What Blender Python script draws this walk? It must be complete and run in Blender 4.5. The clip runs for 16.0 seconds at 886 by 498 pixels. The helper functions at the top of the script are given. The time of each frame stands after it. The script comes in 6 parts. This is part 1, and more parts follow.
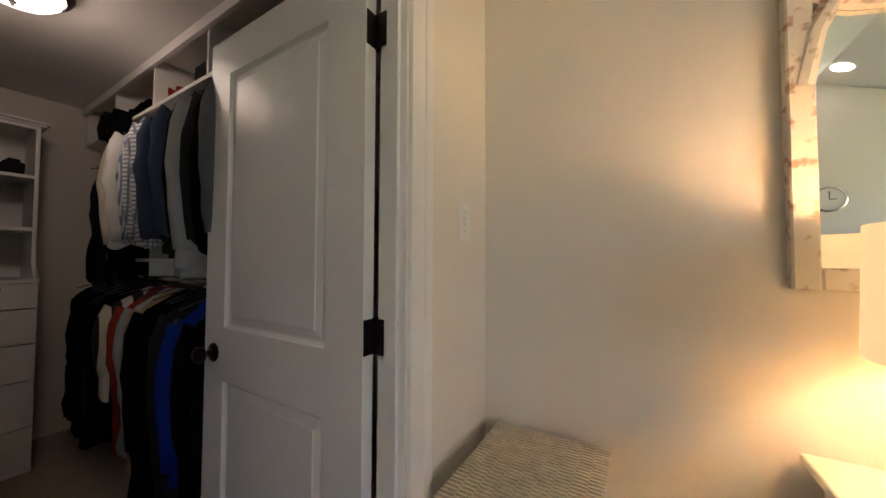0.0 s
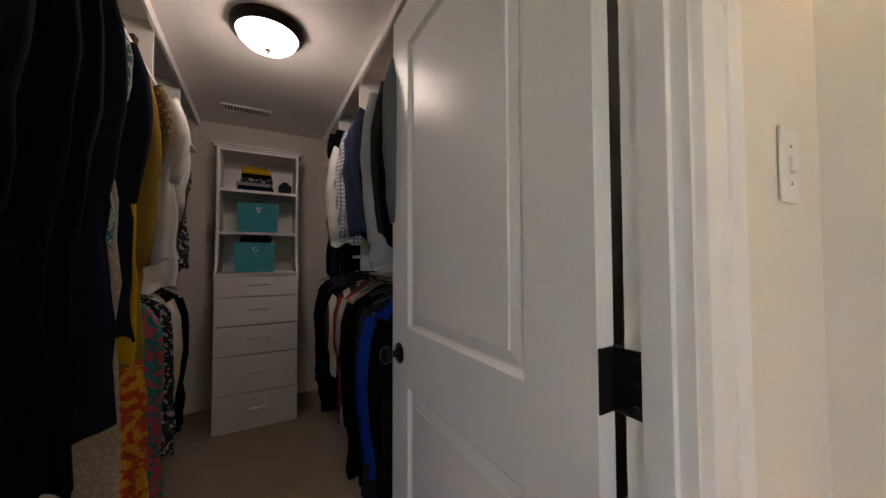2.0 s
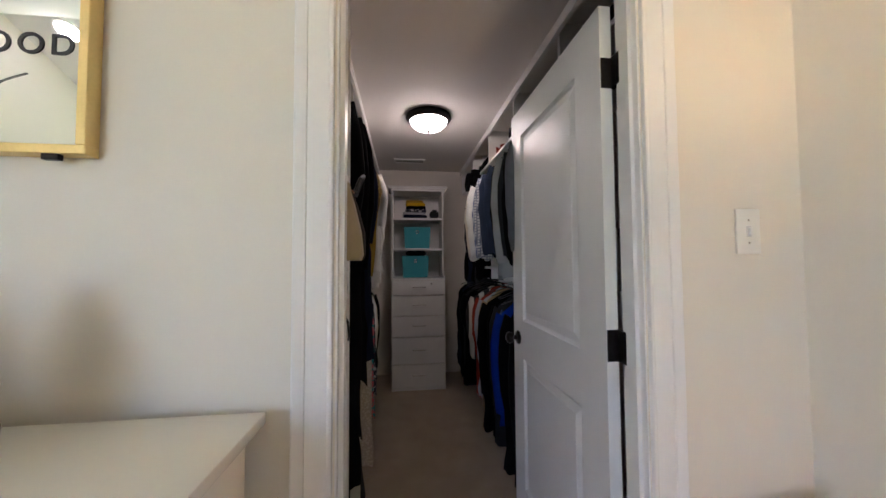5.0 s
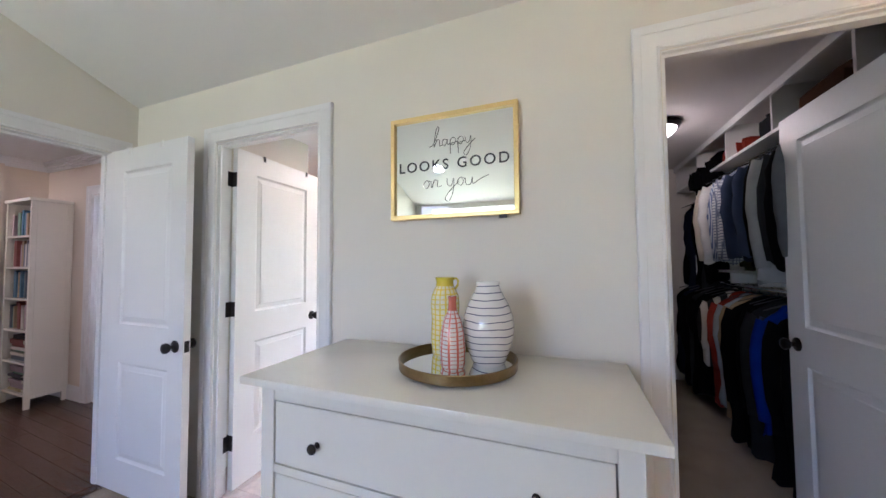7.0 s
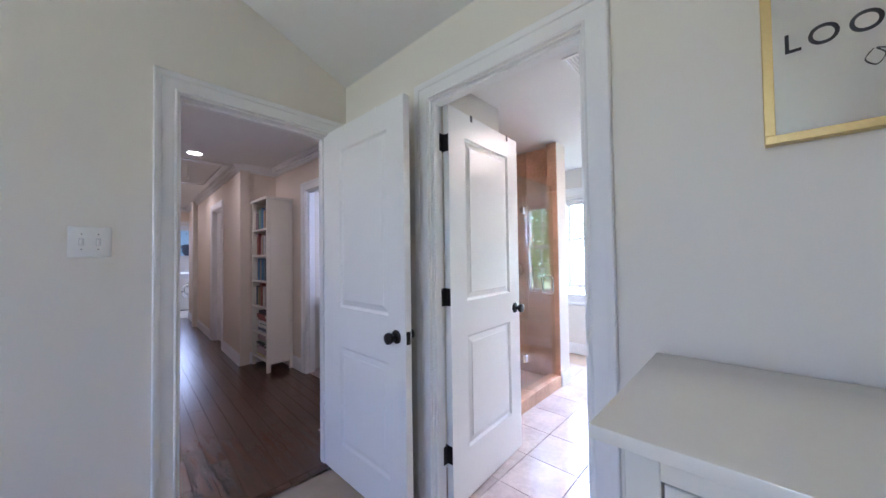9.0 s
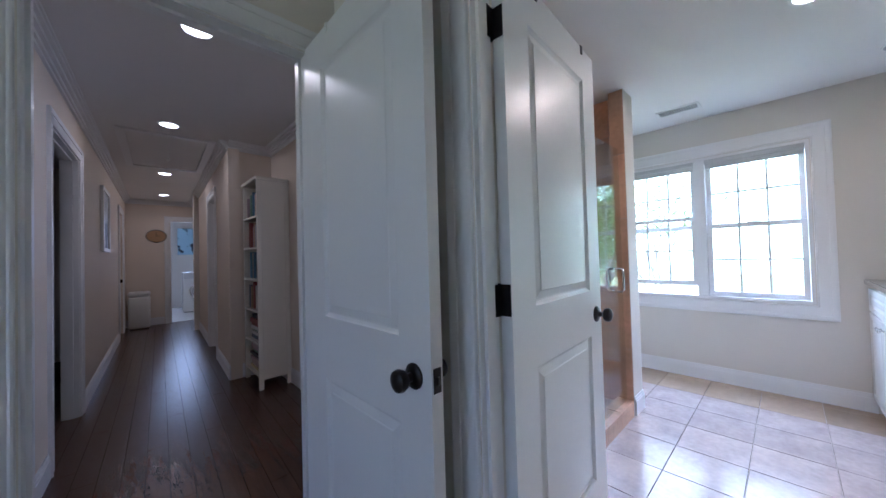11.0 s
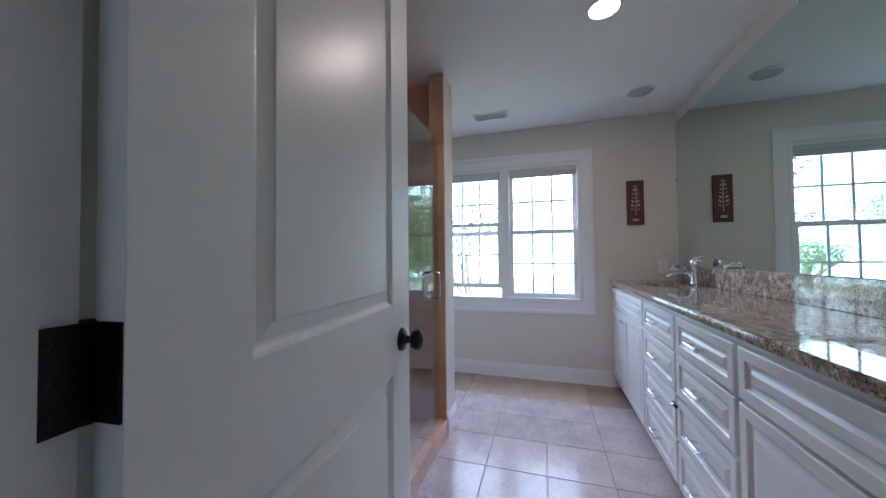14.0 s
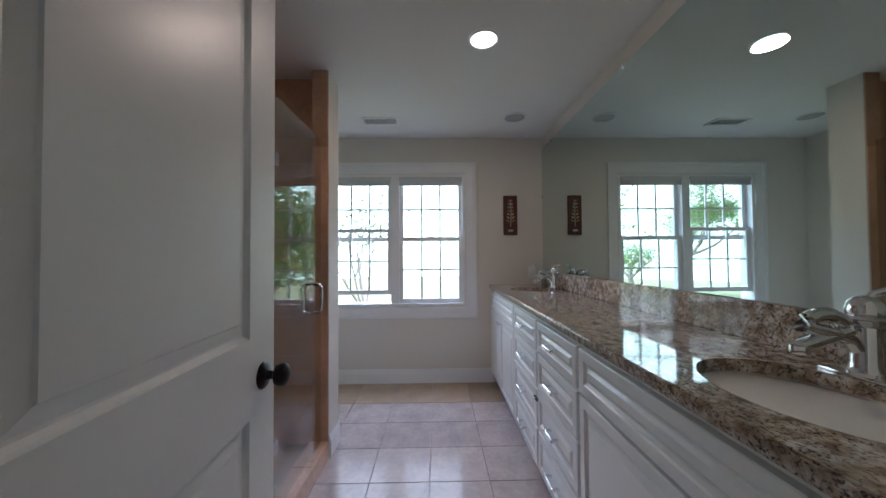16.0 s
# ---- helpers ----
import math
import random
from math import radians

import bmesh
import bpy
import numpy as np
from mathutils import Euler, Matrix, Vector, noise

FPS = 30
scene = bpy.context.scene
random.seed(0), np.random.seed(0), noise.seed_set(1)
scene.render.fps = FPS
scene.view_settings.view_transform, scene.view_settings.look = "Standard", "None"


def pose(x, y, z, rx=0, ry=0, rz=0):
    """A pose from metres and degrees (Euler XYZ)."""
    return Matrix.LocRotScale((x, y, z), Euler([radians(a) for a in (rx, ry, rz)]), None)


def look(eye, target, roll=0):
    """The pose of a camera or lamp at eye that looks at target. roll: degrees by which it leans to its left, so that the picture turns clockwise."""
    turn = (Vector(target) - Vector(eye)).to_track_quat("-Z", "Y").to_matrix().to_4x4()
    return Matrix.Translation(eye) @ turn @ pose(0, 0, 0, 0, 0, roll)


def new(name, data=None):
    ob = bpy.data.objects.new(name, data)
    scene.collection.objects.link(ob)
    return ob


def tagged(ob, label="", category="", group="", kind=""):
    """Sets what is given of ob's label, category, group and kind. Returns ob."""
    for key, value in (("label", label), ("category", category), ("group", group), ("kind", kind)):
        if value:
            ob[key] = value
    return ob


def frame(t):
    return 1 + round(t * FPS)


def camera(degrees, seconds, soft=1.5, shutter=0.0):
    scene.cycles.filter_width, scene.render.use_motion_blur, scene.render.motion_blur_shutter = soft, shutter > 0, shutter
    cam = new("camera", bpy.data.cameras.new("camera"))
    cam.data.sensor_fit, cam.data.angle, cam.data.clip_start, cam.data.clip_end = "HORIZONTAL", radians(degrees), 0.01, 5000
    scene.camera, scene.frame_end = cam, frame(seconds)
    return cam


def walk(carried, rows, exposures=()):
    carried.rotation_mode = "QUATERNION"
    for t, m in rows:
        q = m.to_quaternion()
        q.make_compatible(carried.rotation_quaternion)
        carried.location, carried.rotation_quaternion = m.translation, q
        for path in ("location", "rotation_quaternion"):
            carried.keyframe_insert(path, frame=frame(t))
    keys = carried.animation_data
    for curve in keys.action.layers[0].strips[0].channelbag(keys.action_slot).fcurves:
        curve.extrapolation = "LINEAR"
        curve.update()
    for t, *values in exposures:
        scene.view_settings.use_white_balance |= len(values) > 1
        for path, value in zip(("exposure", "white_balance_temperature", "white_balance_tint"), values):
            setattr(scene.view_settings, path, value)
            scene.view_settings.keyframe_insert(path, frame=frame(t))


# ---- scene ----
cam = camera(106.8, 16.0)
PATH = [
    (0, (0.143, -0.129, 1.255), (-0.879, 1.589, 1.319), 0.2),
    (0.5, (0.042, -0.059, 1.241), (-1.217, 1.493, 1.307), 0.1),
    (1, (-0.04, -0.002, 1.235), (-1.51, 1.352, 1.296), -0.0),
    (1.5, (-0.107, 0.041, 1.234), (-1.737, 1.199, 1.294), -0.1),
    (2, (-0.147, 0.067, 1.227), (-1.893, 1.04, 1.289), -0.2),
    (2.5, (-0.16, 0.079, 1.228), (-1.991, 0.88, 1.288), -0.4),
    (3, (-0.15, 0.086, 1.227), (-2.04, 0.736, 1.289), -0.5),
    (3.2, (-0.133, 0.078, 1.226), (-2.039, 0.684, 1.289), -0.5),
    (5.5, (0.635, -0.176, 1.321), (-1.363, -0.13, 1.395), -0.3),
    (6, (0.806, -0.269, 1.333), (-1.181, -0.483, 1.399), -0.3),
    (6.5, (0.903, -0.408, 1.341), (-1.044, -0.863, 1.407), -0.3),
    (7, (0.965, -0.567, 1.337), (-0.904, -1.275, 1.416), -0.4),
    (7.5, (0.971, -0.686, 1.334), (-0.78, -1.65, 1.408), -0.1),
    (8, (0.884, -0.891, 1.313), (-0.734, -2.065, 1.374), -0.6),
    (8.5, (0.82, -1.086, 1.289), (-0.688, -2.399, 1.34), -0.8),
    (9, (0.786, -1.321, 1.267), (-0.671, -2.691, 1.314), -0.8),
    (9.2, (0.758, -1.401, 1.259), (-0.675, -2.796, 1.312), -0.7),
    (11.3, (0.23, -1.931, 1.185), (-1.152, -3.376, 1.222), -1.6),
    (11.5, (0.167, -1.946, 1.18), (-1.215, -3.392, 1.216), -1.6),
    (12, (0.004, -2.0, 1.168), (-1.417, -3.406, 1.209), -1.4),
    (12.5, (-0.079, -2.046, 1.164), (-1.63, -3.308, 1.206), -1.1),
    (13, (-0.161, -2.051, 1.165), (-1.856, -3.112, 1.208), -1.0),
    (13.5, (-0.188, -2.053, 1.166), (-2.003, -2.891, 1.21), -1.0),
    (14, (-0.242, -2.071, 1.162), (-2.153, -2.659, 1.207), -0.6),
    (14.5, (-0.269, -2.054, 1.182), (-2.232, -2.437, 1.22), -0.6),
    (15, (-0.282, -2.048, 1.193), (-2.271, -2.256, 1.234), -0.6),
    (15.5, (-0.275, -2.038, 1.215), (-2.273, -2.11, 1.253), -0.5),
    (16, (-0.273, -2.028, 1.222), (-2.272, -1.99, 1.263), -0.4),
]
# the film camera's own brightness and white balance along the way
EXPOSURE = [
    (0.0, 2.74, 6600, 24), (0.5, 3.04, 6550, 24), (1.0, 3.17, 6450, 24), (2.0, 3.28, 6250, 24), (3.2, 3.38, 6100, 25), (5.5, 3.42, 5600, 24), (7.0, 3.20, 5350, 28),
    (8.5, 2.93, 5220, 29), (9.0, 2.86, 5150, 28), (11.5, 1.62, 4880, 22), (13.0, 1.35, 4900, 22), (16.0, 0.70, 5450, 24),
]
walk(cam, [(t, look(eye, target, roll)) for t, eye, target, roll in PATH], EXPOSURE)

# ---------------------------------------------------------------- light
world = bpy.data.worlds.new("sky")
scene.world = world
world.use_nodes = True
wn = world.node_tree.nodes
sky = wn.new("ShaderNodeTexSky")
sky.sky_type, sky.sun_disc = "NISHITA", False
sky.sun_elevation, sky.sun_rotation = radians(58), radians(16)
world.node_tree.links.new(sky.outputs[0], wn["Background"].inputs[0])
wn["Background"].inputs[1].default_value = 0.15


def lamp(name, kind, m, energy, colour, size=0.1, size_y=None, spread=None):
    data = bpy.data.lights.new(name, kind)
    data.energy, data.color = energy, colour
    if kind == "AREA":
        data.shape, data.size = ("RECTANGLE" if size_y else "DISK"), size
        data.size_y = size_y or size
        if spread:
            data.spread = radians(spread)
    elif kind == "POINT":
        data.shadow_soft_size = size
    elif kind == "SUN":
        data.angle = radians(0.5)
    ob = new(name, data)
    ob.matrix_world = m
    return ob


lamp("sun", "SUN", look((2.5, 8.5, 14), (0, 0, 0)), 5.0, (1.0, 0.95, 0.87))
DAY = (0.75, 0.85, 1.0)
WARM = (1.0, 0.84, 0.66)
TUNGSTEN = (1.0, 0.66, 0.32)
# daylight standing outside the window openings
lamp("bath_window_daylight", "AREA", look((-4.3, -2.43, 3.0), (-1.2, -2.3, 0.9)), 120, (0.69, 0.82, 1.0), 2.4, 1.5)
lamp("bedroom_window_daylight", "AREA", look((4.2, -2.0, 1.6), (0, -0.9, 1.3)), 0.8, (0.87, 0.91, 1.0), 2.2, 1.5)
# lamps that hang in the rooms
lamp("closet_bulb", "POINT", pose(-1.98, 0.09, 2.245), 0.52, (1.0, 0.80, 0.62), 0.09)
lamp("bath_downlight", "AREA", pose(-2.0, -1.77, 2.355), 3.2, (1.0, 0.74, 0.50), 0.15)
for i, (u, w) in enumerate([(0.06, -4.0), (0.05, -5.64), (0.04, -7.75), (0.03, -9.4)]):
    lamp("hall_downlight", "AREA", pose(u + math.sin(radians(3)) * min(0, w + 5.81), w, 2.395), 0.54, WARM, 0.13)
lamp("table_bulb", "POINT", pose(0.655, 0.74, 1.25), 1.8, TUNGSTEN, 0.03)
# added fill lamps inside the closed far rooms, standing in for their daylight
lamp("laundry_daylight_fill", "AREA", look((-0.9, -12.6, 1.9), (-0.5, -10.4, 1.0)), 6, DAY, 1.2, 1.2)
lamp("guest_bath_daylight_fill", "AREA", look((-2.6, -4.2, 1.6), (-0.9, -4.5, 1.2)), 4, DAY, 0.9, 1.0)
lamp("side_room_daylight_fill", "AREA", look((-2.3, -7.3, 1.6), (-0.6, -7.3, 1.2)), 2.4, DAY, 0.9, 1.0)


# ---------------------------------------------------------------- materials
def mat(name, base, rough=0.5, metal=0.0, var=0.05, scale=3.0, fine=60.0, bump=0.02, stretch=(1, 1, 1), coat=0.0, emit=None, spec=0.5, rand=0.0, sheen=0.0):
    """A surface whose colour drifts at two sizes, with fine relief."""
    m = bpy.data.materials.new(name)
    m.use_nodes = True
    nt = m.node_tree
    n, ln = nt.nodes, nt.links
    b = n["Principled BSDF"]
    b.inputs["Roughness"].default_value, b.inputs["Metallic"].default_value = rough, metal
    b.inputs["Coat Weight"].default_value, b.inputs["Specular IOR Level"].default_value = coat, spec
    b.inputs["Sheen Weight"].default_value = sheen
    geo, mp = n.new("ShaderNodeNewGeometry"), n.new("ShaderNodeMapping")
    mp.inputs["Scale"].default_value = stretch
    ln.new(geo.outputs["Position"], mp.inputs["Vector"])
    big, small = n.new("ShaderNodeTexNoise"), n.new("ShaderNodeTexNoise")
    for t, s in ((big, scale), (small, fine)):
        t.inputs["Scale"].default_value, t.inputs["Detail"].default_value = s, 4.0
        ln.new(mp.outputs[0], t.inputs["Vector"])
    mix = n.new("ShaderNodeMath")
    mix.operation = "MULTIPLY_ADD"
    ln.new(big.outputs[0], mix.inputs[0])
    mix.inputs[1].default_value = 0.65
    half = n.new("ShaderNodeMath")
    half.operation = "MULTIPLY"
    half.inputs[1].default_value = 0.35
    ln.new(small.outputs[0], half.inputs[0])
    ln.new(half.outputs[0], mix.inputs[2])
    ramp = n.new("ShaderNodeMapRange")
    ramp.inputs[1].default_value, ramp.inputs[2].default_value = 0.3, 0.7
    ramp.inputs[3].default_value, ramp.inputs[4].default_value = 1 - var, 1 + var
    ln.new(mix.outputs[0], ramp.inputs[0])
    val = ramp.outputs[0]
    if rand:
        oi = n.new("ShaderNodeObjectInfo")
        r2 = n.new("ShaderNodeMapRange")
        r2.inputs[3].default_value, r2.inputs[4].default_value = 1 - rand, 1 + rand
        ln.new(oi.outputs["Random"], r2.inputs[0])
        mm = n.new("ShaderNodeMath")
        mm.operation = "MULTIPLY"
        ln.new(val, mm.inputs[0])
        ln.new(r2.outputs[0], mm.inputs[1])
        val = mm.outputs[0]
    vm = n.new("ShaderNodeVectorMath")
    vm.operation = "SCALE"
    vm.inputs[0].default_value = base
    ln.new(val, vm.inputs["Scale"])
    ln.new(vm.outputs[0], b.inputs["Base Color"])
    if bump:
        bp = n.new("ShaderNodeBump")
        bp.inputs["Strength"].default_value, bp.inputs["Distance"].default_value = min(1.0, bump * 10), 0.002
        ln.new(small.outputs[0], bp.inputs["Height"])
        ln.new(bp.outputs[0], b.inputs["Normal"])
    if emit:
        b.inputs["Emission Color"].default_value, b.inputs["Emission Strength"].default_value = (*emit[0], 1), emit[1]
    return m


def patterned(name, a, c, kind="wave", scale=30.0, axis="Z", rough=0.8, cut=0.5, soft=0.04):
    """Cloth or glaze in two colours: stripes, blotches or checks on the object's own coordinates."""
    m = mat(name, a, rough)
    nt = m.node_tree
    n, ln = nt.nodes, nt.links
    b = n["Principled BSDF"]
    tc = n.new("ShaderNodeTexCoord")
    if kind == "wave":
        t = n.new("ShaderNodeTexWave")
        t.bands_direction = axis
        t.inputs["Distortion"].default_value = 0.3
    elif kind == "blotch":
        t = n.new("ShaderNodeTexNoise")
        t.inputs["Detail"].default_value = 1.5
    elif kind == "plaid":
        t = n.new("ShaderNodeTexWave")
        t.bands_direction = "Z"
    else:
        t = n.new("ShaderNodeTexVoronoi")
    t.inputs["Scale"].default_value = scale
    ln.new(tc.outputs["Object"], t.inputs["Vector"])
    rng = n.new("ShaderNodeMapRange")
    rng.inputs[1].default_value, rng.inputs[2].default_value = cut - soft, cut + soft
    if kind == "plaid":
        up = n.new("ShaderNodeTexWave")
        up.bands_direction = "Y"
        up.inputs["Scale"].default_value = scale
        ln.new(tc.outputs["Object"], up.inputs["Vector"])
        both = n.new("ShaderNodeMath")
        both.operation = "MAXIMUM"
        ln.new(t.outputs[1], both.inputs[0])
        ln.new(up.outputs[1], both.inputs[1])
        ln.new(both.outputs[0], rng.inputs[0])
    else:
        ln.new(t.outputs[1] if kind == "wave" else t.outputs[0], rng.inputs[0])
    mx = n.new("ShaderNodeMix")
    mx.data_type = "RGBA"
    mx.inputs[6].default_value, mx.inputs[7].default_value = (*a, 1), (*c, 1)
    ln.new(rng.outputs[0], mx.inputs[0])
    ln.new(mx.outputs[2], b.inputs["Base Color"])
    return m


M_WALL = mat("cream_wall_paint", (0.77, 0.725, 0.645), 0.75, var=0.02, scale=1.2, fine=180, bump=0.015)
M_WALL_BATH = mat("pale_bath_paint", (0.70, 0.655, 0.58), 0.6, var=0.02, scale=1.2, fine=180, bump=0.015)
M_WALL_HALL = mat("warm_hall_paint", (0.76, 0.66, 0.55), 0.7, var=0.02, scale=1.2, fine=180, bump=0.015)
M_CEIL = mat("ceiling_paint", (0.80, 0.78, 0.75), 0.8, var=0.02, scale=1.0, fine=150, bump=0.02)
M_TRIM = mat("white_trim_paint", (0.81, 0.80, 0.785), 0.35, var=0.02, scale=2.5, fine=90, bump=0.01)
M_DOOR = mat("white_door_paint", (0.80, 0.79, 0.77), 0.35, var=0.02, scale=2.0, fine=70, bump=0.012)
M_MELAMINE = mat("white_melamine", (0.76, 0.75, 0.72), 0.4, var=0.02, scale=2.0, fine=80, bump=0.005)
M_BRONZE = mat("oil_rubbed_bronze", (0.022, 0.018, 0.016), 0.32, 0.7, var=0.25, scale=25, fine=120)
M_CHROME = mat("polished_chrome", (0.78, 0.78, 0.78), 0.09, 1.0, var=0.03, bump=0.0)
M_STEEL = mat("brushed_nickel", (0.55, 0.54, 0.52), 0.25, 1.0, var=0.06, bump=0.005)
M_GOLD = mat("brushed_gold", (0.74, 0.56, 0.24), 0.38, 1.0, var=0.08, scale=9, fine=140, bump=0.01)
M_BRASS = mat("aged_brass", (0.25, 0.175, 0.08), 0.33, 1.0, var=0.2, scale=14, fine=110, bump=0.02)
M_MIRROR = mat("silvered_mirror", (0.87, 0.9, 0.88), 0.015, 1.0, var=0.0, bump=0.0)
M_MIRROR2 = mat("green_tinted_mirror", (0.65, 0.76, 0.72), 0.012, 1.0, var=0.0, bump=0.0)
M_CARPET = mat("beige_carpet", (0.33, 0.26, 0.18), 0.95, var=0.16, scale=6, fine=420, bump=0.1, sheen=0.3)
M_TILE = mat("travertine_floor_tile", (0.52, 0.43, 0.38), 0.19, var=0.20, scale=7, fine=34, bump=0.003, rand=0.08)
M_TILE_EDGE = mat("honey_travertine_tile", (0.50, 0.38, 0.26), 0.2, var=0.13, scale=6, fine=30, bump=0.003, rand=0.13)
M_GROUT = mat("grout", (0.50, 0.43, 0.36), 0.9, var=0.08, fine=200)
M_SHOWER = mat("shower_tile", (0.65, 0.405, 0.26), 0.22, var=0.22, scale=4, fine=30, bump=0.003, rand=0.14)
M_OAK = mat("dark_stained_oak", (0.072, 0.033, 0.019), 0.24, var=0.28, scale=3, fine=26, bump=0.05, stretch=(9, 0.9, 1), rand=0.12)
M_WOODGAP = mat("dark_joint", (0.02, 0.01, 0.006), 0.8)
M_WHITE = mat("white_lacquer", (0.83, 0.795, 0.70), 0.15, var=0.015, scale=2, fine=60, bump=0.006)
M_PLASTIC = mat("white_plastic", (0.80, 0.79, 0.75), 0.3, var=0.01)
M_BLACK = mat("black_plastic", (0.02, 0.02, 0.02), 0.5, var=0.1)
M_SHADE = mat("window_shade", (0.62, 0.62, 0.61), 0.8, var=0.03)
M_GLOW = mat("lamp_diffuser", (0.9, 0.88, 0.82), 0.4, var=0.0, bump=0, emit=((1.0, 0.92, 0.80), 3.4))
M_BOWL = mat("frosted_glass_bowl", (0.9, 0.86, 0.76), 0.35, var=0.06, scale=7, bump=0, emit=((1.0, 0.90, 0.74), 0.9))
M_LINEN = mat("cream_linen_shade", (0.80, 0.66, 0.42), 0.9, var=0.05, scale=14, fine=300, bump=0.03, emit=((1.0, 0.66, 0.30), 0.13))
M_PORCELAIN = mat("white_porcelain", (0.78, 0.75, 0.70), 0.08, var=0.01, bump=0)


def granite():
    """Tan and grey feldspar patches in a dark, broken mineral network."""
    m = mat("brown_speckled_granite", (0.3, 0.2, 0.13), 0.06, coat=0.3)
    nt = m.node_tree
    n, ln = nt.nodes, nt.links
    b = n["Principled BSDF"]
    for l in list(b.inputs["Normal"].links):
        ln.remove(l)
    geo = n.new("ShaderNodeNewGeometry")
    warp, patch, speck = n.new("ShaderNodeTexNoise"), n.new("ShaderNodeTexNoise"), n.new("ShaderNodeTexNoise")
    for t, s, d, r in ((warp, 30, 4, 0.6), (patch, 38, 3, 0.5), (speck, 150, 3, 0.6)):
        t.inputs["Scale"].default_value, t.inputs["Detail"].default_value, t.inputs["Roughness"].default_value = s, d, r
        ln.new(geo.outputs["Position"], t.inputs["Vector"])
    sh = n.new("ShaderNodeVectorMath")
    sh.operation = "MULTIPLY_ADD"
    ln.new(warp.outputs["Color"], sh.inputs[0])
    sh.inputs[1].default_value = (0.05, 0.05, 0.05)
    ln.new(geo.outputs["Position"], sh.inputs[2])
    cell = n.new("ShaderNodeTexVoronoi")
    cell.feature = "DISTANCE_TO_EDGE"
    cell.inputs["Scale"].default_value = 62
    ln.new(sh.outputs[0], cell.inputs["Vector"])
    tone = n.new("ShaderNodeValToRGB")
    e = tone.color_ramp.elements
    e[0].position, e[0].color = 0.36, (0.23, 0.17, 0.12, 1)
    e[1].position, e[1].color = 0.66, (0.66, 0.60, 0.53, 1)
    for p, col in ((0.46, (0.39, 0.30, 0.215, 1)), (0.55, (0.49, 0.41, 0.32, 1))):
        e.new(p).color = col
    ln.new(patch.outputs[0], tone.inputs[0])
    gate = n.new("ShaderNodeMath")
    gate.operation = "MULTIPLY_ADD"
    gate.inputs[1].default_value, gate.inputs[2].default_value = 0.75, -0.37
    ln.new(speck.outputs[0], gate.inputs[0])
    net = n.new("ShaderNodeMath")
    net.operation = "SUBTRACT"
    ln.new(cell.outputs["Distance"], net.inputs[0])
    ln.new(gate.outputs[0], net.inputs[1])
    cut = n.new("ShaderNodeMapRange")
    cut.inputs[1].default_value, cut.inputs[2].default_value = -0.05, 0.10
    ln.new(net.outputs[0], cut.inputs[0])
    mx = n.new("ShaderNodeMix")
    mx.data_type = "RGBA"
    mx.inputs[6].default_value = (0.045, 0.036, 0.032, 1)
    ln.new(cut.outputs[0], mx.inputs[0])
    ln.new(tone.outputs[0], mx.inputs[7])
    ln.new(mx.outputs[2], b.inputs["Base Color"])
    return m


def clear_glass(name, tint=(1, 1, 1)):
    m = bpy.data.materials.new(name)
    m.use_nodes = True
    n, ln = m.node_tree.nodes, m.node_tree.links
    for x in list(n):
        if x.type != "OUTPUT_MATERIAL":
            n.remove(x)
    out = [x for x in n if x.type == "OUTPUT_MATERIAL"][0]
    tr, gl, mx, fr = n.new("ShaderNodeBsdfTransparent"), n.new("ShaderNodeBsdfGlossy"), n.new("ShaderNodeMixShader"), n.new("ShaderNodeLayerWeight")
    tr.inputs[0].default_value = (*tint, 1)
    gl.inputs["Roughness"].default_value = 0.01
    fr.inputs[0].default_value = 0.5
    pw, ma = n.new("ShaderNodeMath"), n.new("ShaderNodeMath")
    pw.operation, ma.operation = "POWER", "MULTIPLY_ADD"
    pw.inputs[1].default_value, ma.inputs[1].default_value, ma.inputs[2].default_value = 4.0, 0.8, 0.045
    ln.new(fr.outputs["Facing"], pw.inputs[0])
    ln.new(pw.outputs[0], ma.inputs[0])
    ln.new(ma.outputs[0], mx.inputs[0])
    ln.new(tr.outputs[0], mx.inputs[1])
    ln.new(gl.outputs[0], mx.inputs[2])
    ln.new(mx.outputs[0], out.inputs[0])
    return m


M_GRANITE = granite()
M_GLASS = clear_glass("clear_pane")
M_SHOWERGLASS = clear_glass("shower_glass", (0.93, 0.96, 0.94))


# ---------------------------------------------------------------- mesh helpers
def bx(bm, x0, x1, y0, y1, z0, z1, bevel=0.0, seg=1, m=None):
    """A box between two corners, its edges rounded by bevel."""
    r = bmesh.ops.create_cube(bm, size=1.0)["verts"]
    t = Matrix.Translation(((x0 + x1) / 2, (y0 + y1) / 2, (z0 + z1) / 2)) @ Matrix.Diagonal((abs(x1 - x0), abs(y1 - y0), abs(z1 - z0), 1))
    bmesh.ops.transform(bm, matrix=(m @ t if m else t), verts=r)
    if bevel:
        es = list({e for v in r for e in v.link_edges})
        bmesh.ops.bevel(bm, geom=es, offset=bevel, segments=seg, affect="EDGES", profile=0.5)
    return bm


def boxes(*rows, bevel=0.0, seg=1):
    bm = bmesh.new()
    for r in rows:
        bx(bm, *r, bevel=bevel, seg=seg)
    return bm


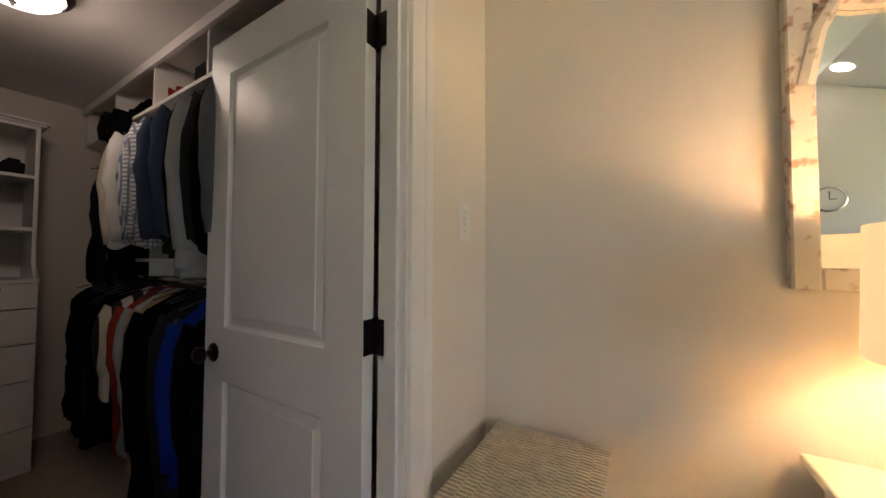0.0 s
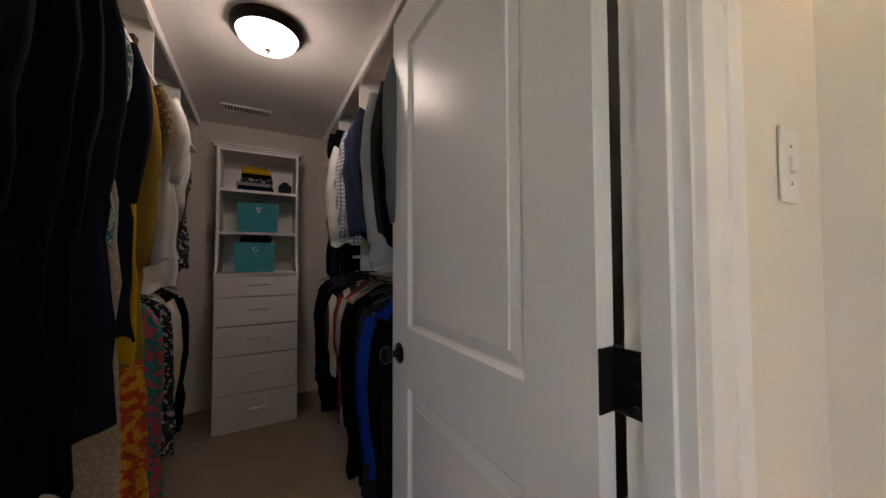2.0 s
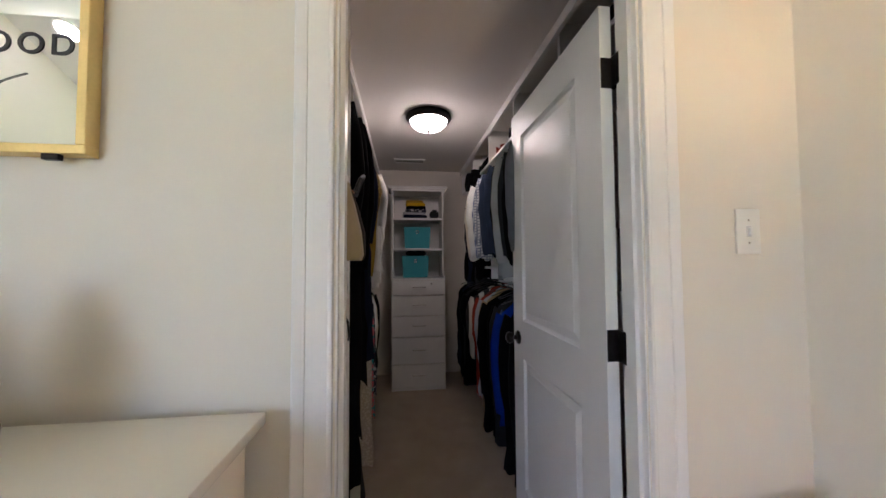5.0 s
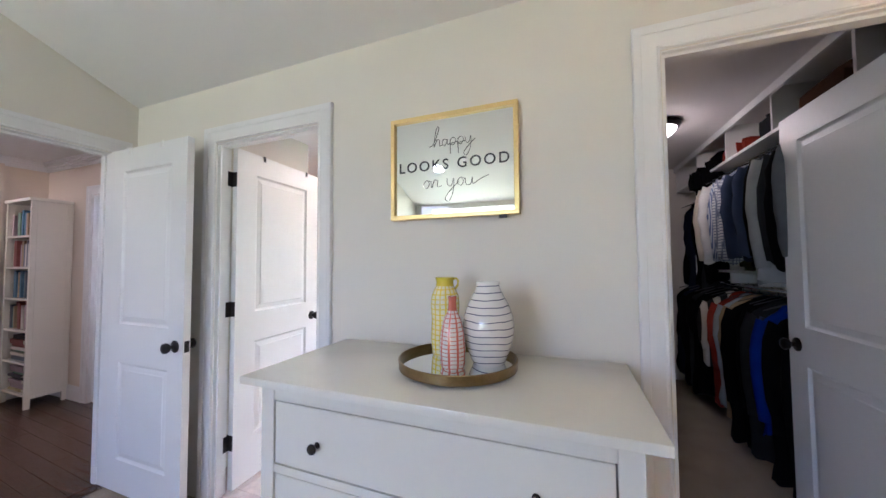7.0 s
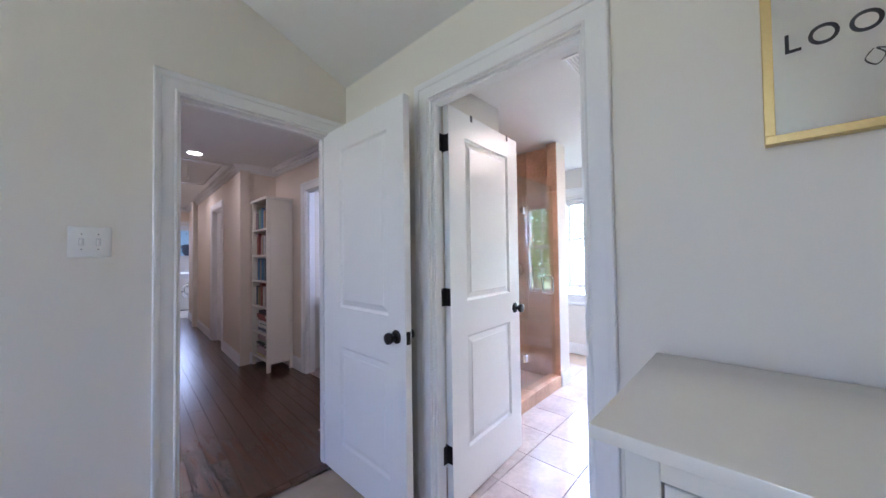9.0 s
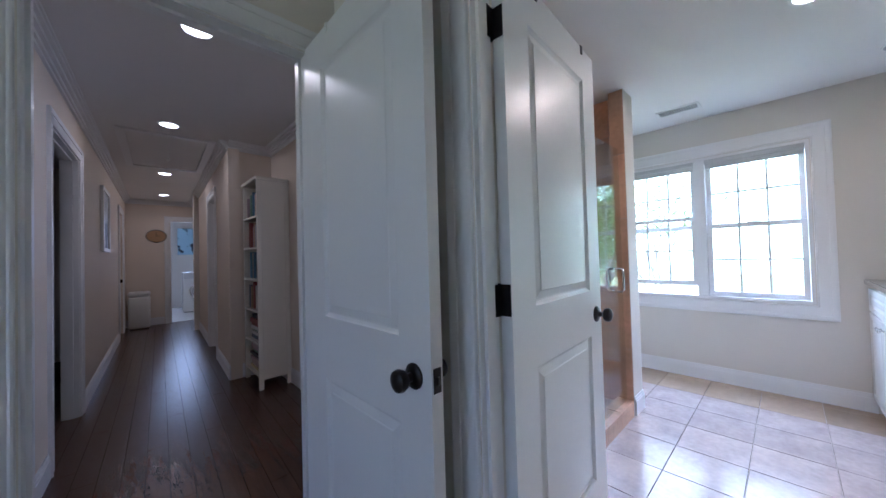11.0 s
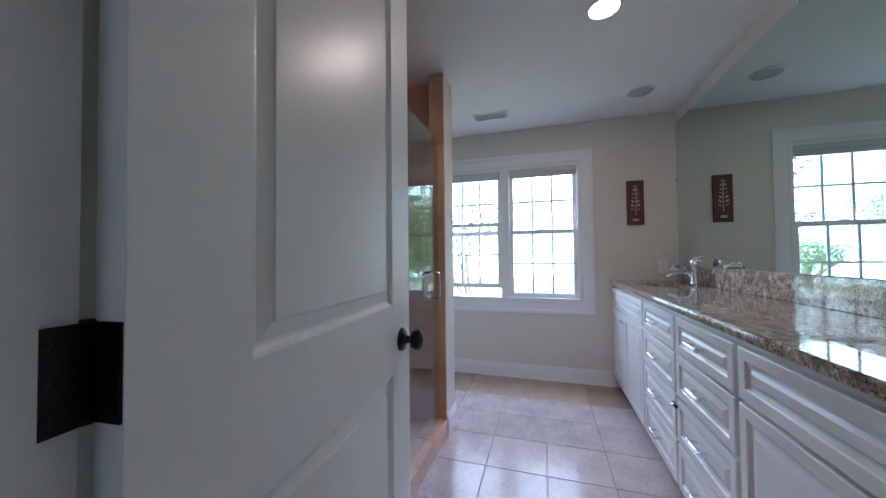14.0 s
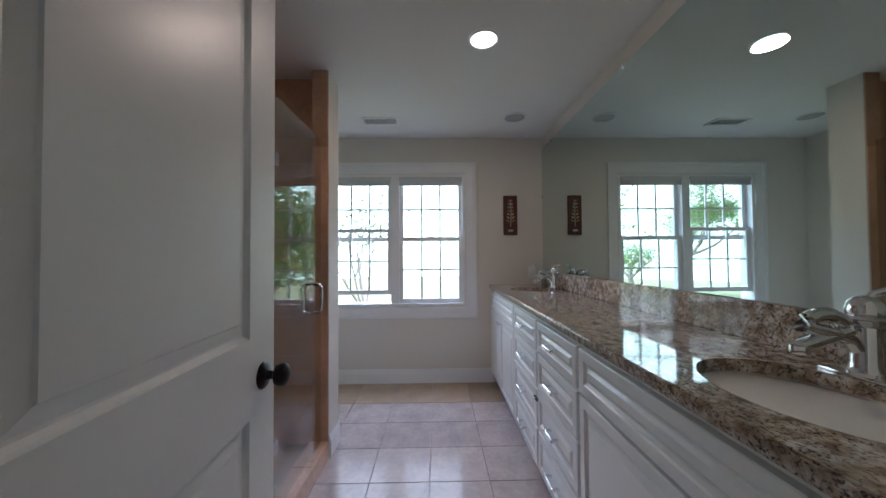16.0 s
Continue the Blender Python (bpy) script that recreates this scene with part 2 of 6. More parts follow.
def lathe(bm, rings, n=24, m=None, cap=True):
    """A turned body: rings of (radius, height)."""
    rows = []
    for r, h in rings:
        vs = []
        for i in range(n):
            a = 2 * math.pi * i / n
            p = Vector((r * math.cos(a), r * math.sin(a), h))
            vs.append(bm.verts.new(m @ p if m else p))
        rows.append(vs)
    for a, b in zip(rows, rows[1:]):
        for i in range(n):
            bm.faces.new((a[i], a[(i + 1) % n], b[(i + 1) % n], b[i]))
    if cap:
        bm.faces.new(rows[0][::-1])
        bm.faces.new(rows[-1])
    return bm


def tube(bm, pts, r, n=8):
    """A bent rod through the points."""
    pts = [Vector(p) for p in pts]
    rows = []
    up = Vector((0.123, 0.37, 0.92)).normalized()
    for i, p in enumerate(pts):
        d = (pts[min(i + 1, len(pts) - 1)] - pts[max(i - 1, 0)]).normalized()
        a = d.cross(up).normalized()
        b = d.cross(a)
        rows.append([bm.verts.new(p + r * (math.cos(2 * math.pi * k / n) * a + math.sin(2 * math.pi * k / n) * b)) for k in range(n)])
    for u, w in zip(rows, rows[1:]):
        for k in range(n):
            bm.faces.new((u[k], u[(k + 1) % n], w[(k + 1) % n], w[k]))
    bm.faces.new(rows[0][::-1])
    bm.faces.new(rows[-1])
    return bm


def mesh_of(name, bm, material, smooth=None):
    me = bpy.data.meshes.new(name)
    bmesh.ops.recalc_face_normals(bm, faces=bm.faces)
    bm.to_mesh(me)
    bm.free()
    for mm in (material if isinstance(material, (list, tuple)) else [material]):
        me.materials.append(mm)
    if smooth:
        me.shade_smooth()
        me.set_sharp_from_angle(angle=radians(smooth))
    return me


def part(name, bm, material, parent=None, label="", m=None, smooth=35):
    ob = new(name, mesh_of(name, bm, material, smooth))
    if parent:
        ob.parent = parent
    if m:
        ob.matrix_basis = m
    if label:
        ob["label"] = label
    return ob


def thing(name, label, category, m=None, group="", kind=""):
    ob = new(name)
    ob.empty_display_size = 0.1
    if m:
        ob.matrix_basis = m
    return tagged(ob, label, category, group, kind)


def solid(name, bm, material, label, category, m=None, group="", kind="", smooth=35):
    """A thing of one piece."""
    return tagged(part(name, bm, material, m=m, smooth=smooth), label, category, group, kind)


def structure(name, bm, material, label, category, m=None):
    return solid(name, bm, material, label, category, m, kind="structure")


# ---------------------------------------------------------------- plan (metres)
WX, WX2 = -0.338, -0.422          # wall with the closet and bath doors: bedroom face, far face
NY = 0.98                          # bedroom's far end wall
HY, HY2 = -3.228, -3.345           # wall with the hall door
EX = 4.0                           # window wall of the bedroom
OX, OX2 = -3.47, -3.62             # outer wall of bath and closet
CEIL = 2.375
HCEIL = 2.415
CLO = (-0.252, 0.508, 2.058)       # closet opening
BAT = (-2.460, -1.724, 2.035)      # bath opening
HAL = (-0.212, 0.520, 2.035)       # hall opening
SLOPE = 0.41
RIDGE = 1.85
BY, CY = -0.985, -0.86             # bath mirror wall, closet side of it
CN = 1.03                          # closet's other long wall
AX = -0.83                         # hall alcove wall
CW, CE = -0.42, 0.60               # corridor walls
CORR = pose(0, -5.81, 0, 0, 0, -3.0) # the corridor runs three degrees off

# ---------------------------------------------------------------- walls
structure("wall_west", boxes(
    (WX2, WX, HY2, BAT[0], 0, 2.6), (WX2, WX, BAT[0], BAT[1], BAT[2], 2.6), (WX2, WX, BAT[1], CLO[0], 0, 2.6),
    (WX2, WX, CLO[0], CLO[1], CLO[2], 2.6), (WX2, WX, CLO[1], NY + 0.12, 0, 2.6)), M_WALL, "cream painted wall with two white doorways", "wall")
structure("wall_north", boxes((WX, EX, NY, NY + 0.12, 0, 3.5)), M_WALL, "cream painted bedroom wall behind the lamp", "wall")
structure("wall_south", boxes((WX, HAL[0], HY2, HY, 0, 3.5), (HAL[0], HAL[1], HY2, HY, HAL[2], 3.5), (HAL[1], EX, HY2, HY, 0, 3.5)), M_WALL, "cream painted wall with the hall doorway", "wall")
structure("wall_east", boxes((EX, EX + 0.14, HY2, NY + 0.12, 0, 0.7), (EX, EX + 0.14, HY2, NY + 0.12, 2.3, 3.5), (EX, EX + 0.14, HY2, -2.9, 0.7, 2.3), (EX, EX + 0.14, -1.3, NY + 0.12, 0.7, 2.3)), M_WALL, "plain cream wall with a wide window opening", "wall")


def slab(x0, z0, x1, z1, y0, y1, t=0.1):
    bm = bmesh.new()
    v = [bm.verts.new(p) for p in ((x0, y0, z0), (x1, y0, z1), (x1, y1, z1), (x0, y1, z0), (x0, y0, z0 + t), (x1, y0, z1 + t), (x1, y1, z1 + t), (x0, y1, z0 + t))]
    for f in ((0, 1, 2, 3), (7, 6, 5, 4), (0, 4, 5, 1), (1, 5, 6, 2), (2, 6, 7, 3), (3, 7, 4, 0)):
        bm.faces.new([v[i] for i in f])
    return bm


ZR = CEIL + SLOPE * (RIDGE - WX)
structure("ceiling_vault_west", slab(WX, CEIL, RIDGE, ZR, HY, NY), M_CEIL, "sloping white painted bedroom ceiling", "ceiling")
structure("ceiling_vault_east", slab(RIDGE, ZR, EX, ZR - SLOPE * (EX - RIDGE), HY, NY), M_CEIL, "sloping white painted bedroom ceiling", "ceiling")
structure("floor_bedroom", boxes((WX2, EX, HY, NY, -0.1, 0.0)), M_CARPET, "beige cut-pile carpet", "carpet")
structure("floor_closet", boxes((OX, WX2, CY, CN, -0.1, 0.0)), M_CARPET, "beige cut-pile carpet in the closet", "carpet")
# outer wall with the bath window opening
WIN = (-3.115, -1.752, 0.735, 2.015)
structure("wall_outer", boxes((OX2, OX, -3.75, WIN[0], 0, 2.6), (OX2, OX, WIN[1], CN + 0.1, 0, 2.6), (OX2, OX, WIN[0], WIN[1], 0, WIN[2]), (OX2, OX, WIN[0], WIN[1], WIN[3], 2.6)), M_WALL_BATH, "pale painted outer wall with a double window", "wall")
structure("wall_bath_closet", boxes((OX, WX2, BY, CY, 0, 2.6)), M_WALL_BATH, "pale painted wall behind the vanity mirror", "wall")
structure("wall_closet", boxes((OX, WX2, CN, CN + 0.1, 0, 2.6)), M_WALL, "plain closet wall behind hanging clothes", "wall")
structure("wall_bath_south", boxes((OX, -1.3, -3.75, -3.65, 0, 2.6)), M_WALL_BATH, "plain painted bathroom wall", "wall")
structure("wall_bath_entry", boxes((-1.3, WX2, -2.79, -2.69, 0, 2.6), (-1.3, -1.2, -3.75, -2.79, 0, 2.6)), M_WALL_BATH, "painted wall beside the shower", "wall")
structure("wall_shower_stub", boxes((-2.50, -2.305, -2.792, -2.69, 0, CEIL), (-2.50, -2.413, -3.65, -2.792, 0, CEIL)), M_WALL_BATH, "short painted wall that ends the shower", "wall")
structure("ceiling_bath", boxes((OX, WX2, -3.65, BY, CEIL, CEIL + 0.1)), M_CEIL, "white painted bathroom ceiling", "ceiling")
structure("ceiling_closet", boxes((OX, WX2, CY, CN, CEIL + 0.01, CEIL + 0.11)), M_CEIL, "white painted closet ceiling", "ceiling")
# hall
GB = (-4.93, -4.02, 2.02)
structure("wall_hall_alcove", boxes((AX - 0.1, AX, HY2, GB[1], 0, 2.6), (AX - 0.1, AX, GB[1], GB[0], GB[2], 2.6), (AX - 0.1, AX, GB[0], -5.81, 0, 2.6), (AX - 0.1, CW, -5.91, -5.81, 0, 2.6), (AX, WX2, HY2 - 0.02, HY2, 0, 2.6)), M_WALL_HALL, "warm beige hall wall with a doorway", "wall")
SD = (-1.75, -1.05, 2.03)
structure("wall_corridor_west", boxes((CW - 0.1, CW, SD[1], 0.0, 0, 2.6), (CW - 0.1, CW, SD[0], SD[1], SD[2], 2.6), (CW - 0.1, CW, -4.6, SD[0], 0, 2.6)), M_WALL_HALL, "warm beige corridor wall with a side door", "wall", CORR)
ED = (-0.62, -0.05, 2.03)
LD = (0.05, 0.95, 2.03)
structure("wall_corridor_east", boxes((CE, CE + 0.1, LD[1], 2.55, 0, 2.6), (CE, CE + 0.1, LD[0], LD[1], LD[2], 2.6), (CE, CE + 0.1, -3.3, LD[0], 0, 2.6), (CE, CE + 0.1, -4.0, -3.3, 2.03, 2.6), (CE, CE + 0.1, -4.6, -4.0, 0, 2.6)), M_WALL_HALL, "warm beige corridor wall with doorways", "wall", CORR)
structure("wall_corridor_end", boxes((ED[1], CE, -4.7, -4.6, 0, 2.6), (ED[0], ED[1], -4.7, -4.6, ED[2], 2.6), (-1.9, ED[0], -4.7, -4.6, 0, 2.6)), M_WALL_HALL, "warm beige wall at the corridor's end", "wall", CORR)
structure("ceiling_hall", boxes((-3.0, 2.4, -13.2, HY2, HCEIL, HCEIL + 0.1)), M_CEIL, "white painted hall ceiling", "ceiling")
structure("floor_hall_base", boxes((-3.0, 2.4, -13.2, HY2 + 0.06, -0.1, -0.012)), M_WOODGAP, "dark subfloor under the hall boards", "floor")
structure("floor_bath_base", boxes((OX, WX2 + 0.06, -3.65, BY, -0.1, -0.006)), M_GROUT, "grout bed of the bathroom floor", "floor")
# rooms seen through far doors
structure("wall_guest_bath", boxes((-2.7, AX - 0.1, -5.1, -5.0, 0, 2.6), (-2.8, -2.7, -5.1, HY2, 0, 2.6), (-2.7, -1.2, -3.78, -3.76, 0, 2.6)), M_WALL_BATH, "pale painted guest bathroom walls", "wall")
structure("wall_side_room", boxes((-2.5, CW - 0.1, -9.2, -9.1, 0, 2.6), (-2.6, -2.5, -9.2, -5.9, 0, 2.6), (-2.5, AX - 0.1, -5.92, -5.86, 0, 2.6)), M_WALL_BATH, "pale painted side room walls", "wall")
structure("wall_laundry", boxes((-2.2, 1.2, -13.2, -13.1, 0, 2.6), (-2.3, -2.2, -13.2, -10.3, 0, 2.6), (1.2, 1.3, -13.2, -10.3, 0, 2.6)), M_WALL_BATH, "pale painted laundry walls", "wall")
structure("wall_far_room", boxes((2.2, 2.3, -11.0, HY2, 0, 2.6), (0.72, 2.2, -8.3, -8.2, 0, 2.6)), M_WALL, "plain walls of an unlit room", "wall")



# ---------------------------------------------------------------- doors, casings, baseboards
WEST = Matrix(((0, 1, 0, WX), (1, 0, 0, 0), (0, 0, 1, 0), (0, 0, 0, 1)))          # along y, facing the bedroom
SOUTH = Matrix(((1, 0, 0, 0), (0, 1, 0, HY), (0, 0, 1, 0), (0, 0, 0, 1)))         # along x, facing the bedroom


def casing(name, u0, u1, h, m, label, w=0.09, sill=None, material=None):
    """Moulded trim mitred round an opening; m takes (along, out of the wall, up) to the world."""
    k = w / 0.09
    prof = [(0.004, 0.0), (0.004, 0.008), (0.006, 0.0115), (0.010, 0.0128), (0.014, 0.011), (0.016, 0.0085), (0.019, 0.0085), (0.021, 0.0095), (0.062 * k, 0.0105), (0.0635 * k, 0.0145),
            (0.068 * k, 0.0155), (0.074 * k, 0.0190), (0.086 * k, 0.0200), (0.0895 * k, 0.0175), (0.090 * k, 0.0)]
    bm = bmesh.new()
    rows = []
    for b, t in prof:
        lo = 0.0 if sill is None else sill - b
        rows.append([bm.verts.new(p) for p in ((u0 - b, t, lo), (u0 - b, t, h + b), (u1 + b, t, h + b), (u1 + b, t, lo))])
    for p, q in zip(rows, rows[1:]):
        for i in range(3 if sill is None else 4):
            bm.faces.new((p[i], p[(i + 1) % 4], q[(i + 1) % 4], q[i]))
    if sill is None:
        for i in (0, 3):
            bm.faces.new([r[i] for r in rows])
    bm.transform(m)
    return structure(name, bm, material or M_TRIM, label, "door trim" if sill is None else "window trim")


def jamb(name, u0, u1, h, depth, m, label, stop=0.5):
    """The lining of an opening, with its stop."""
    t = 0.004
    bm = boxes((u0, u0 + t, -depth, 0.0, 0, h), (u1 - t, u1, -depth, 0.0, 0, h), (u0 + t, u1 - t, -depth, 0.0, h - t, h))
    s0, s1 = -depth * stop - 0.018, -depth * stop + 0.018
    bx(bm, u0 + t, u0 + t + 0.011, s0, s1, 0, h - t)
    bx(bm, u1 - t - 0.011, u1 - t, s0, s1, 0, h - t)
    bx(bm, u0 + t + 0.011, u1 - t - 0.011, s0, s1, h - t - 0.011, h - t)
    bm.transform(m)
    return structure(name, bm, M_TRIM, label, "door jamb")


casing("trim_closet_door", CLO[0], CLO[1], CLO[2], WEST, "white moulded casing of the closet doorway")
casing("trim_bath_door", BAT[0], BAT[1], BAT[2], WEST, "white moulded casing of the bathroom doorway")
casing("trim_hall_door", HAL[0], HAL[1], HAL[2], SOUTH, "white moulded casing of the hall doorway")
jamb("jamb_closet", CLO[0], CLO[1], CLO[2], 0.084, WEST, "white painted closet door lining", 0.45)
jamb("jamb_bath", BAT[0], BAT[1], BAT[2], 0.084, WEST, "white painted bathroom door lining", 0.45)
jamb("jamb_hall", HAL[0], HAL[1], HAL[2], 0.117, SOUTH, "white painted hall door lining", 0.6)


def panel_bm(x0, x1, z0, z1, t, y=0.0):
    """A raised field with its sloped moulding, on both sides of a leaf."""
    bm = bmesh.new()
    for s in (-1, 1):
        rows = []
        for inset, dep in ((0.0, 0.0), (0.004, 0.005), (0.011, 0.0105), (0.016, 0.011), (0.040, 0.005), (0.043, 0.0022), (0.046, 0.002)):
            yy = y + s * (t / 2 - dep)
            rows.append([bm.verts.new(p) for p in ((x0 + inset, yy, z0 + inset), (x1 - inset, yy, z0 + inset), (x1 - inset, yy, z1 - inset), (x0 + inset, yy, z1 - inset))])
        for a, b in zip(rows, rows[1:]):
            for i in range(4):
                bm.faces.new((a[i], a[(i + 1) % 4], b[(i + 1) % 4], b[i]))
        bm.faces.new(rows[-1])
    return bm


def knob(parent, x, z, t, material=None, sides=(-1, 1)):
    for s in sides:
        bm = bmesh.new()
        m = pose(x, s * t / 2, z, -90 * s, 0, 0)
        lathe(bm, [(0.033, 0.0), (0.033, 0.004), (0.028, 0.009), (0.012, 0.012), (0.010, 0.024), (0.012, 0.028), (0.024, 0.034), (0.0285, 0.046), (0.026, 0.056), (0.016, 0.062), (0.004, 0.064)], 20, m)
        part("door_knob", bm, material or M_BRONZE, parent, "dark bronze round door knob")


def panel_door(name, w, h, m, label, hinge_side=1, hinges=True, t=0.036, knob_at=0.915, hooks=(), levels=(0.225, 0.825, 1.006)):
    """A two-panel leaf, hinged at its origin and reaching along +x; hinge_side is the side of the knuckles."""
    d = thing(name, label, "door", m, kind="structure")
    sh, st = 0.140, 0.128
    z1, z2, z3 = levels
    z4 = h - 0.135
    for xa, xb, za, zb, nm in ((0, sh, 0, h, "stile"), (w - st, w, 0, h, "stile"), (sh, w - st, 0, z1, "rail"), (sh, w - st, z2, z3, "rail"), (sh, w - st, z4, h, "rail")):
        part(nm, boxes((xa, xb, -t / 2, t / 2, za, zb)), M_DOOR, d)
    part("door_panel", panel_bm(sh, w - st, z1, z2, t), M_DOOR, d, smooth=5)
    part("door_panel", panel_bm(sh, w - st, z3, z4, t), M_DOOR, d, smooth=5)
    if knob_at:
        knob(d, w - 0.065, knob_at, t)
        lp = boxes((w, w + 0.0015, -0.012, 0.012, knob_at - 0.03, knob_at + 0.03))
        bx(lp, w + 0.0015, w + 0.009, -0.006, 0.006, knob_at - 0.01, knob_at + 0.01, bevel=0.002)
        part("latch_plate", lp, M_BRONZE, d, "dark bronze latch plate")
    if hinges:
        for z in (0.27, 1.05, 1.83):
            bm = bmesh.new()
            y = hinge_side * t / 2
            lathe(bm, [(0.006, z - 0.046), (0.0075, z - 0.044), (0.0075, z + 0.044), (0.006, z + 0.046)], 10, pose(-0.004, y + hinge_side * 0.004, 0))
            bx(bm, -0.0025, 0.0, y - hinge_side * 0.034, y, z - 0.044, z + 0.044)
            bx(bm, -0.068, -0.004, y - hinge_side * 0.0045, y - hinge_side * 0.002, z - 0.044, z + 0.044)
            for k in (-0.03, 0.0, 0.03):
                lathe(bm, [(0.004, 0), (0.003, 0.0012)], 8, pose(-0.034, y - hinge_side * 0.0045, z + k, 90 * hinge_side, 0, 0))
            part("hinge", bm, M_BRONZE, d, "dark bronze butt hinge")
    for x in hooks:
        part("door_hook", boxes((x - 0.008, x + 0.008, -t / 2 - 0.004, t / 2 + 0.004, h - 0.03, h + 0.004), bevel=0.001), M_BLACK if name == "door_bath" else M_PLASTIC, d, "small over-door hook")
    return d


panel_door("door_closet", 0.775, 2.030, pose(-0.436, 0.482, 0.012, 0, 0, 180), "white two-panel closet door standing wide open", -1)
panel_door("door_bath", 0.735, 2.022, pose(-0.434, -2.438, 0.014, 0, 0, 183.6), "white two-panel bathroom door standing open", 1, hooks=(0.20, 0.60), levels=(0.252, 0.834, 1.018))
panel_door("door_hall", 0.722, 2.022, pose(-0.216, -3.212, 0.012, 0, 0, 90.0), "white two-panel hall door open against the wall", 1, knob_at=0.88, hooks=(0.2, 0.5), levels=(0.185, 0.745, 0.972))


def baseboard(name, runs, label, material=None, h=0.125):
    """Runs of moulded skirting: (x0, y0, x1, y1, side)."""
    bm = bmesh.new()
    for x0, y0, x1, y1, s in runs:
        d = Vector((x1 - x0, y1 - y0, 0))
        m = Matrix.Translation((x0, y0, 0)) @ Matrix.Rotation(math.atan2(d.y, d.x), 4, "Z")
        for t, z0, z1 in ((0.014, 0, h * 0.76), (0.010, h * 0.76, h * 0.88), (0.006, h * 0.88, h)):
            bx(bm, 0, d.length, 0 if s > 0 else -t, t if s > 0 else 0, z0, z1, m=m)
    return structure(name, bm, material or M_TRIM, label, "baseboard")


baseboard("baseboard_bath", [(OX, -3.65, OX, -1.49, -1), (-2.5, -3.64, -2.5, -2.69, 1), (-2.305, -2.69, -2.5, -2.69, -1)], "white moulded bathroom baseboard", h=0.135)
baseboard("baseboard_hall", [(AX, -5.81, AX, GB[0] - 0.1, -1), (AX, -5.81, CW, -5.81, 1), (AX, GB[1] + 0.1, AX, HY2, -1)], "white moulded hall baseboard", h=0.14)
b = baseboard("baseboard_corridor", [(CW, SD[1] + 0.095, CW, 0.0, -1), (CW, -4.6, CW, SD[0] - 0.095, -1), (CE, -3.2, CE, LD[0] - 0.095, 1), (CE, LD[1] + 0.095, CE, 2.5, 1), (ED[1] + 0.095, -4.6, CE, -4.6, 1)], "white moulded corridor baseboard", h=0.14)
b.matrix_basis = CORR


# ---------------------------------------------------------------- wall plates
def switch_plate(m, gangs, label):
    s = thing("light_switch", label, "light switch", m)
    w = 0.073 if gangs == 1 else 0.119
    part("plate", boxes((-w / 2, w / 2, 0, 0.006, -0.06, 0.06), bevel=0.003, seg=2), M_PLASTIC, s)
    for i in range(gangs):
        x = 0 if gangs == 1 else (i - 0.5) * 0.046
        part("toggle", boxes((x - 0.005, x + 0.005, 0.006, 0.014, -0.012, 0.010), bevel=0.002), M_PLASTIC, s)
        part("slot", boxes((x - 0.0075, x + 0.0075, 0.0055, 0.0065, -0.014, 0.014)), M_SHADE, s)
        for z in (-0.03, 0.03):
            part("screw", lathe(bmesh.new(), [(0.003, 0.006), (0.0025, 0.0072)], 8, pose(x, 0, z, -90, 0, 0)), M_STEEL, s)
    return s


switch_plate(pose(WX + 0.001, 0.806, 1.375, 0, 0, -90), 1, "white single light switch plate beside the closet")
switch_plate(pose(0.795, HY + 0.001, 1.345), 2, "white double light switch plate beside the hall door")

# ---------------------------------------------------------------- dresser and what stands on it
DT = 0.988


def dresser():
    d = thing("dresser", "white lacquered three-drawer dresser with dark knobs", "dresser", pose(0, 0, 0))
    x0, x1, y0, y1 = -0.300, 0.175, -1.487, -0.425
    part("top", boxes((-0.312, 0.222, -1.527, -0.386, DT - 0.024, DT), bevel=0.003, seg=2), M_WHITE, d)
    part("side_panel", boxes((x0, x1 - 0.03, y0, y0 + 0.02, 0.10, DT - 0.024)), M_WHITE, d)
    part("side_panel", boxes((x0, x1 - 0.03, y1 - 0.02, y1, 0.10, DT - 0.024)), M_WHITE, d)
    part("back_panel", boxes((x0 - 0.008, x0, y0, y1, 0.10, DT - 0.024)), M_WHITE, d)
    for ya, yb in ((y0, y0 + 0.052), (y1 - 0.052, y1)):
        part("leg", boxes((x1 - 0.052, x1, ya, yb, 0, DT - 0.024), bevel=0.002), M_WHITE, d)
        part("leg", boxes((x0, x0 + 0.05, ya, yb, 0, 0.1), bevel=0.002), M_WHITE, d)
    part("front_rail", boxes((x1 - 0.05, x1 - 0.002, y0 + 0.052, y1 - 0.052, DT - 0.078, DT - 0.024)), M_WHITE, d)
    for z in (0.702, 0.440, 0.125):
        part("front_rail", boxes((x1 - 0.05, x1 - 0.002, y0 + 0.052, y1 - 0.052, z - 0.012, z + 0.012)), M_WHITE, d)
    for za, zb in ((0.718, DT - 0.082), (0.456, 0.686), (0.141, 0.424)):
        f = part("drawer_front", boxes((x1 - 0.024, x1 - 0.003, y0 + 0.056, y1 - 0.056, za, zb), bevel=0.0015), M_WHITE, d)
        for y in (-1.268, -0.645):
            bm = bmesh.new()
            lathe(bm, [(0.010, 0.0), (0.007, 0.003), (0.006, 0.012), (0.013, 0.018), (0.0155, 0.023), (0.014, 0.027), (0.004, 0.029)], 16, pose(x1 - 0.003, y, (za + zb) / 2 - 0.012, 0, 90, 0))
            part("drawer_knob", bm, M_BRONZE, f, "round dark metal knob")
    return d


dresser()


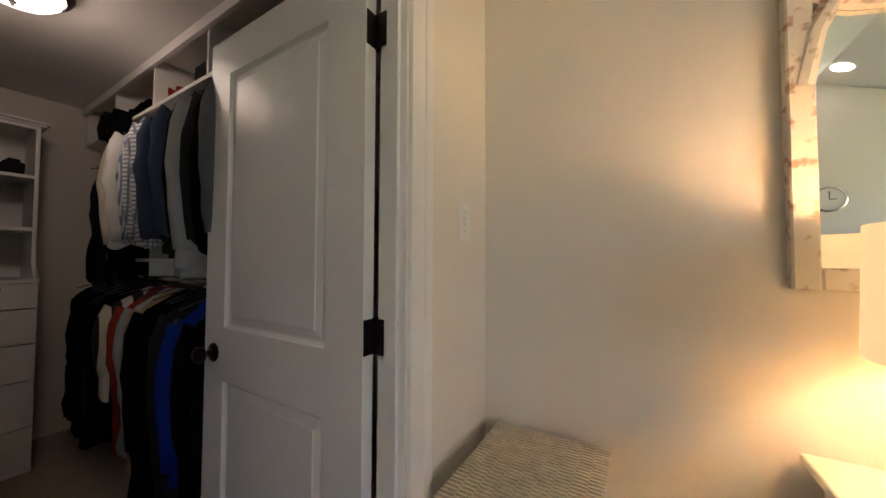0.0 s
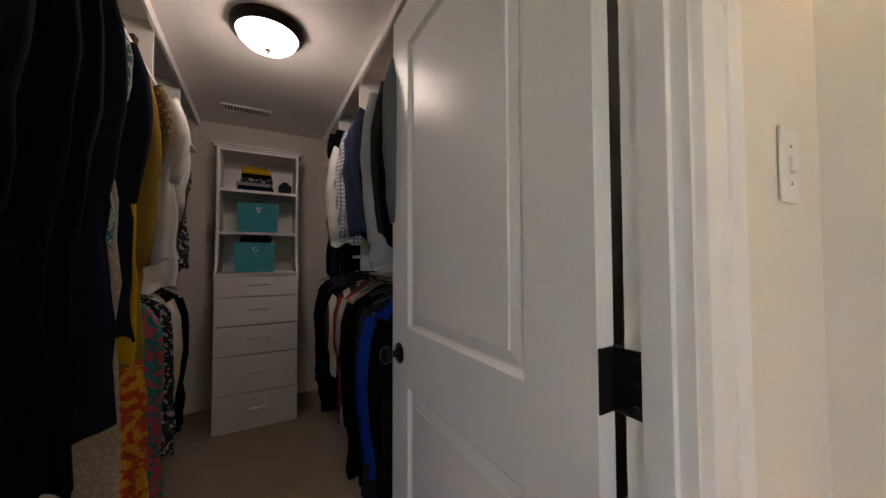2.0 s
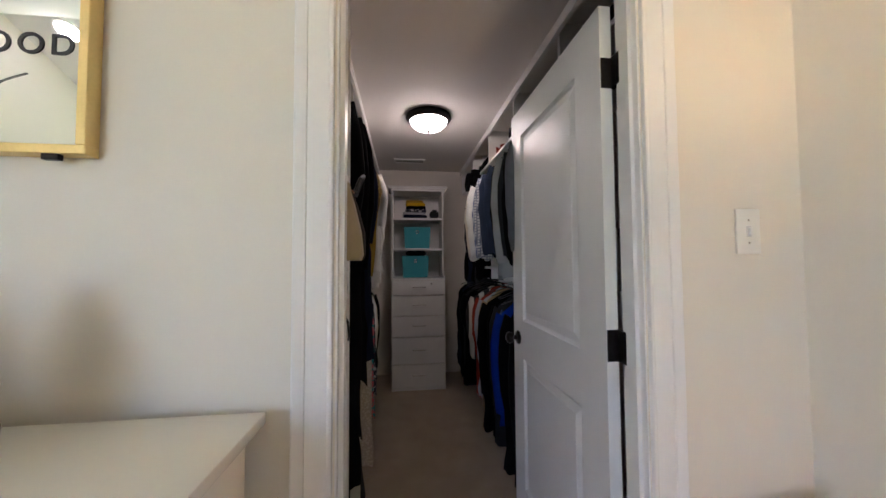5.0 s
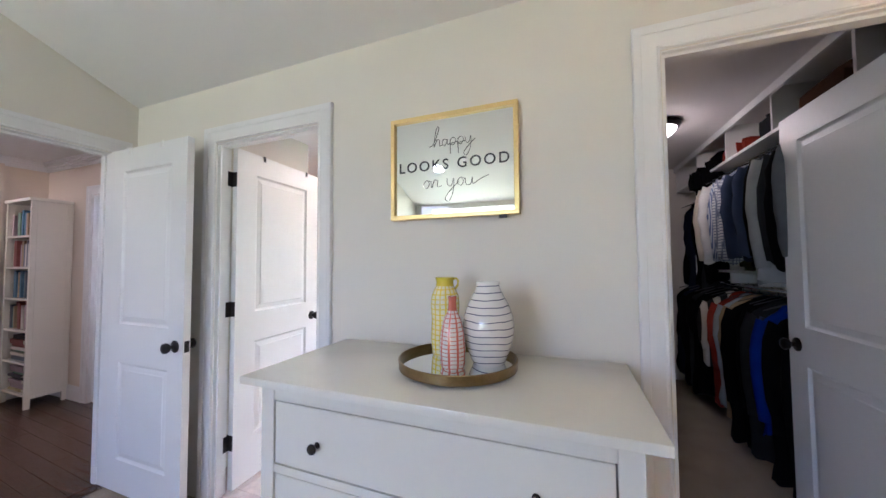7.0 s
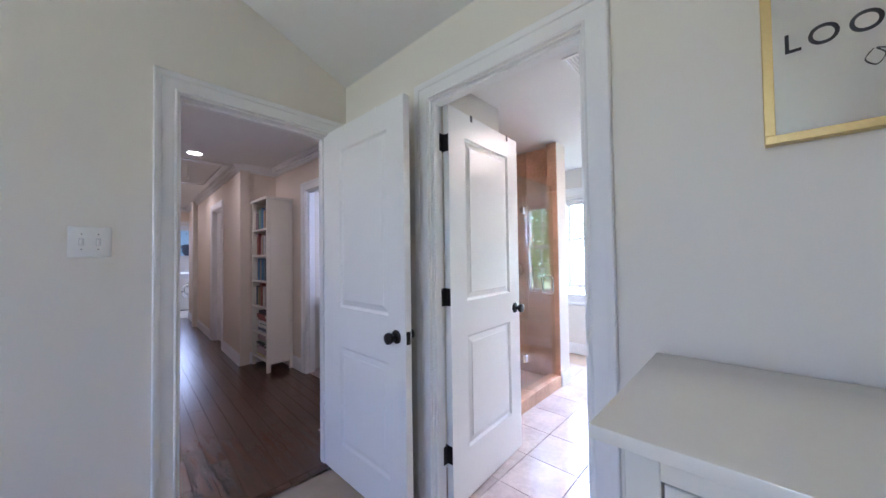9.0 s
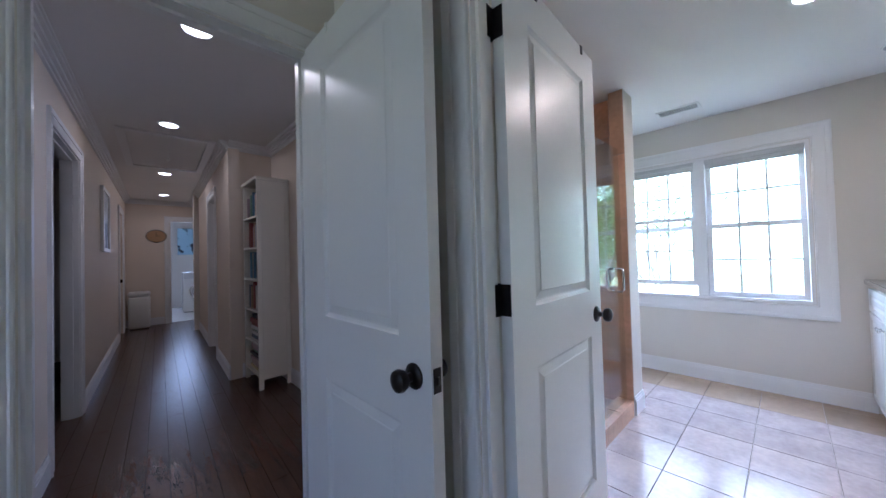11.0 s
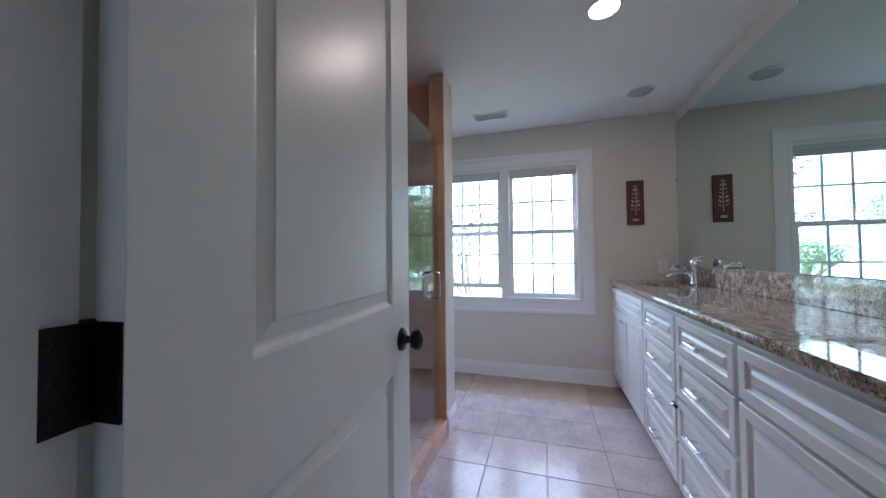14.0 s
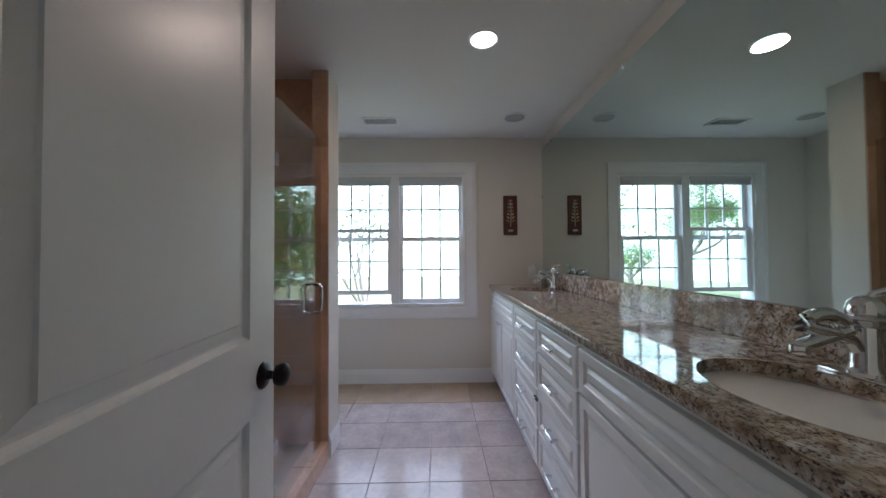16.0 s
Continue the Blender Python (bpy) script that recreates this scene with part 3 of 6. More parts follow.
def glaze(name, base, line, rows, cols=0, width=0.1):
    """White glaze with painted lines: rows up the body, cols round it."""
    m = mat(name, base, 0.09, var=0.02, scale=10, bump=0.0, coat=0.5)
    n, ln = m.node_tree.nodes, m.node_tree.links
    tc, sp = n.new("ShaderNodeTexCoord"), n.new("ShaderNodeSeparateXYZ")
    ln.new(tc.outputs["Object"], sp.inputs[0])

    def op(kind, a, b=None):
        x = n.new("ShaderNodeMath")
        x.operation = kind
        for i, v in enumerate((a, b)):
            if v is None:
                continue
            if isinstance(v, (int, float)):
                x.inputs[i].default_value = v
            else:
                ln.new(v, x.inputs[i])
        return x.outputs[0]
    nz = n.new("ShaderNodeTexNoise")
    nz.inputs["Scale"].default_value = 9
    ln.new(tc.outputs["Object"], nz.inputs["Vector"])
    wob = op("MULTIPLY", nz.outputs[0], 0.02)
    f = op("LESS_THAN", op("FRACT", op("MULTIPLY", op("ADD", sp.outputs[2], wob), rows)), width)
    if cols:
        g = op("LESS_THAN", op("FRACT", op("MULTIPLY", op("ADD", op("ARCTAN2", sp.outputs[1], sp.outputs[0]), op("MULTIPLY", wob, 5)), cols / 6.2832)), width * 1.3)
        f = op("MAXIMUM", f, g)
    mx = n.new("ShaderNodeMix")
    mx.data_type = "RGBA"
    mx.inputs[6].default_value, mx.inputs[7].default_value = (*base, 1), (*line, 1)
    ln.new(f, mx.inputs[0])
    ln.new(mx.outputs[2], n["Principled BSDF"].inputs["Base Color"])
    return m


TRAY = (-0.085, -0.915)
tr = thing("tray", "round aged-brass tray with a mirrored base on the dresser", "tray", pose(TRAY[0], TRAY[1], DT))
part("rim", lathe(bmesh.new(), [(0.189, 0.008), (0.194, 0.008), (0.196, 0.036), (0.194, 0.038), (0.191, 0.038), (0.190, 0.018), (0.189, 0.008)], 64, cap=False), M_BRASS, tr)
part("mirror_base", lathe(bmesh.new(), [(0.1895, 0.009), (0.1895, 0.018)], 64), M_MIRROR, tr, "mirrored glass base")
for a in (40, 130, 220, 310):
    part("foot", lathe(bmesh.new(), [(0.009, 0.0), (0.011, 0.004), (0.009, 0.009)], 12, pose(0.165 * math.cos(radians(a)), 0.165 * math.sin(radians(a)), 0)), M_BRONZE, tr)
VZ = DT + 0.018


def vase(name, xy, rings, material, label):
    v = thing(name, label, "vase", pose(xy[0], xy[1], VZ), "vases on the tray")
    r, h = rings[-1]
    part("body", lathe(bmesh.new(), rings + [(r - 0.005, h), (r - 0.006, h - 0.03), (0.004, h - 0.06)], 40), material, v, smooth=50)
    return v


M_V1 = glaze("white_glaze_navy_lines", (0.78, 0.75, 0.70), (0.045, 0.05, 0.12), 46, 0, 0.12)
M_V2 = glaze("white_glaze_coral_grid", (0.80, 0.72, 0.66), (0.66, 0.17, 0.12), 80, 9, 0.2)
M_V3 = glaze("white_glaze_yellow_grid", (0.80, 0.74, 0.46), (0.76, 0.56, 0.05), 58, 16, 0.22)
vase("vase", (-0.105, -0.815), [(0.048, 0.0), (0.053, 0.006), (0.070, 0.048), (0.081, 0.085), (0.0845, 0.118), (0.080, 0.155), (0.069, 0.188), (0.054, 0.216), (0.042, 0.238), (0.0375, 0.252), (0.038, 0.265)], M_V1, "white bulbous ceramic vase with thin navy stripes")
v2 = vase("vase", (-0.025, -0.912), [(0.034, 0.0), (0.039, 0.010), (0.041, 0.055), (0.038, 0.110), (0.029, 0.148), (0.017, 0.172), (0.0125, 0.184), (0.0115, 0.205), (0.013, 0.222)], M_V2, "small white ceramic bottle vase with coral grid lines")
part("neck_band", lathe(bmesh.new(), [(0.0150, 0.1785), (0.0132, 0.186), (0.0122, 0.205), (0.0137, 0.2225)], 24, cap=False), mat("coral_glaze", (0.62, 0.16, 0.10), 0.15, bump=0), v2, "solid coral neck")
v3 = vase("vase", (-0.155, -0.985), [(0.042, 0.0), (0.048, 0.010), (0.052, 0.06), (0.049, 0.12), (0.052, 0.175), (0.050, 0.208), (0.040, 0.232), (0.031, 0.247), (0.0295, 0.260), (0.0345, 0.275)], M_V3, "tall yellow-gridded ceramic jug with a loop handle")
part("handle", tube(bmesh.new(), [(-0.020, 0.022, 0.268), (-0.030, 0.033, 0.271), (-0.036, 0.039, 0.262), (-0.035, 0.037, 0.246), (-0.028, 0.031, 0.234)], 0.004), mat("yellow_glaze", (0.70, 0.56, 0.05), 0.15, bump=0), v3, "yellow loop handle")
part("neck_band", lathe(bmesh.new(), [(0.0325, 0.2455), (0.0303, 0.260), (0.0352, 0.2755)], 32, cap=False), bpy.data.materials["yellow_glaze"], v3, "solid yellow neck")


def lettering(text, size, m, parent, material, shear=0.0, spacing=1.0, bold=0.0):
    cu = bpy.data.curves.new("lettering", "FONT")
    cu.body, cu.size, cu.shear, cu.space_character = text, size, shear, spacing
    cu.align_x, cu.align_y, cu.extrude, cu.offset = "CENTER", "CENTER", 0.0006, bold
    tmp = new("lettering", cu)
    me = bpy.data.meshes.new_from_object(tmp)
    bpy.data.objects.remove(tmp)
    me.materials.append(material)
    ob = new("lettering", me)
    ob.parent, ob.matrix_basis = parent, m
    return ob


FR = (-1.293, -0.735, 1.520, 1.966)
fr = thing("framed_mirror", "gold-framed mirror with black lettering above the dresser", "mirror")
fw = 0.019
for row in ((FR[0], FR[1], FR[3] - fw, FR[3]), (FR[0], FR[1], FR[2], FR[2] + fw), (FR[0], FR[0] + fw, FR[2] + fw, FR[3] - fw), (FR[1] - fw, FR[1], FR[2] + fw, FR[3] - fw)):
    part("frame_bar", boxes((WX + 0.002, -0.303, row[0], row[1], row[2], row[3]), bevel=0.0015), M_GOLD, fr)
part("bracket", boxes((-0.318, -0.305, -0.815, -0.785, FR[2] - 0.012, FR[2] + 0.001), bevel=0.001), M_BRONZE, fr, "small dark support bracket")
part("mirror_glass", boxes((-0.326, -0.316, FR[0] + fw, FR[1] - fw, FR[2] + fw, FR[3] - fw)), M_MIRROR, fr)
M_INK = mat("black_print", (0.012, 0.012, 0.014), 0.4, bump=0)
UP = Matrix(((0, 0, 1, -0.3148), (1, 0, 0, 0), (0, 1, 0, 0), (0, 0, 0, 1)))
cy, cz = (FR[0] + FR[1]) / 2, (FR[2] + FR[3]) / 2
lettering("LOOKS", 0.062, UP @ pose(cy - 0.127, cz + 0.003, 0), fr, M_INK, 0, 1.26, 0.0003)
lettering("GOOD", 0.062, UP @ pose(cy + 0.135, cz + 0.003, 0), fr, M_INK, 0, 1.26, 0.0003)


def script_line(pts, y0, z0, s, name="script_stroke"):
    """Handwriting as a thin bent stroke."""
    out = []
    n = len(pts)
    for i in range(n - 1):
        p0, p1, p2, p3 = pts[max(i - 1, 0)], pts[i], pts[i + 1], pts[min(i + 2, n - 1)]
        for k in range(5):
            t = k / 5
            out.append(tuple(0.5 * (2 * b + (c - a) * t + (2 * a - 5 * b + 4 * c - d) * t * t + (3 * b - a - 3 * c + d) * t ** 3) for a, b, c, d in zip(p0, p1, p2, p3)))
    out.append(pts[-1])
    part(name, tube(bmesh.new(), [(-0.3145, y0 + s * u, z0 + s * w) for u, w in out], 0.0009, 5), M_INK, fr)


E_H = [(-0.4, 0.1), (0.2, 0.4), (0.9, 2.0), (1.0, 2.7), (0.7, 2.6), (0.4, 1.2), (0.3, 0), (0.7, 0.9), (1.1, 0.9), (1.1, 0.1), (1.5, 0.2)]
E_A = [(0.7, 0.8), (0.2, 0.9), (0.0, 0.4), (0.3, 0.0), (0.7, 0.6), (0.75, 0.85), (0.75, 0.15), (1.1, 0.3)]
E_P = [(0.1, 0.8), (0.15, -1.2), (0.1, 0.6), (0.6, 1.0), (0.9, 0.5), (0.5, 0.0), (0.2, 0.2), (1.2, 0.4)]
E_Y = [(0.0, 0.9), (0.1, 0.2), (0.5, 0.1), (0.8, 0.9), (0.7, -0.6), (0.2, -1.6), (-0.2, -1.2), (0.6, -0.2), (1.4, 0.5)]
E_O = [(0.3, 0.9), (0.0, 0.4), (0.4, 0.0), (0.7, 0.5), (0.4, 0.9), (0.9, 0.7)]
E_N = [(0.0, 0.8), (0.1, 0.0), (0.4, 0.8), (0.8, 0.8), (0.8, 0.1), (1.3, 0.2)]
E_U = [(0.0, 0.8), (0.1, 0.1), (0.6, 0.1), (0.8, 0.8), (0.85, 0.1), (1.6, 0.5), (2.6, 0.9)]
for glyphs, y0, z0, s in (((E_H, 1.5), (E_A, 1.05), (E_P, 1.1), (E_P, 1.1), (E_Y, 1.4)), cy - 0.085, cz + 0.082, 0.031), (((E_O, 0.9), (E_N, 1.9), (E_Y, 1.2), (E_O, 0.9), (E_U, 1.5)), cy - 0.125, cz - 0.092, 0.038):
    u = 0.0
    for g, adv in glyphs:
        script_line([(a + u, b) for a, b in g], y0, z0, s)
        u += adv

# ---------------------------------------------------------------- the corner with the lamp
def hamper():
    h = thing("hamper", "cream woven wicker hamper with a flat lid", "hamper", pose(-0.105, 0.745, 0))
    w, d, z = 0.165, 0.215, 0.70
    mw = mat("painted_wicker", (0.68, 0.62, 0.50), 0.7, var=0.22, scale=30, fine=160, bump=0.08)
    part("body", boxes((-w + 0.012, w - 0.012, -d + 0.012, d - 0.012, 0.0, z - 0.03), bevel=0.01, seg=2), mw, h)
    lid = part("lid", boxes((-w, w, -d, d, z - 0.03, z - 0.007), bevel=0.006, seg=2), mw, h)
    nx, ny = 9, 58
    for i in range(nx):
        bm = bmesh.new()
        x = -w + 0.012 + (2 * w - 0.024) * i / (nx - 1)
        for k in range(ny):
            y0 = -d + 2 * d * (k + 0.1) / ny
            up = 0.006 if (k + i) % 2 else 0.0
            bx(bm, x - 0.019, x + 0.019, y0, y0 + 2 * d / ny * 0.8, z - 0.008, z - 0.004 + up)
        part("weave_strip", bm, mw, lid)
    for s in (-1, 1):
        bm = bmesh.new()
        for k in range(26):
            zz = 0.02 + k * 0.025
            bx(bm, s * (w - 0.012) - 0.004, s * (w - 0.012) + 0.004, -d + 0.02, d - 0.02, zz, zz + 0.018, bevel=0.003)
            bx(bm, -w + 0.02, w - 0.02, s * (d - 0.012) - 0.004, s * (d - 0.012) + 0.004, zz, zz + 0.018, bevel=0.003)
        part("weave_side", bm, mw, h)


hamper()
TT = 0.815
tb = thing("side_chest", "white chest with a thin flat top", "chest")
part("top", boxes((0.455, 1.25, 0.50, 0.955, TT - 0.022, TT), bevel=0.003), M_WHITE, tb)
part("body", boxes((0.49, 1.215, 0.53, 0.945, 0.09, TT - 0.022)), M_WHITE, tb)
for x in (0.49, 1.165):
    for y in (0.53, 0.895):
        part("leg", boxes((x, x + 0.05, y, y + 0.05, 0, 0.09)), M_WHITE, tb)
for za, zb in ((0.12, 0.42), (0.44, 0.77)):
    f = part("drawer_front", boxes((0.51, 1.195, 0.515, 0.53, za, zb), bevel=0.002), M_WHITE, tb)
    part("drawer_knob", lathe(bmesh.new(), [(0.008, 0), (0.006, 0.012), (0.015, 0.02), (0.004, 0.028)], 14, pose(0.85, 0.515, (za + zb) / 2, 90, 0, 0)), M_BRONZE, f)
LX, LY = 0.655, 0.74
tl = thing("table_lamp", "lit table lamp with a cream linen drum shade", "lamp", pose(LX, LY, TT), kind="")
part("base", lathe(bmesh.new(), [(0.075, 0), (0.078, 0.012), (0.045, 0.03), (0.05, 0.09), (0.06, 0.15), (0.035, 0.215), (0.012, 0.235), (0.010, 0.28)], 28), mat("grey_ceramic", (0.55, 0.55, 0.53), 0.2), tl)
part("shade", lathe(bmesh.new(), [(0.172, 0.268), (0.165, 0.505), (0.1625, 0.505), (0.1695, 0.268), (0.172, 0.268)], 48, cap=False), M_LINEN, tl, "glowing cream linen drum shade")
part("harp", boxes((-0.16, 0.16, -0.002, 0.002, 0.49, 0.494), (-0.002, 0.002, -0.16, 0.16, 0.49, 0.494)), M_STEEL, tl)

wm = thing("wall_mirror", "whitewashed carved wood mirror with an arched tracery", "mirror")
M_CHIP = patterned("chipped_white_paint", (0.72, 0.67, 0.58), (0.40, 0.26, 0.18), "blotch", 40, rough=0.7, cut=0.62, soft=0.08)
mx0, mx1, mz0, mz1, myf = 0.448, 1.14, 1.188, 2.25, NY - 0.042
for r in ((mx0, mx0 + 0.048, mz0, mz1), (mx1 - 0.06, mx1, mz0, mz1), (mx0 + 0.048, mx1 - 0.06, mz0, mz0 + 0.05), (mx0 + 0.048, mx1 - 0.06, mz1 - 0.06, mz1)):
    part("frame_bar", boxes((r[0], r[1], myf, NY - 0.001, r[2], r[3]), bevel=0.004), M_CHIP, wm)
part("mirror_glass", boxes((mx0 + 0.05, mx1 - 0.05, NY - 0.02, NY - 0.012, mz0 + 0.04, mz1 - 0.05)), M_MIRROR, wm)
for pts in ([(mx0 + 0.03, 1.66), (mx0 + 0.05, 1.78), (mx0 + 0.09, 1.88), (mx0 + 0.18, 1.99), (mx0 + 0.33, 2.12)], [(mx1 - 0.05, 1.72), (mx1 - 0.07, 1.84), (mx1 - 0.16, 1.97), (mx1 - 0.33, 2.12)], [(mx0 + 0.05, 1.87), (mx0 + 0.12, 1.835), (mx0 + 0.22, 1.81), (mx0 + 0.4, 1.80), (mx1 - 0.05, 1.84)]):
    part("tracery", tube(bmesh.new(), [(a, NY - 0.03, c) for a, c in pts], 0.021, 8), M_CHIP, wm)
ck = thing("wall_clock", "round grey wall clock with a pale dial", "clock", pose(1.95, HY, 1.93))
part("case", lathe(bmesh.new(), [(0.14, 0), (0.14, 0.03), (0.125, 0.035), (0.12, 0.02)], 36, pose(0, 0, 0, -90, 0, 0)), M_STEEL, ck)
part("dial", lathe(bmesh.new(), [(0.12, 0.018), (0.12, 0.022)], 36, pose(0, 0, 0, -90, 0, 0)), M_PLASTIC, ck)
part("pointer", boxes((-0.004, 0.004, 0.023, 0.026, 0, 0.09), (0, 0.06, 0.023, 0.026, -0.004, 0.004)), M_BLACK, ck)



# ---------------------------------------------------------------- closet fittings
def ceiling_bowl():
    c = thing("ceiling_light", "lit frosted bowl ceiling light with a dark bronze rim", "ceiling light", pose(-1.98, 0.09, CEIL + 0.01))
    part("rim", lathe(bmesh.new(), [(0.165, 0.0), (0.168, -0.02), (0.160, -0.035), (0.142, -0.045), (0.138, -0.030)], 40, cap=False), M_BRONZE, c)
    part("bowl", lathe(bmesh.new(), [(0.140, -0.035), (0.130, -0.062), (0.105, -0.086), (0.070, -0.100), (0.03, -0.107), (0.004, -0.108)], 40, cap=False), M_BOWL, c, "glowing frosted glass bowl").visible_shadow = False
    part("finial", lathe(bmesh.new(), [(0.004, -0.105), (0.013, -0.109), (0.011, -0.116), (0.005, -0.122), (0.007, -0.128), (0.002, -0.132)], 14), M_BRONZE, c)


ceiling_bowl()


def vent(m, w, d, label, n=14, back=None):
    v = thing("ceiling_vent", label, "vent", m)
    part("frame", boxes((-w / 2, w / 2, -d / 2, -d / 2 + 0.018, -0.008, 0), (-w / 2, w / 2, d / 2 - 0.018, d / 2, -0.008, 0), (-w / 2, -w / 2 + 0.018, -d / 2 + 0.018, d / 2 - 0.018, -0.008, 0), (w / 2 - 0.018, w / 2, -d / 2 + 0.018, d / 2 - 0.018, -0.008, 0)), M_PLASTIC, v)
    part("backing", boxes((-w / 2 + 0.018, w / 2 - 0.018, -d / 2 + 0.018, d / 2 - 0.018, -0.002, -0.001)), back or M_BLACK, v)
    for i in range(n):
        x = -w / 2 + 0.022 + (w - 0.044) * (i + 0.5) / n
        part("slat", bx(bmesh.new(), -0.006, 0.006, -d / 2 + 0.018, d / 2 - 0.018, -0.001, 0.001, m=pose(x, 0, -0.005, 0, 35, 0)), M_PLASTIC, v)


vent(pose(-3.08, -0.03, CEIL + 0.01, 0, 0, 90), 0.33, 0.13, "white slatted air vent in the closet ceiling")


def drawer_unit():
    u = thing("drawer_tower", "white closet tower with five drawers and open shelves", "closet tower")
    y0, y1, xf, xh = -0.215, 0.335, -2.955, -3.13
    xb = OX + 0.01
    part("carcass", boxes((xb, xf - 0.02, y0, y0 + 0.019, 0, 1.11), (xb, xf - 0.02, y1 - 0.019, y1, 0, 1.11), (xb, xf - 0.002, y0 - 0.004, y1 + 0.004, 1.11, 1.13)), M_MELAMINE, u)
    part("toe_kick", boxes((xf - 0.02, xf - 0.004, y0, y1, 0, 0.03)), M_MELAMINE, u)
    for s in (y0 - 0.008, y1 - 0.011):
        bm = boxes((xb, xh, s, s + 0.019, 1.13, 2.09))
        for k in range(5):
            t = k / 5
            bx(bm, xh, xh + 0.12 * (1 - t) ** 2 + 0.006, s, s + 0.019, 1.13 + 0.02 * k, 1.13 + 0.02 * (k + 1))
        part("side_panel", bm, M_MELAMINE, u)
    part("back_panel", boxes((xb, xb + 0.006, y0, y1, 1.13, 2.09)), M_MELAMINE, u)
    for z in (1.425, 1.755, 2.07):
        part("shelf", boxes((xb + 0.006, xh - 0.001, y0 + 0.011, y1 - 0.011, z, z + 0.02), bevel=0.001), M_MELAMINE, u)
    part("cornice", boxes((xb, xh + 0.012, y0 - 0.03, y1 + 0.03, 2.09, 2.105), (xb, xh + 0.03, y0 - 0.045, y1 + 0.045, 2.105, 2.12), bevel=0.002), M_MELAMINE, u)
    zs = (0.03, 0.262, 0.535, 0.748, 0.957, 1.108)
    for a, b in zip(zs, zs[1:]):
        f = part("drawer_front", boxes((xf - 0.018, xf, y0 + 0.003, y1 - 0.003, a + 0.0035, b - 0.0035), bevel=0.0015), M_MELAMINE, u)
        c = (a + b) / 2 + 0.01
        bm = tube(bmesh.new(), [(xf, 0.0, c), (xf + 0.022, 0.0, c), (xf + 0.027, 0.006, c), (xf + 0.027, 0.124, c), (xf + 0.022, 0.13, c), (xf, 0.13, c)], 0.0045)
        part("handle", bm, M_CHROME, f, "chrome bar handle")
    part("lock", lathe(bmesh.new(), [(0.009, 0), (0.008, 0.004)], 14, pose(xf, 0.19, 1.075, 0, 90, 0)), M_STEEL, u)


drawer_unit()
M_TEAL = mat("teal_canvas", (0.045, 0.30, 0.36), 0.8, var=0.06, scale=8, fine=260, bump=0.04)
for i, (y, z) in enumerate(((0.055, 1.445), (0.035, 1.13))):
    b = thing("storage_bin", "teal canvas storage bin with a round eyelet", "storage bin", pose(-3.28, y, z), "teal storage bins")
    bm = bmesh.new()
    rows = []
    for zz, s in ((0, 0.92), (0.235, 1.0), (0.235, 0.97), (0.01, 0.89)):
        rows.append([bm.verts.new((a * 0.13 * s, c * 0.145 * s, zz)) for a, c in ((-1, -1), (1, -1), (1, 1), (-1, 1))])
    for p, q in zip(rows, rows[1:]):
        for k in range(4):
            bm.faces.new((p[k], p[(k + 1) % 4], q[(k + 1) % 4], q[k]))
    bm.faces.new(rows[0][::-1])
    bm.faces.new(rows[-1])
    part("box", bm, M_TEAL, b)
    part("eyelet", lathe(bmesh.new(), [(0.012, 0), (0.02, 0.001), (0.02, 0.004), (0.012, 0.005)], 18, pose(0.128, 0, 0.18, 0, 90, 0), cap=False), M_CHROME, b)


def rumple(bm, amp, seed, freq=9.0):
    for v in bm.verts:
        p = v.co * freq + Vector((seed * 3.7, seed * 1.3, seed))
        v.co += Vector((noise.noise(p), noise.noise(p + Vector((9, 0, 0))), 0.5 * noise.noise(p + Vector((0, 9, 0))))) * amp
    return bm


def cloth_mat(name, col, **k):
    return mat(name, col, 0.92, var=0.14, scale=9, fine=240, bump=0.05, spec=0.05, **k)


C_BLACK = cloth_mat("black_cloth", (0.0035, 0.0035, 0.004))
C_NAVY = cloth_mat("navy_cloth", (0.009, 0.012, 0.026))
C_CHAR = cloth_mat("charcoal_cloth", (0.02, 0.021, 0.023))
C_GREY = cloth_mat("grey_cloth", (0.12, 0.125, 0.135))
C_LGREY = cloth_mat("light_grey_cloth", (0.33, 0.33, 0.33))
C_WHITE = cloth_mat("white_cloth", (0.66, 0.65, 0.62))
C_CREAM = cloth_mat("cream_cloth", (0.58, 0.52, 0.41))
C_BLUE = cloth_mat("bright_blue_cloth", (0.006, 0.03, 0.21))
C_DENIM = cloth_mat("denim_cloth", (0.045, 0.06, 0.105))
C_MUSTARD = cloth_mat("mustard_cloth", (0.30, 0.19, 0.035))
C_YELLOW = cloth_mat("yellow_cloth", (0.55, 0.33, 0.01))
C_TAN = cloth_mat("tan_cloth", (0.30, 0.21, 0.12))
C_RED = cloth_mat("rust_red_cloth", (0.26, 0.04, 0.025))
C_BROWN = cloth_mat("brown_cloth", (0.07, 0.035, 0.02))
C_OLIVE = cloth_mat("olive_cloth", (0.055, 0.06, 0.025))
C_PLAID = patterned("white_navy_plaid", (0.60, 0.60, 0.60), (0.10, 0.12, 0.20), "plaid", 15, "Z", 0.9, 0.78, 0.25)
C_STRIPE = patterned("blue_white_stripe", (0.52, 0.54, 0.58), (0.14, 0.18, 0.30), "wave", 30, "Y", 0.9, 0.5, 0.2)
C_BW = patterned("black_cream_stripe", (0.012, 0.012, 0.012), (0.55, 0.50, 0.40), "wave", 3.4, "Y", 0.9, 0.5, 0.04)
C_TEALP = patterned("teal_print", (0.50, 0.50, 0.46), (0.03, 0.14, 0.17), "blotch", 60, "Z", 0.9, 0.5, 0.02)
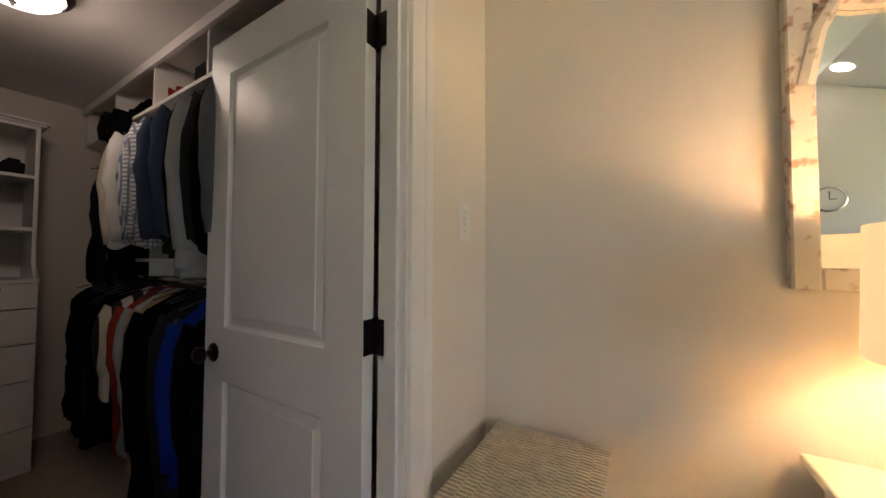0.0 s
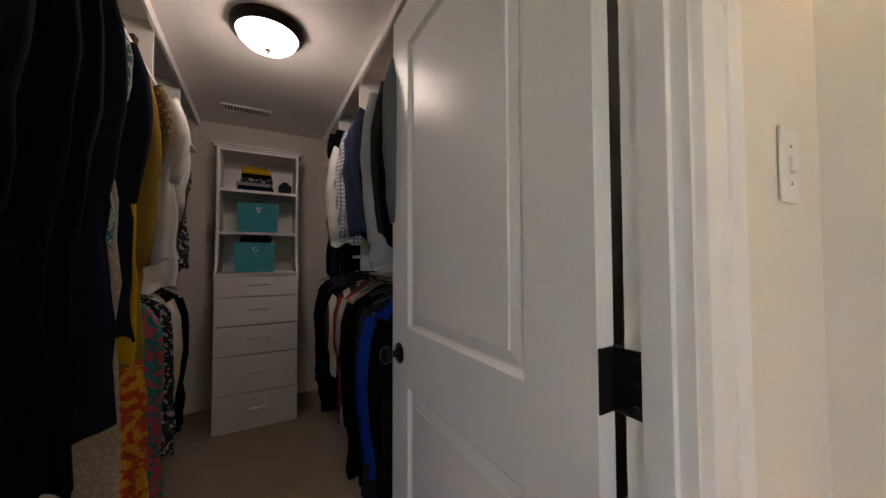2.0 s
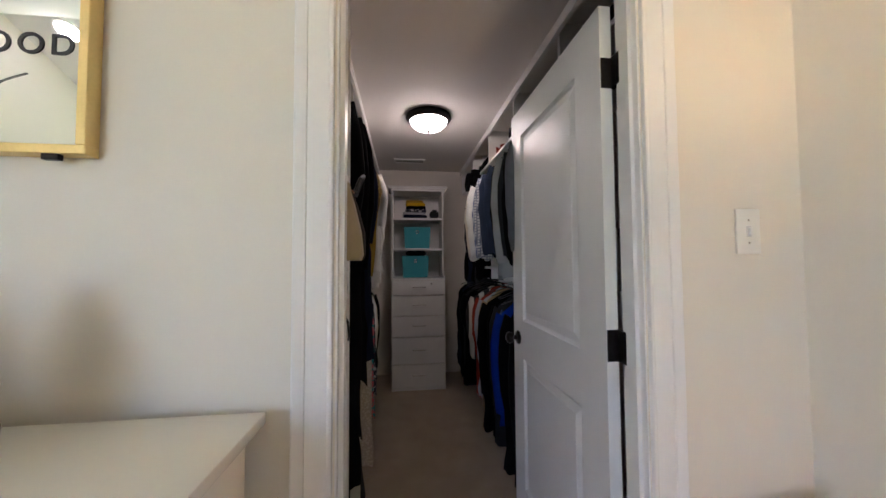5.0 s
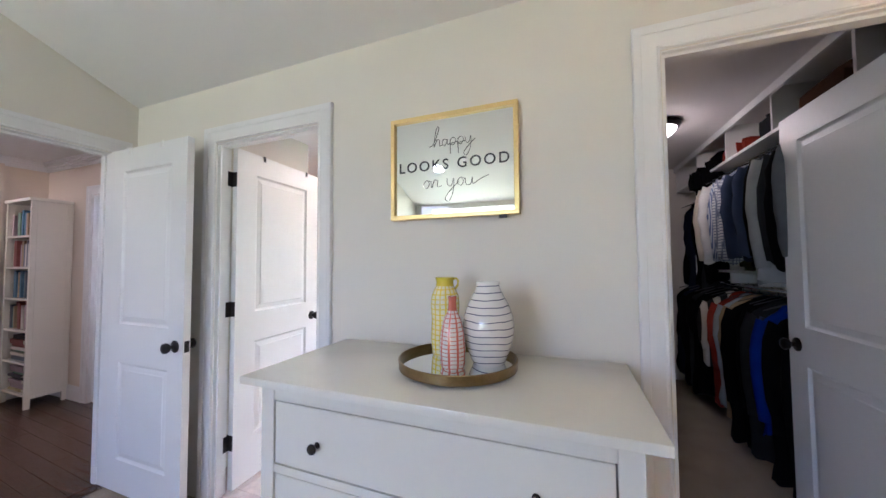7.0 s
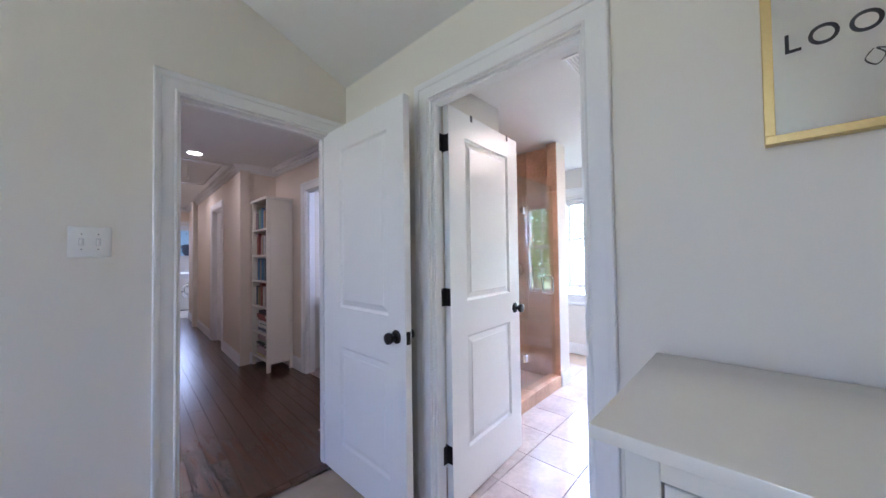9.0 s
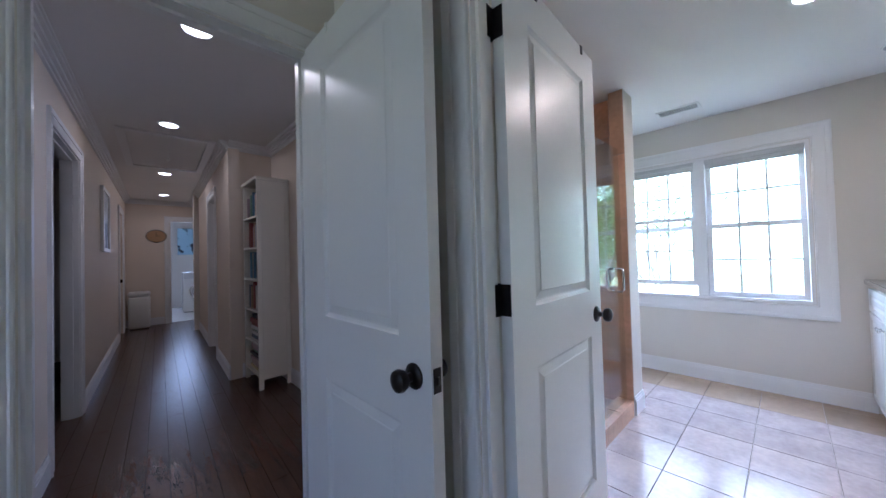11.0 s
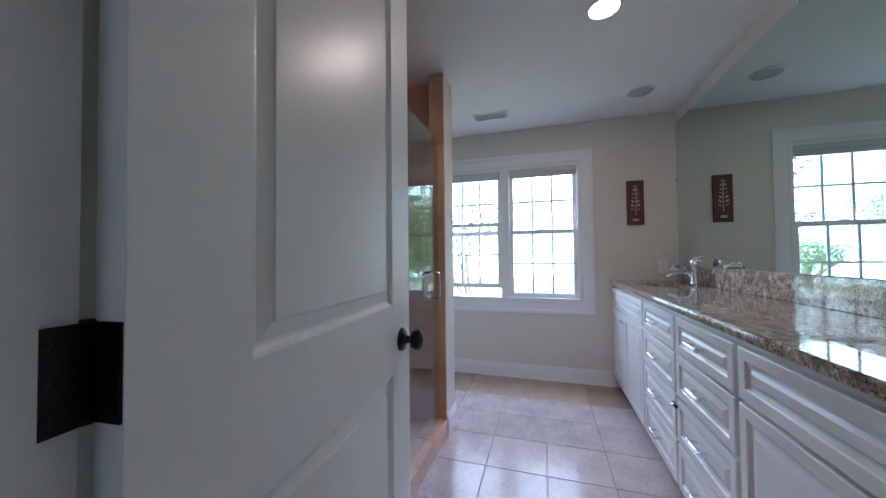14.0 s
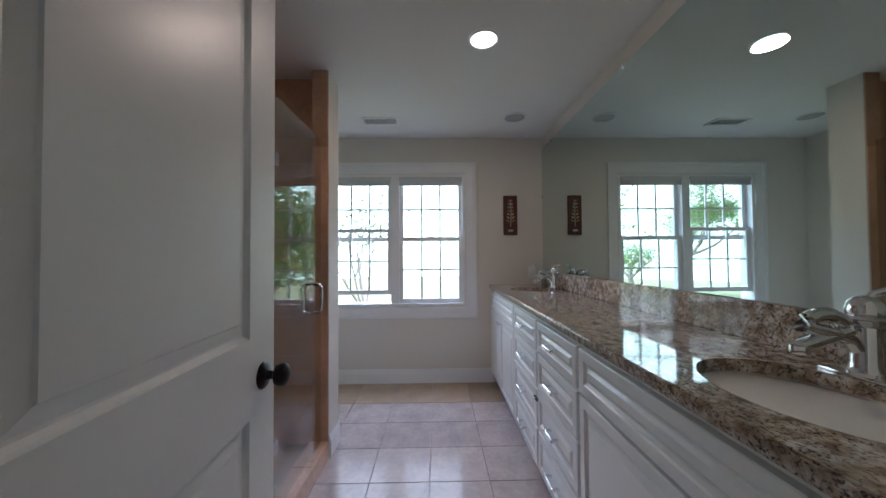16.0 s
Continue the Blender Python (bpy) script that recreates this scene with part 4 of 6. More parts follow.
C_ORANGEP = patterned("orange_print", (0.75, 0.36, 0.02), (0.62, 0.07, 0.02), "blotch", 32, "Z", 0.9, 0.5, 0.03)
C_DOTS = patterned("mustard_dots", (0.34, 0.21, 0.04), (0.12, 0.08, 0.02), "dots", 55, "Z", 0.9, 0.35, 0.05)
C_FLORAL = patterned("navy_floral_print", (0.012, 0.015, 0.03), (0.42, 0.40, 0.38), "blotch", 55, "Z", 0.9, 0.58, 0.02)
C_PINK = patterned("pink_teal_print", (0.50, 0.09, 0.12), (0.02, 0.20, 0.20), "blotch", 38, "Z", 0.9, 0.5, 0.03)
C_LACE = patterned("beige_lace", (0.52, 0.44, 0.36), (0.40, 0.33, 0.26), "dots", 80, "Z", 0.95, 0.4, 0.1)
C_BPLAID = patterned("navy_blue_plaid", (0.010, 0.013, 0.024), (0.018, 0.04, 0.10), "plaid", 9, "Z", 0.9, 0.7, 0.15)
COUNT = [0]


def garment(name, x, y, ztop, length, material, label, half=0.21, thick=0.03, sleeve=0.5, lean=0.0, cat="clothing", group="", bottom=None, flare=0.02):
    """Something on a hanger: a draped body, two sleeves, and the hanger; the rod runs along x."""
    COUNT[0] += 1
    seed = COUNT[0]
    rnd = random.Random(seed)
    g = thing(name, label, cat, pose(x, y, ztop, 0, 0, lean), group)
    bm = bmesh.new()
    n, rows = 56, []
    waves = [(rnd.choice((5, 6, 7, 8)), 0.016 + 0.010 * rnd.random()), (rnd.choice((13, 15, 17)), 0.008), (rnd.choice((23, 27)), 0.004)]
    prof = [(0.045, 0.0), (0.075, 0.012), (half * 0.55, 0.045), (half * 0.85, 0.085), (half * 0.98, 0.13)]
    for k in range(1, 15):
        t = k / 14
        prof.append((half * (0.98 + 0.02 * t) + flare * t, 0.13 + (length - 0.13) * t))
    ph = rnd.random() * 6
    for i, (w, d) in enumerate(prof):
        ring = []
        tt = min(1.0, d / length)
        for k in range(n):
            a = 2 * math.pi * k / n
            fold = math.sqrt(tt) * sum(h * (1 - 1.7 * abs(math.sin(0.5 * f * a + ph * f + 1.2 * tt * (1 if f % 2 else -1)))) for f, h in waves)
            th = thick * (0.55 + 0.45 * math.sqrt(tt)) + fold
            ring.append(bm.verts.new((math.cos(a) * th, math.sin(a) * (w + 0.4 * fold), -d + 0.024 * tt * math.sin(2 * a + ph) + 0.010 * tt * math.sin(7 * a))))
        rows.append(ring)
    for p, q in zip(rows, rows[1:]):
        for k in range(n):
            bm.faces.new((p[k], p[(k + 1) % n], q[(k + 1) % n], q[k]))
    bm.faces.new(rows[0])
    rumple(bm, 0.018, seed, 9)
    part("body", bm, material, g, smooth=180)
    if sleeve:
        for s in (-1, 1):
            bm = bmesh.new()
            rows = []
            for k in range(8):
                t = k / 7
                cyy = s * (half * 0.93 + 0.035 * min(1, t * 2.2) - 0.035 * t * t)
                czz = -0.105 - sleeve * t
                r1, r2 = 0.052 - 0.014 * t, 0.038 - 0.008 * t
                if k == 0:
                    r1, r2 = 0.03, 0.025
                rows.append([bm.verts.new((math.cos(2 * math.pi * j / 10) * r2 + 0.012 * t * math.sin(ph), cyy + math.sin(2 * math.pi * j / 10) * r1, czz + 0.02 * s * math.sin(2 * math.pi * j / 10) * (k == 0))) for j in range(10)])
            for p, q in zip(rows, rows[1:]):
                for j in range(10):
                    bm.faces.new((p[j], p[(j + 1) % 10], q[(j + 1) % 10], q[j]))
            bm.faces.new(rows[0])
            bm.faces.new(rows[-1])
            rumple(bm, 0.012, seed + s * 0.5, 16)
            part("sleeve", bm, bottom or material, g, smooth=180)
    h = tube(bmesh.new(), [(0, -0.17, -0.04), (0, -0.05, 0.0), (0, 0, 0.015), (0, 0.0, 0.045), (0, 0.015, 0.062), (0, 0.03, 0.05)], 0.0035, 6)
    tube(h, [(0, 0.17, -0.04), (0, 0.05, 0.0), (0, 0, 0.015)], 0.0035, 6)
    part("hanger", h, M_BLACK, g, "thin dark hanger")
    return g


def rod(name, x0, x1, y, z, label):
    solid(name, tube(bmesh.new(), [(x0, y, z), (x1, y, z)], 0.013, 12), M_CHROME, label, "closet rod")


# right-hand side: two rails
RY = 0.70
rod("closet_rod", OX + 0.01, -1.05, RY, 2.06, "chrome hanging rod under the upper shelf")
rod("closet_rod", OX + 0.01, -1.05, RY + 0.02, 1.13, "chrome hanging rod near the lower shelf")
UPPER = [
    (-1.24, 0.60, C_GREY, "heather grey knit sweater on a hanger", 0.56, "sweater"), (-1.30, 0.74, C_BLACK, "black long-sleeved top on a hanger", 0.6, "shirt"), (-1.37, 0.70, C_CHAR, "charcoal jacket on a hanger", 0.58, "jacket"),
    (-1.46, 0.80, C_LGREY, "light grey long cardigan on a hanger", 0.62, "cardigan"), (-1.55, 0.74, C_BLACK, "black cardigan on a hanger", 0.55, "cardigan"), (-1.64, 0.64, C_DENIM, "dark denim shirt on a hanger", 0.55, "shirt"),
    (-1.73, 0.66, C_NAVY, "navy shirt on a hanger", 0.55, "shirt"), (-1.83, 0.64, C_DENIM, "blue chambray shirt on a hanger", 0.56, "shirt"), (-1.93, 0.68, C_PLAID, "white and navy plaid shirt on a hanger", 0.58, "shirt"),
    (-2.03, 0.66, C_PLAID, "faded plaid shirt on a hanger", 0.57, "shirt"), (-2.14, 0.66, C_STRIPE, "blue and white striped shirt on a hanger", 0.56, "shirt"), (-2.25, 0.68, C_WHITE, "white cotton shirt on a hanger", 0.57, "shirt"),
    (-2.36, 0.66, C_CREAM, "cream linen shirt on a hanger", 0.58, "shirt"), (-2.60, 0.72, C_BLACK, "black coat hung at the closet's end", 0.5, "coat"), (-2.72, 0.80, C_BLACK, "black jacket hung at the closet's end", 0.5, "jacket"), (-2.84, 0.86, C_CHAR, "charcoal robe hung at the closet's end", 0.5, "robe"), (-2.97, 0.84, C_BLACK, "black raincoat hung at the closet's end", 0.5, "coat"), (-3.12, 0.88, C_NAVY, "navy coat hung at the closet's end", 0.5, "coat"), (-3.27, 0.84, C_BLACK, "black vest hung at the closet's end", 0, "vest")]
for x, ln_, mt, lb, sl, cat in UPPER:
    back = 0.07 if x < -2.5 else 0.0
    garment(cat, x, RY + back, 2.015 - back, ln_, mt, lb, sleeve=sl, half=0.205 - back + random.uniform(-0.02, 0.025), thick=0.050, lean=random.uniform(-13, 13), cat=cat, group="clothes on the upper rail")
LOWER = [
    (-1.26, 0.98, C_BLACK, "black wool coat on a low hanger", 0.66, "coat"), (-1.47, 0.74, C_BLUE, "bright blue fleece jacket on a low hanger", 0.56, "jacket"), (-1.39, 0.95, C_BLACK, "black jacket on a low hanger", 0.6, "jacket"),
    (-1.60, 0.66, C_BPLAID, "navy and blue plaid shirt on a low hanger", 0.5, "shirt"), (-1.75, 0.98, C_CHAR, "charcoal coat on a low hanger", 0.64, "coat"), (-1.84, 0.98, C_BLACK, "black blazer on a low hanger", 0.62, "blazer"),
    (-1.95, 0.98, C_BLACK, "long black coat on a low hanger", 0.64, "coat"), (-2.07, 0.88, C_TAN, "tan jacket on a low hanger", 0.5, "jacket"), (-2.18, 0.82, C_LGREY, "pale grey blouse on a low hanger", 0.5, "blouse"),
    (-2.30, 0.88, C_RED, "rust red jacket on a low hanger", 0.5, "jacket"), (-2.42, 0.60, C_BW, "black and cream striped top on a hanger", 0.4, "shirt"), (-2.54, 0.9, C_BLACK, "black trousers on a low hanger", 0, "trousers"), (-2.66, 0.95, C_BLACK, "black dress on a low hanger", 0.3, "dress"), (-2.79, 0.92, C_CHAR, "charcoal trousers on a low hanger", 0, "trousers"), (-2.93, 0.95, C_BLACK, "black overcoat on a low hanger", 0.5, "coat"), (-3.08, 0.9, C_NAVY, "navy trousers on a low hanger", 0, "trousers"), (-3.24, 0.92, C_BLACK, "black skirt on a low hanger", 0, "skirt")]
for x, ln_, mt, lb, sl, cat in LOWER:
    garment(cat, x, RY - (0.05 if mt is C_BLUE else -0.02), 1.085, ln_, mt, lb, sleeve=sl, half=0.215 + random.uniform(-0.03, 0.02), thick=0.058, lean=random.uniform(-13, 13), cat=cat, group="clothes on the lower rail")


def shelf_run(label, y_front, y_back, x0, x1, step):
    s = thing("closet_shelving", label, "closet shelving")
    a, b = min(y_front, y_back), max(y_front, y_back)
    f0, f1 = (y_front - 0.0, y_front + 0.02) if y_front > 0 else (y_front - 0.02, y_front)
    part("fascia", boxes((x0, x1, f0, f1, CEIL - 0.045, CEIL + 0.008), bevel=0.002), M_TRIM, s)
    part("shelf", boxes((x0, x1, a + 0.021 if y_front > 0 else a, b if y_front > 0 else b - 0.021, 2.10, 2.12)), M_MELAMINE, s)
    x = x0 + 0.02
    while x < x1:
        part("divider", boxes((x - 0.009, x + 0.009, a + 0.021 if y_front > 0 else a, b if y_front > 0 else b - 0.021, 2.12, CEIL + 0.008)), M_MELAMINE, s)
        x += step
    return s


shelf_run("white upper shelving with open cubbies below the ceiling", 0.585, CN, OX + 0.01, -0.47, 0.62)
shelf_run("white upper shelving above the long rail", -0.375, CY, OX + 0.01, -0.86, 0.62)
mid = thing("cubby_shelves", "white melamine cubby shelves between the two rails", "closet shelving")
part("shelf", boxes((-3.1, -1.08, 0.66, CN, 1.235, 1.255)), M_MELAMINE, mid)
part("shelf", boxes((-3.1, -1.08, 0.66, CN, 1.44, 1.46)), M_MELAMINE, mid)
for x in (-3.1, -2.72, -2.35, -1.95, -1.53, -1.08):
    part("divider", boxes((x - 0.009, x + 0.009, 0.66, CN, 1.15, 1.235), (x - 0.009, x + 0.009, 0.66, CN, 1.255, 1.44)), M_MELAMINE, mid)


def soft_box(name, x, y, z, sx, sy, sz, material, label, cat, seed, group=""):
    bm = boxes((-sx / 2, sx / 2, -sy / 2, sy / 2, 0, sz))
    bmesh.ops.subdivide_edges(bm, edges=bm.edges[:], cuts=3, use_grid_fill=True)
    bmesh.ops.bevel(bm, geom=[e for e in bm.edges if e.calc_face_angle(0) > 1.0], offset=min(sx, sy, sz) * 0.22, segments=2, affect="EDGES")
    for v in bm.verts:
        if v.co.z > sz * 0.3:
            p = v.co * 14 + Vector((seed, seed * 2.1, 0))
            v.co += Vector((noise.noise(p), noise.noise(p + Vector((5, 0, 0))), noise.noise(p + Vector((0, 5, 0))))) * min(sx, sy, sz) * 0.10
    return solid(name, bm, material, label, cat, pose(x, y, z), group, smooth=60)


for i, (dx, mt, lb) in enumerate(((-2.55, C_BLACK, "folded black jeans on a shelf"), (-2.9, C_BROWN, "folded brown sweater on a shelf"), (-2.18, C_OLIVE, "folded olive trousers on a shelf"), (-2.0, C_BLACK, "folded black knitwear on a shelf"), (-1.72, C_NAVY, "folded navy jeans on a shelf"), (-1.32, C_CHAR, "folded charcoal sweater on a shelf"))):
    soft_box("folded_clothes", dx, 0.83, 1.255, 0.28, 0.26, 0.13, mt, lb, "folded clothes", i + 3)
for i, (x, mt, w, h) in enumerate(((-0.78, C_BLACK, 0.34, 0.17), (-1.3, C_BROWN, 0.4, 0.16), (-1.75, C_CHAR, 0.3, 0.19), (-2.3, C_RED, 0.34, 0.15), (-2.75, C_BLACK, 0.4, 0.18))):
    soft_box("storage_bag", x, 0.82, 2.12, w, 0.3, h, mt, "dark soft storage bag on the top shelf", "bag", i + 11, "bags on the top shelves")
for i, (x, mt, w, h) in enumerate(((-1.25, C_LGREY, 0.3, 0.17), (-1.75, C_CHAR, 0.36, 0.2), (-2.3, C_BROWN, 0.42, 0.2), (-2.85, C_CHAR, 0.4, 0.18))):
    soft_box("storage_bag", x, -0.6, 2.12, w, 0.3, h, mt, "soft storage bag on the top shelf", "bag", i + 21, "bags on the top shelves")
z = 1.775
for i, (mt, h, lb) in enumerate(((C_NAVY, 0.035, "folded navy shirt in a pile"), (C_LGREY, 0.03, "folded grey shirt in a pile"), (C_FLORAL, 0.035, "folded patterned shirt in a pile"), (C_BLACK, 0.03, "folded black shirt in a pile"), (C_YELLOW, 0.035, "folded yellow shirt on a pile"), (C_MUSTARD, 0.028, "folded mustard shirt on a pile"))):
    soft_box("folded_shirt", -3.27 + random.uniform(-0.01, 0.01), 0.03 + random.uniform(-0.015, 0.015), z, 0.24, 0.25 - 0.012 * i, h + 0.006, mt, lb, "folded clothes", i + 31, "folded shirts")
    z += h
soft_box("knit_cap", -3.25, 0.25, 1.775, 0.12, 0.09, 0.10, C_CHAR, "dark knit cap on the shelf", "cap", 44)
soft_box("scarf", -3.24, 0.04, 1.36, 0.2, 0.22, 0.06, C_BLACK, "black fringed scarf stuffed in a bin", "scarf", 45)
soft_box("cap", -2.62, 0.62, 1.93, 0.22, 0.24, 0.24, C_BLACK, "black cap hung above the clothes", "cap", 46)

# left-hand side: long rail
LY2 = -0.555
rod("closet_rod", OX + 0.01, -0.86, LY2, 2.06, "chrome hanging rod above the dresses")
rod("closet_rod", OX + 0.01, -1.95, LY2 - 0.01, 1.13, "chrome low hanging rod under the blouses")
LEFT = [
    (-0.93, 1.60, C_BLACK, "long black dress on a hanger", 0.62, "dress", 2.02, 0.245), (-1.02, 1.48, C_BLACK, "long black coat on a hanger", 0.66, "coat", 2.02, 0.255), (-1.11, 1.26, C_BLACK, "black knit coat on a hanger", 0.66, "coat", 2.02, 0.265), (-1.20, 1.80, C_BW, "black and cream striped long skirt", 0, "skirt", 1.9, 0.215),
    (-1.28, 1.22, C_NAVY, "dark navy dress on a hanger", 0.55, "dress", 2.02, 0.265), (-1.37, 0.72, C_TEALP, "white and teal printed blouse on a hanger", 0.3, "blouse", 2.0, 0.238), (-1.45, 1.78, C_LACE, "beige lace long dress on a hanger", 0, "dress", 2.0, 0.245),
    (-1.54, 1.02, C_NAVY, "dark navy tunic on a hanger", 0.5, "tunic", 2.0, 0.255), (-1.63, 1.12, C_YELLOW, "bright yellow top on a hanger", 0, "top", 2.0, 0.236), (-1.74, 1.16, C_MUSTARD, "olive mustard cardigan on a hanger", 0.7, "cardigan", 2.0, 0.240),
    (-1.85, 0.46, C_DOTS, "mustard dotted blouse on a hanger", 0.3, "blouse", 2.0, 0.270), (-1.96, 0.80, C_WHITE, "white cotton blouse on a hanger", 0.35, "blouse", 2.0, 0.290), (-2.07, 0.88, C_WHITE, "white linen shirt on a hanger", 0.5, "shirt", 2.0, 0.280),
    (-2.18, 0.92, C_WHITE, "white embroidered blouse on a hanger", 0.5, "blouse", 2.0, 0.25), (-2.30, 0.86, C_STRIPE, "blue striped blouse on a hanger", 0.4, "blouse", 2.0, 0.22), (-2.43, 0.72, C_BROWN, "brown printed blouse on a hanger", 0.4, "blouse", 2.0, 0.19),
    (-2.55, 0.84, C_TAN, "tan jacket on a hanger", 0.5, "jacket", 2.0, 0.18), (-2.68, 0.80, C_OLIVE, "olive shirt on a hanger", 0.5, "shirt", 2.0, 0.17), (-2.82, 0.84, C_FLORAL, "navy floral dress on a hanger", 0.3, "dress", 2.0, 0.17)]
for x, ln_, mt, lb, sl, cat, zt, hw in LEFT:
    garment(cat, x, LY2, zt + 0.012, ln_, mt, lb, sleeve=sl, half=hw + random.uniform(-0.008, 0.008), thick=0.054, lean=random.uniform(-9, 9), cat=cat, group="clothes on the long rail", flare=0.05 if cat in ("skirt", "dress") else 0.02)
LEFT2 = [
    (-1.99, 0.92, C_ORANGEP, "orange and red printed skirt on a low hanger", 0, "skirt"), (-2.08, 0.86, C_DOTS, "mustard dotted skirt on a low hanger", 0, "skirt"), (-2.18, 0.95, C_PINK, "pink and teal printed dress on a low hanger", 0, "dress"),
    (-2.28, 0.92, C_TEALP, "teal printed skirt on a low hanger", 0, "skirt"), (-2.38, 0.88, C_FLORAL, "navy and white printed skirt on a low hanger", 0, "skirt"), (-2.50, 0.78, C_WHITE, "white top on a low hanger", 0.4, "top"),
    (-2.62, 0.82, C_CREAM, "cream ribbed cardigan on a low hanger", 0.6, "cardigan"), (-2.74, 0.92, C_BLACK, "black jacket on a low hanger", 0.6, "jacket"), (-2.86, 0.9, C_BLACK, "black trousers on a low hanger", 0, "trousers")]
for x, ln_, mt, lb, sl, cat in LEFT2:
    garment(cat, x, LY2, 1.085, ln_, mt, lb, sleeve=sl, half=0.19 + random.uniform(-0.02, 0.04), thick=0.05, lean=random.uniform(-14, 14), cat=cat, group="clothes on the low rail")

# shelf tower with shoes and bags
tw = thing("shoe_tower", "white open shelf tower filled with shoes and bags", "closet tower")
TF = -0.30
part("side_panel", boxes((-0.845, -0.826, CY, TF, 0, CEIL)), M_MELAMINE, tw)
part("side_panel", boxes((-0.465, -0.446, CY, TF, 0, CEIL)), M_MELAMINE, tw)
part("back_panel", boxes((-0.826, -0.465, CY, CY + 0.006, 0, CEIL)), M_MELAMINE, tw)
SH = (0.08, 0.20, 0.32, 0.44, 0.56, 0.69, 0.82, 0.962, 1.08, 1.185, 1.305, 1.62, 1.95)
for z in SH:
    part("shelf", boxes((-0.826, -0.465, CY + 0.006, TF - 0.004, z - 0.018, z), bevel=0.001), M_MELAMINE, tw)
L_TAN = mat("tan_leather", (0.22, 0.09, 0.035), 0.45, var=0.15, scale=12, fine=150)
L_RED = mat("red_leather", (0.30, 0.018, 0.012), 0.4, var=0.12, scale=12, fine=150)
L_BLK = mat("black_leather", (0.014, 0.014, 0.016), 0.4, var=0.1, scale=12, fine=150)
L_CORK = mat("cork_sole", (0.30, 0.15, 0.06), 0.8, var=0.25, scale=40, fine=200)
L_CREAM = mat("cream_leather", (0.40, 0.31, 0.17), 0.5, var=0.1, scale=8, fine=120)
L_MONO = patterned("brown_monogram_canvas", (0.010, 0.006, 0.004), (0.030, 0.018, 0.008), "dots", 60, "Z", 0.85, 0.3, 0.05)


def shoe(x, y, z, upper, sole, label, heel=0.02, group="shoes in the tower", high=0.07):
    s = thing("shoe", label, "shoe", pose(x, y, z, 0, 0, 90), group)
    bm = bmesh.new()
    rows = []
    out = ((-0.12, 0.030, heel), (-0.10, 0.034, heel), (-0.05, 0.032, heel * 0.8), (0.0, 0.034, heel * 0.5), (0.05, 0.041, 0.006), (0.09, 0.038, 0.006), (0.12, 0.022, 0.010), (0.128, 0.006, 0.012))
    hs = (high, high, high * 0.92, high * 0.75, 0.05, 0.04, 0.028, 0.016)
    for (px, w, b), h in zip(out, hs):
        rows.append([bm.verts.new((px, math.cos(a) * w, b + 0.012 + (h - 0.012) * max(0, math.sin(a)))) for a in [math.pi * k / 8 for k in range(9)]])
    for p, q in zip(rows, rows[1:]):
        for k in range(8):
            bm.faces.new((p[k], p[k + 1], q[k + 1], q[k]))
    bm.faces.new(rows[0])
    part("upper", bm, upper, s, smooth=60)
    bm = bmesh.new()
    rows = [[bm.verts.new((px, c * (w + 0.004), zz)) for c, zz in ((-1, 0.0 if px < -0.02 else b - 0.006), (1, 0.0 if px < -0.02 else b - 0.006), (1, b + 0.014), (-1, b + 0.014))] for px, w, b in out]
    for p, q in zip(rows, rows[1:]):
        for k in range(4):
            bm.faces.new((p[k], p[(k + 1) % 4], q[(k + 1) % 4], q[k]))
    bm.faces.new(rows[0])
    bm.faces.new(rows[-1])
    part("sole", bm, sole, s)
    return s


for z, up, so, lb, he in ((0.20, L_BLK, L_BLK, "black leather shoe on a shelf", 0.015), (0.32, L_TAN, L_CORK, "tan leather sandal on a shelf", 0.015), (0.44, L_BLK, L_BLK, "black leather pump on a shelf", 0.02), (0.56, L_TAN, L_TAN, "tan leather loafer on a shelf", 0.012), (0.69, L_RED, L_TAN, "red leather flat on a shelf", 0.01), (0.82, L_BLK, L_CORK, "black wedge with a cork sole on a shelf", 0.02), (0.962, L_RED, L_RED, "red leather slingback on a shelf", 0.015)):
    for x in (-0.765, -0.675, -0.585, -0.505):
        shoe(x + random.uniform(-0.006, 0.006), TF - 0.135 + random.uniform(-0.01, 0.01), z, up, so, lb, he, high=0.055)


def handbag(x, y, z, w, d, h, material, label, seed, straps=True):
    g = thing("handbag", label, "handbag", pose(x, y, z, 0, 0, 8))
    bm = bmesh.new()
    rows = []
    for zz, s in ((0, 0.82), (0.02, 0.9), (h * 0.4, 1.0), (h * 0.75, 0.95), (h, 0.86), (h, 0.80), (h * 0.7, 0.85)):
        rows.append([bm.verts.new((math.copysign(abs(math.cos(a)) ** 0.6, math.cos(a)) * w / 2 * s, math.copysign(abs(math.sin(a)) ** 0.6, math.sin(a)) * d / 2 * s * (1.25 - zz / h * 0.5), zz)) for a in [2 * math.pi * k / 20 for k in range(20)]])
    for p, q in zip(rows, rows[1:]):
        for k in range(20):
            bm.faces.new((p[k], p[(k + 1) % 20], q[(k + 1) % 20], q[k]))
    bm.faces.new(rows[0])
    bm.faces.new(rows[-1])
    rumple(bm, 0.012, seed, 12)
    for v in bm.verts:
        v.co.z = max(v.co.z, 0.0)
    part("body", bm, material, g, smooth=60)
    if straps:
        for s in (-1, 1):
            part("strap", tube(bmesh.new(), [(-w * 0.2, s * d * 0.42, h * 0.9), (-w * 0.15, s * d * 0.5, h * 1.08), (0, s * d * 0.55, h * 1.15), (w * 0.15, s * d * 0.5, h * 1.08), (w * 0.2, s * d * 0.42, h * 0.9)], 0.007), L_BLK, g)
    return g


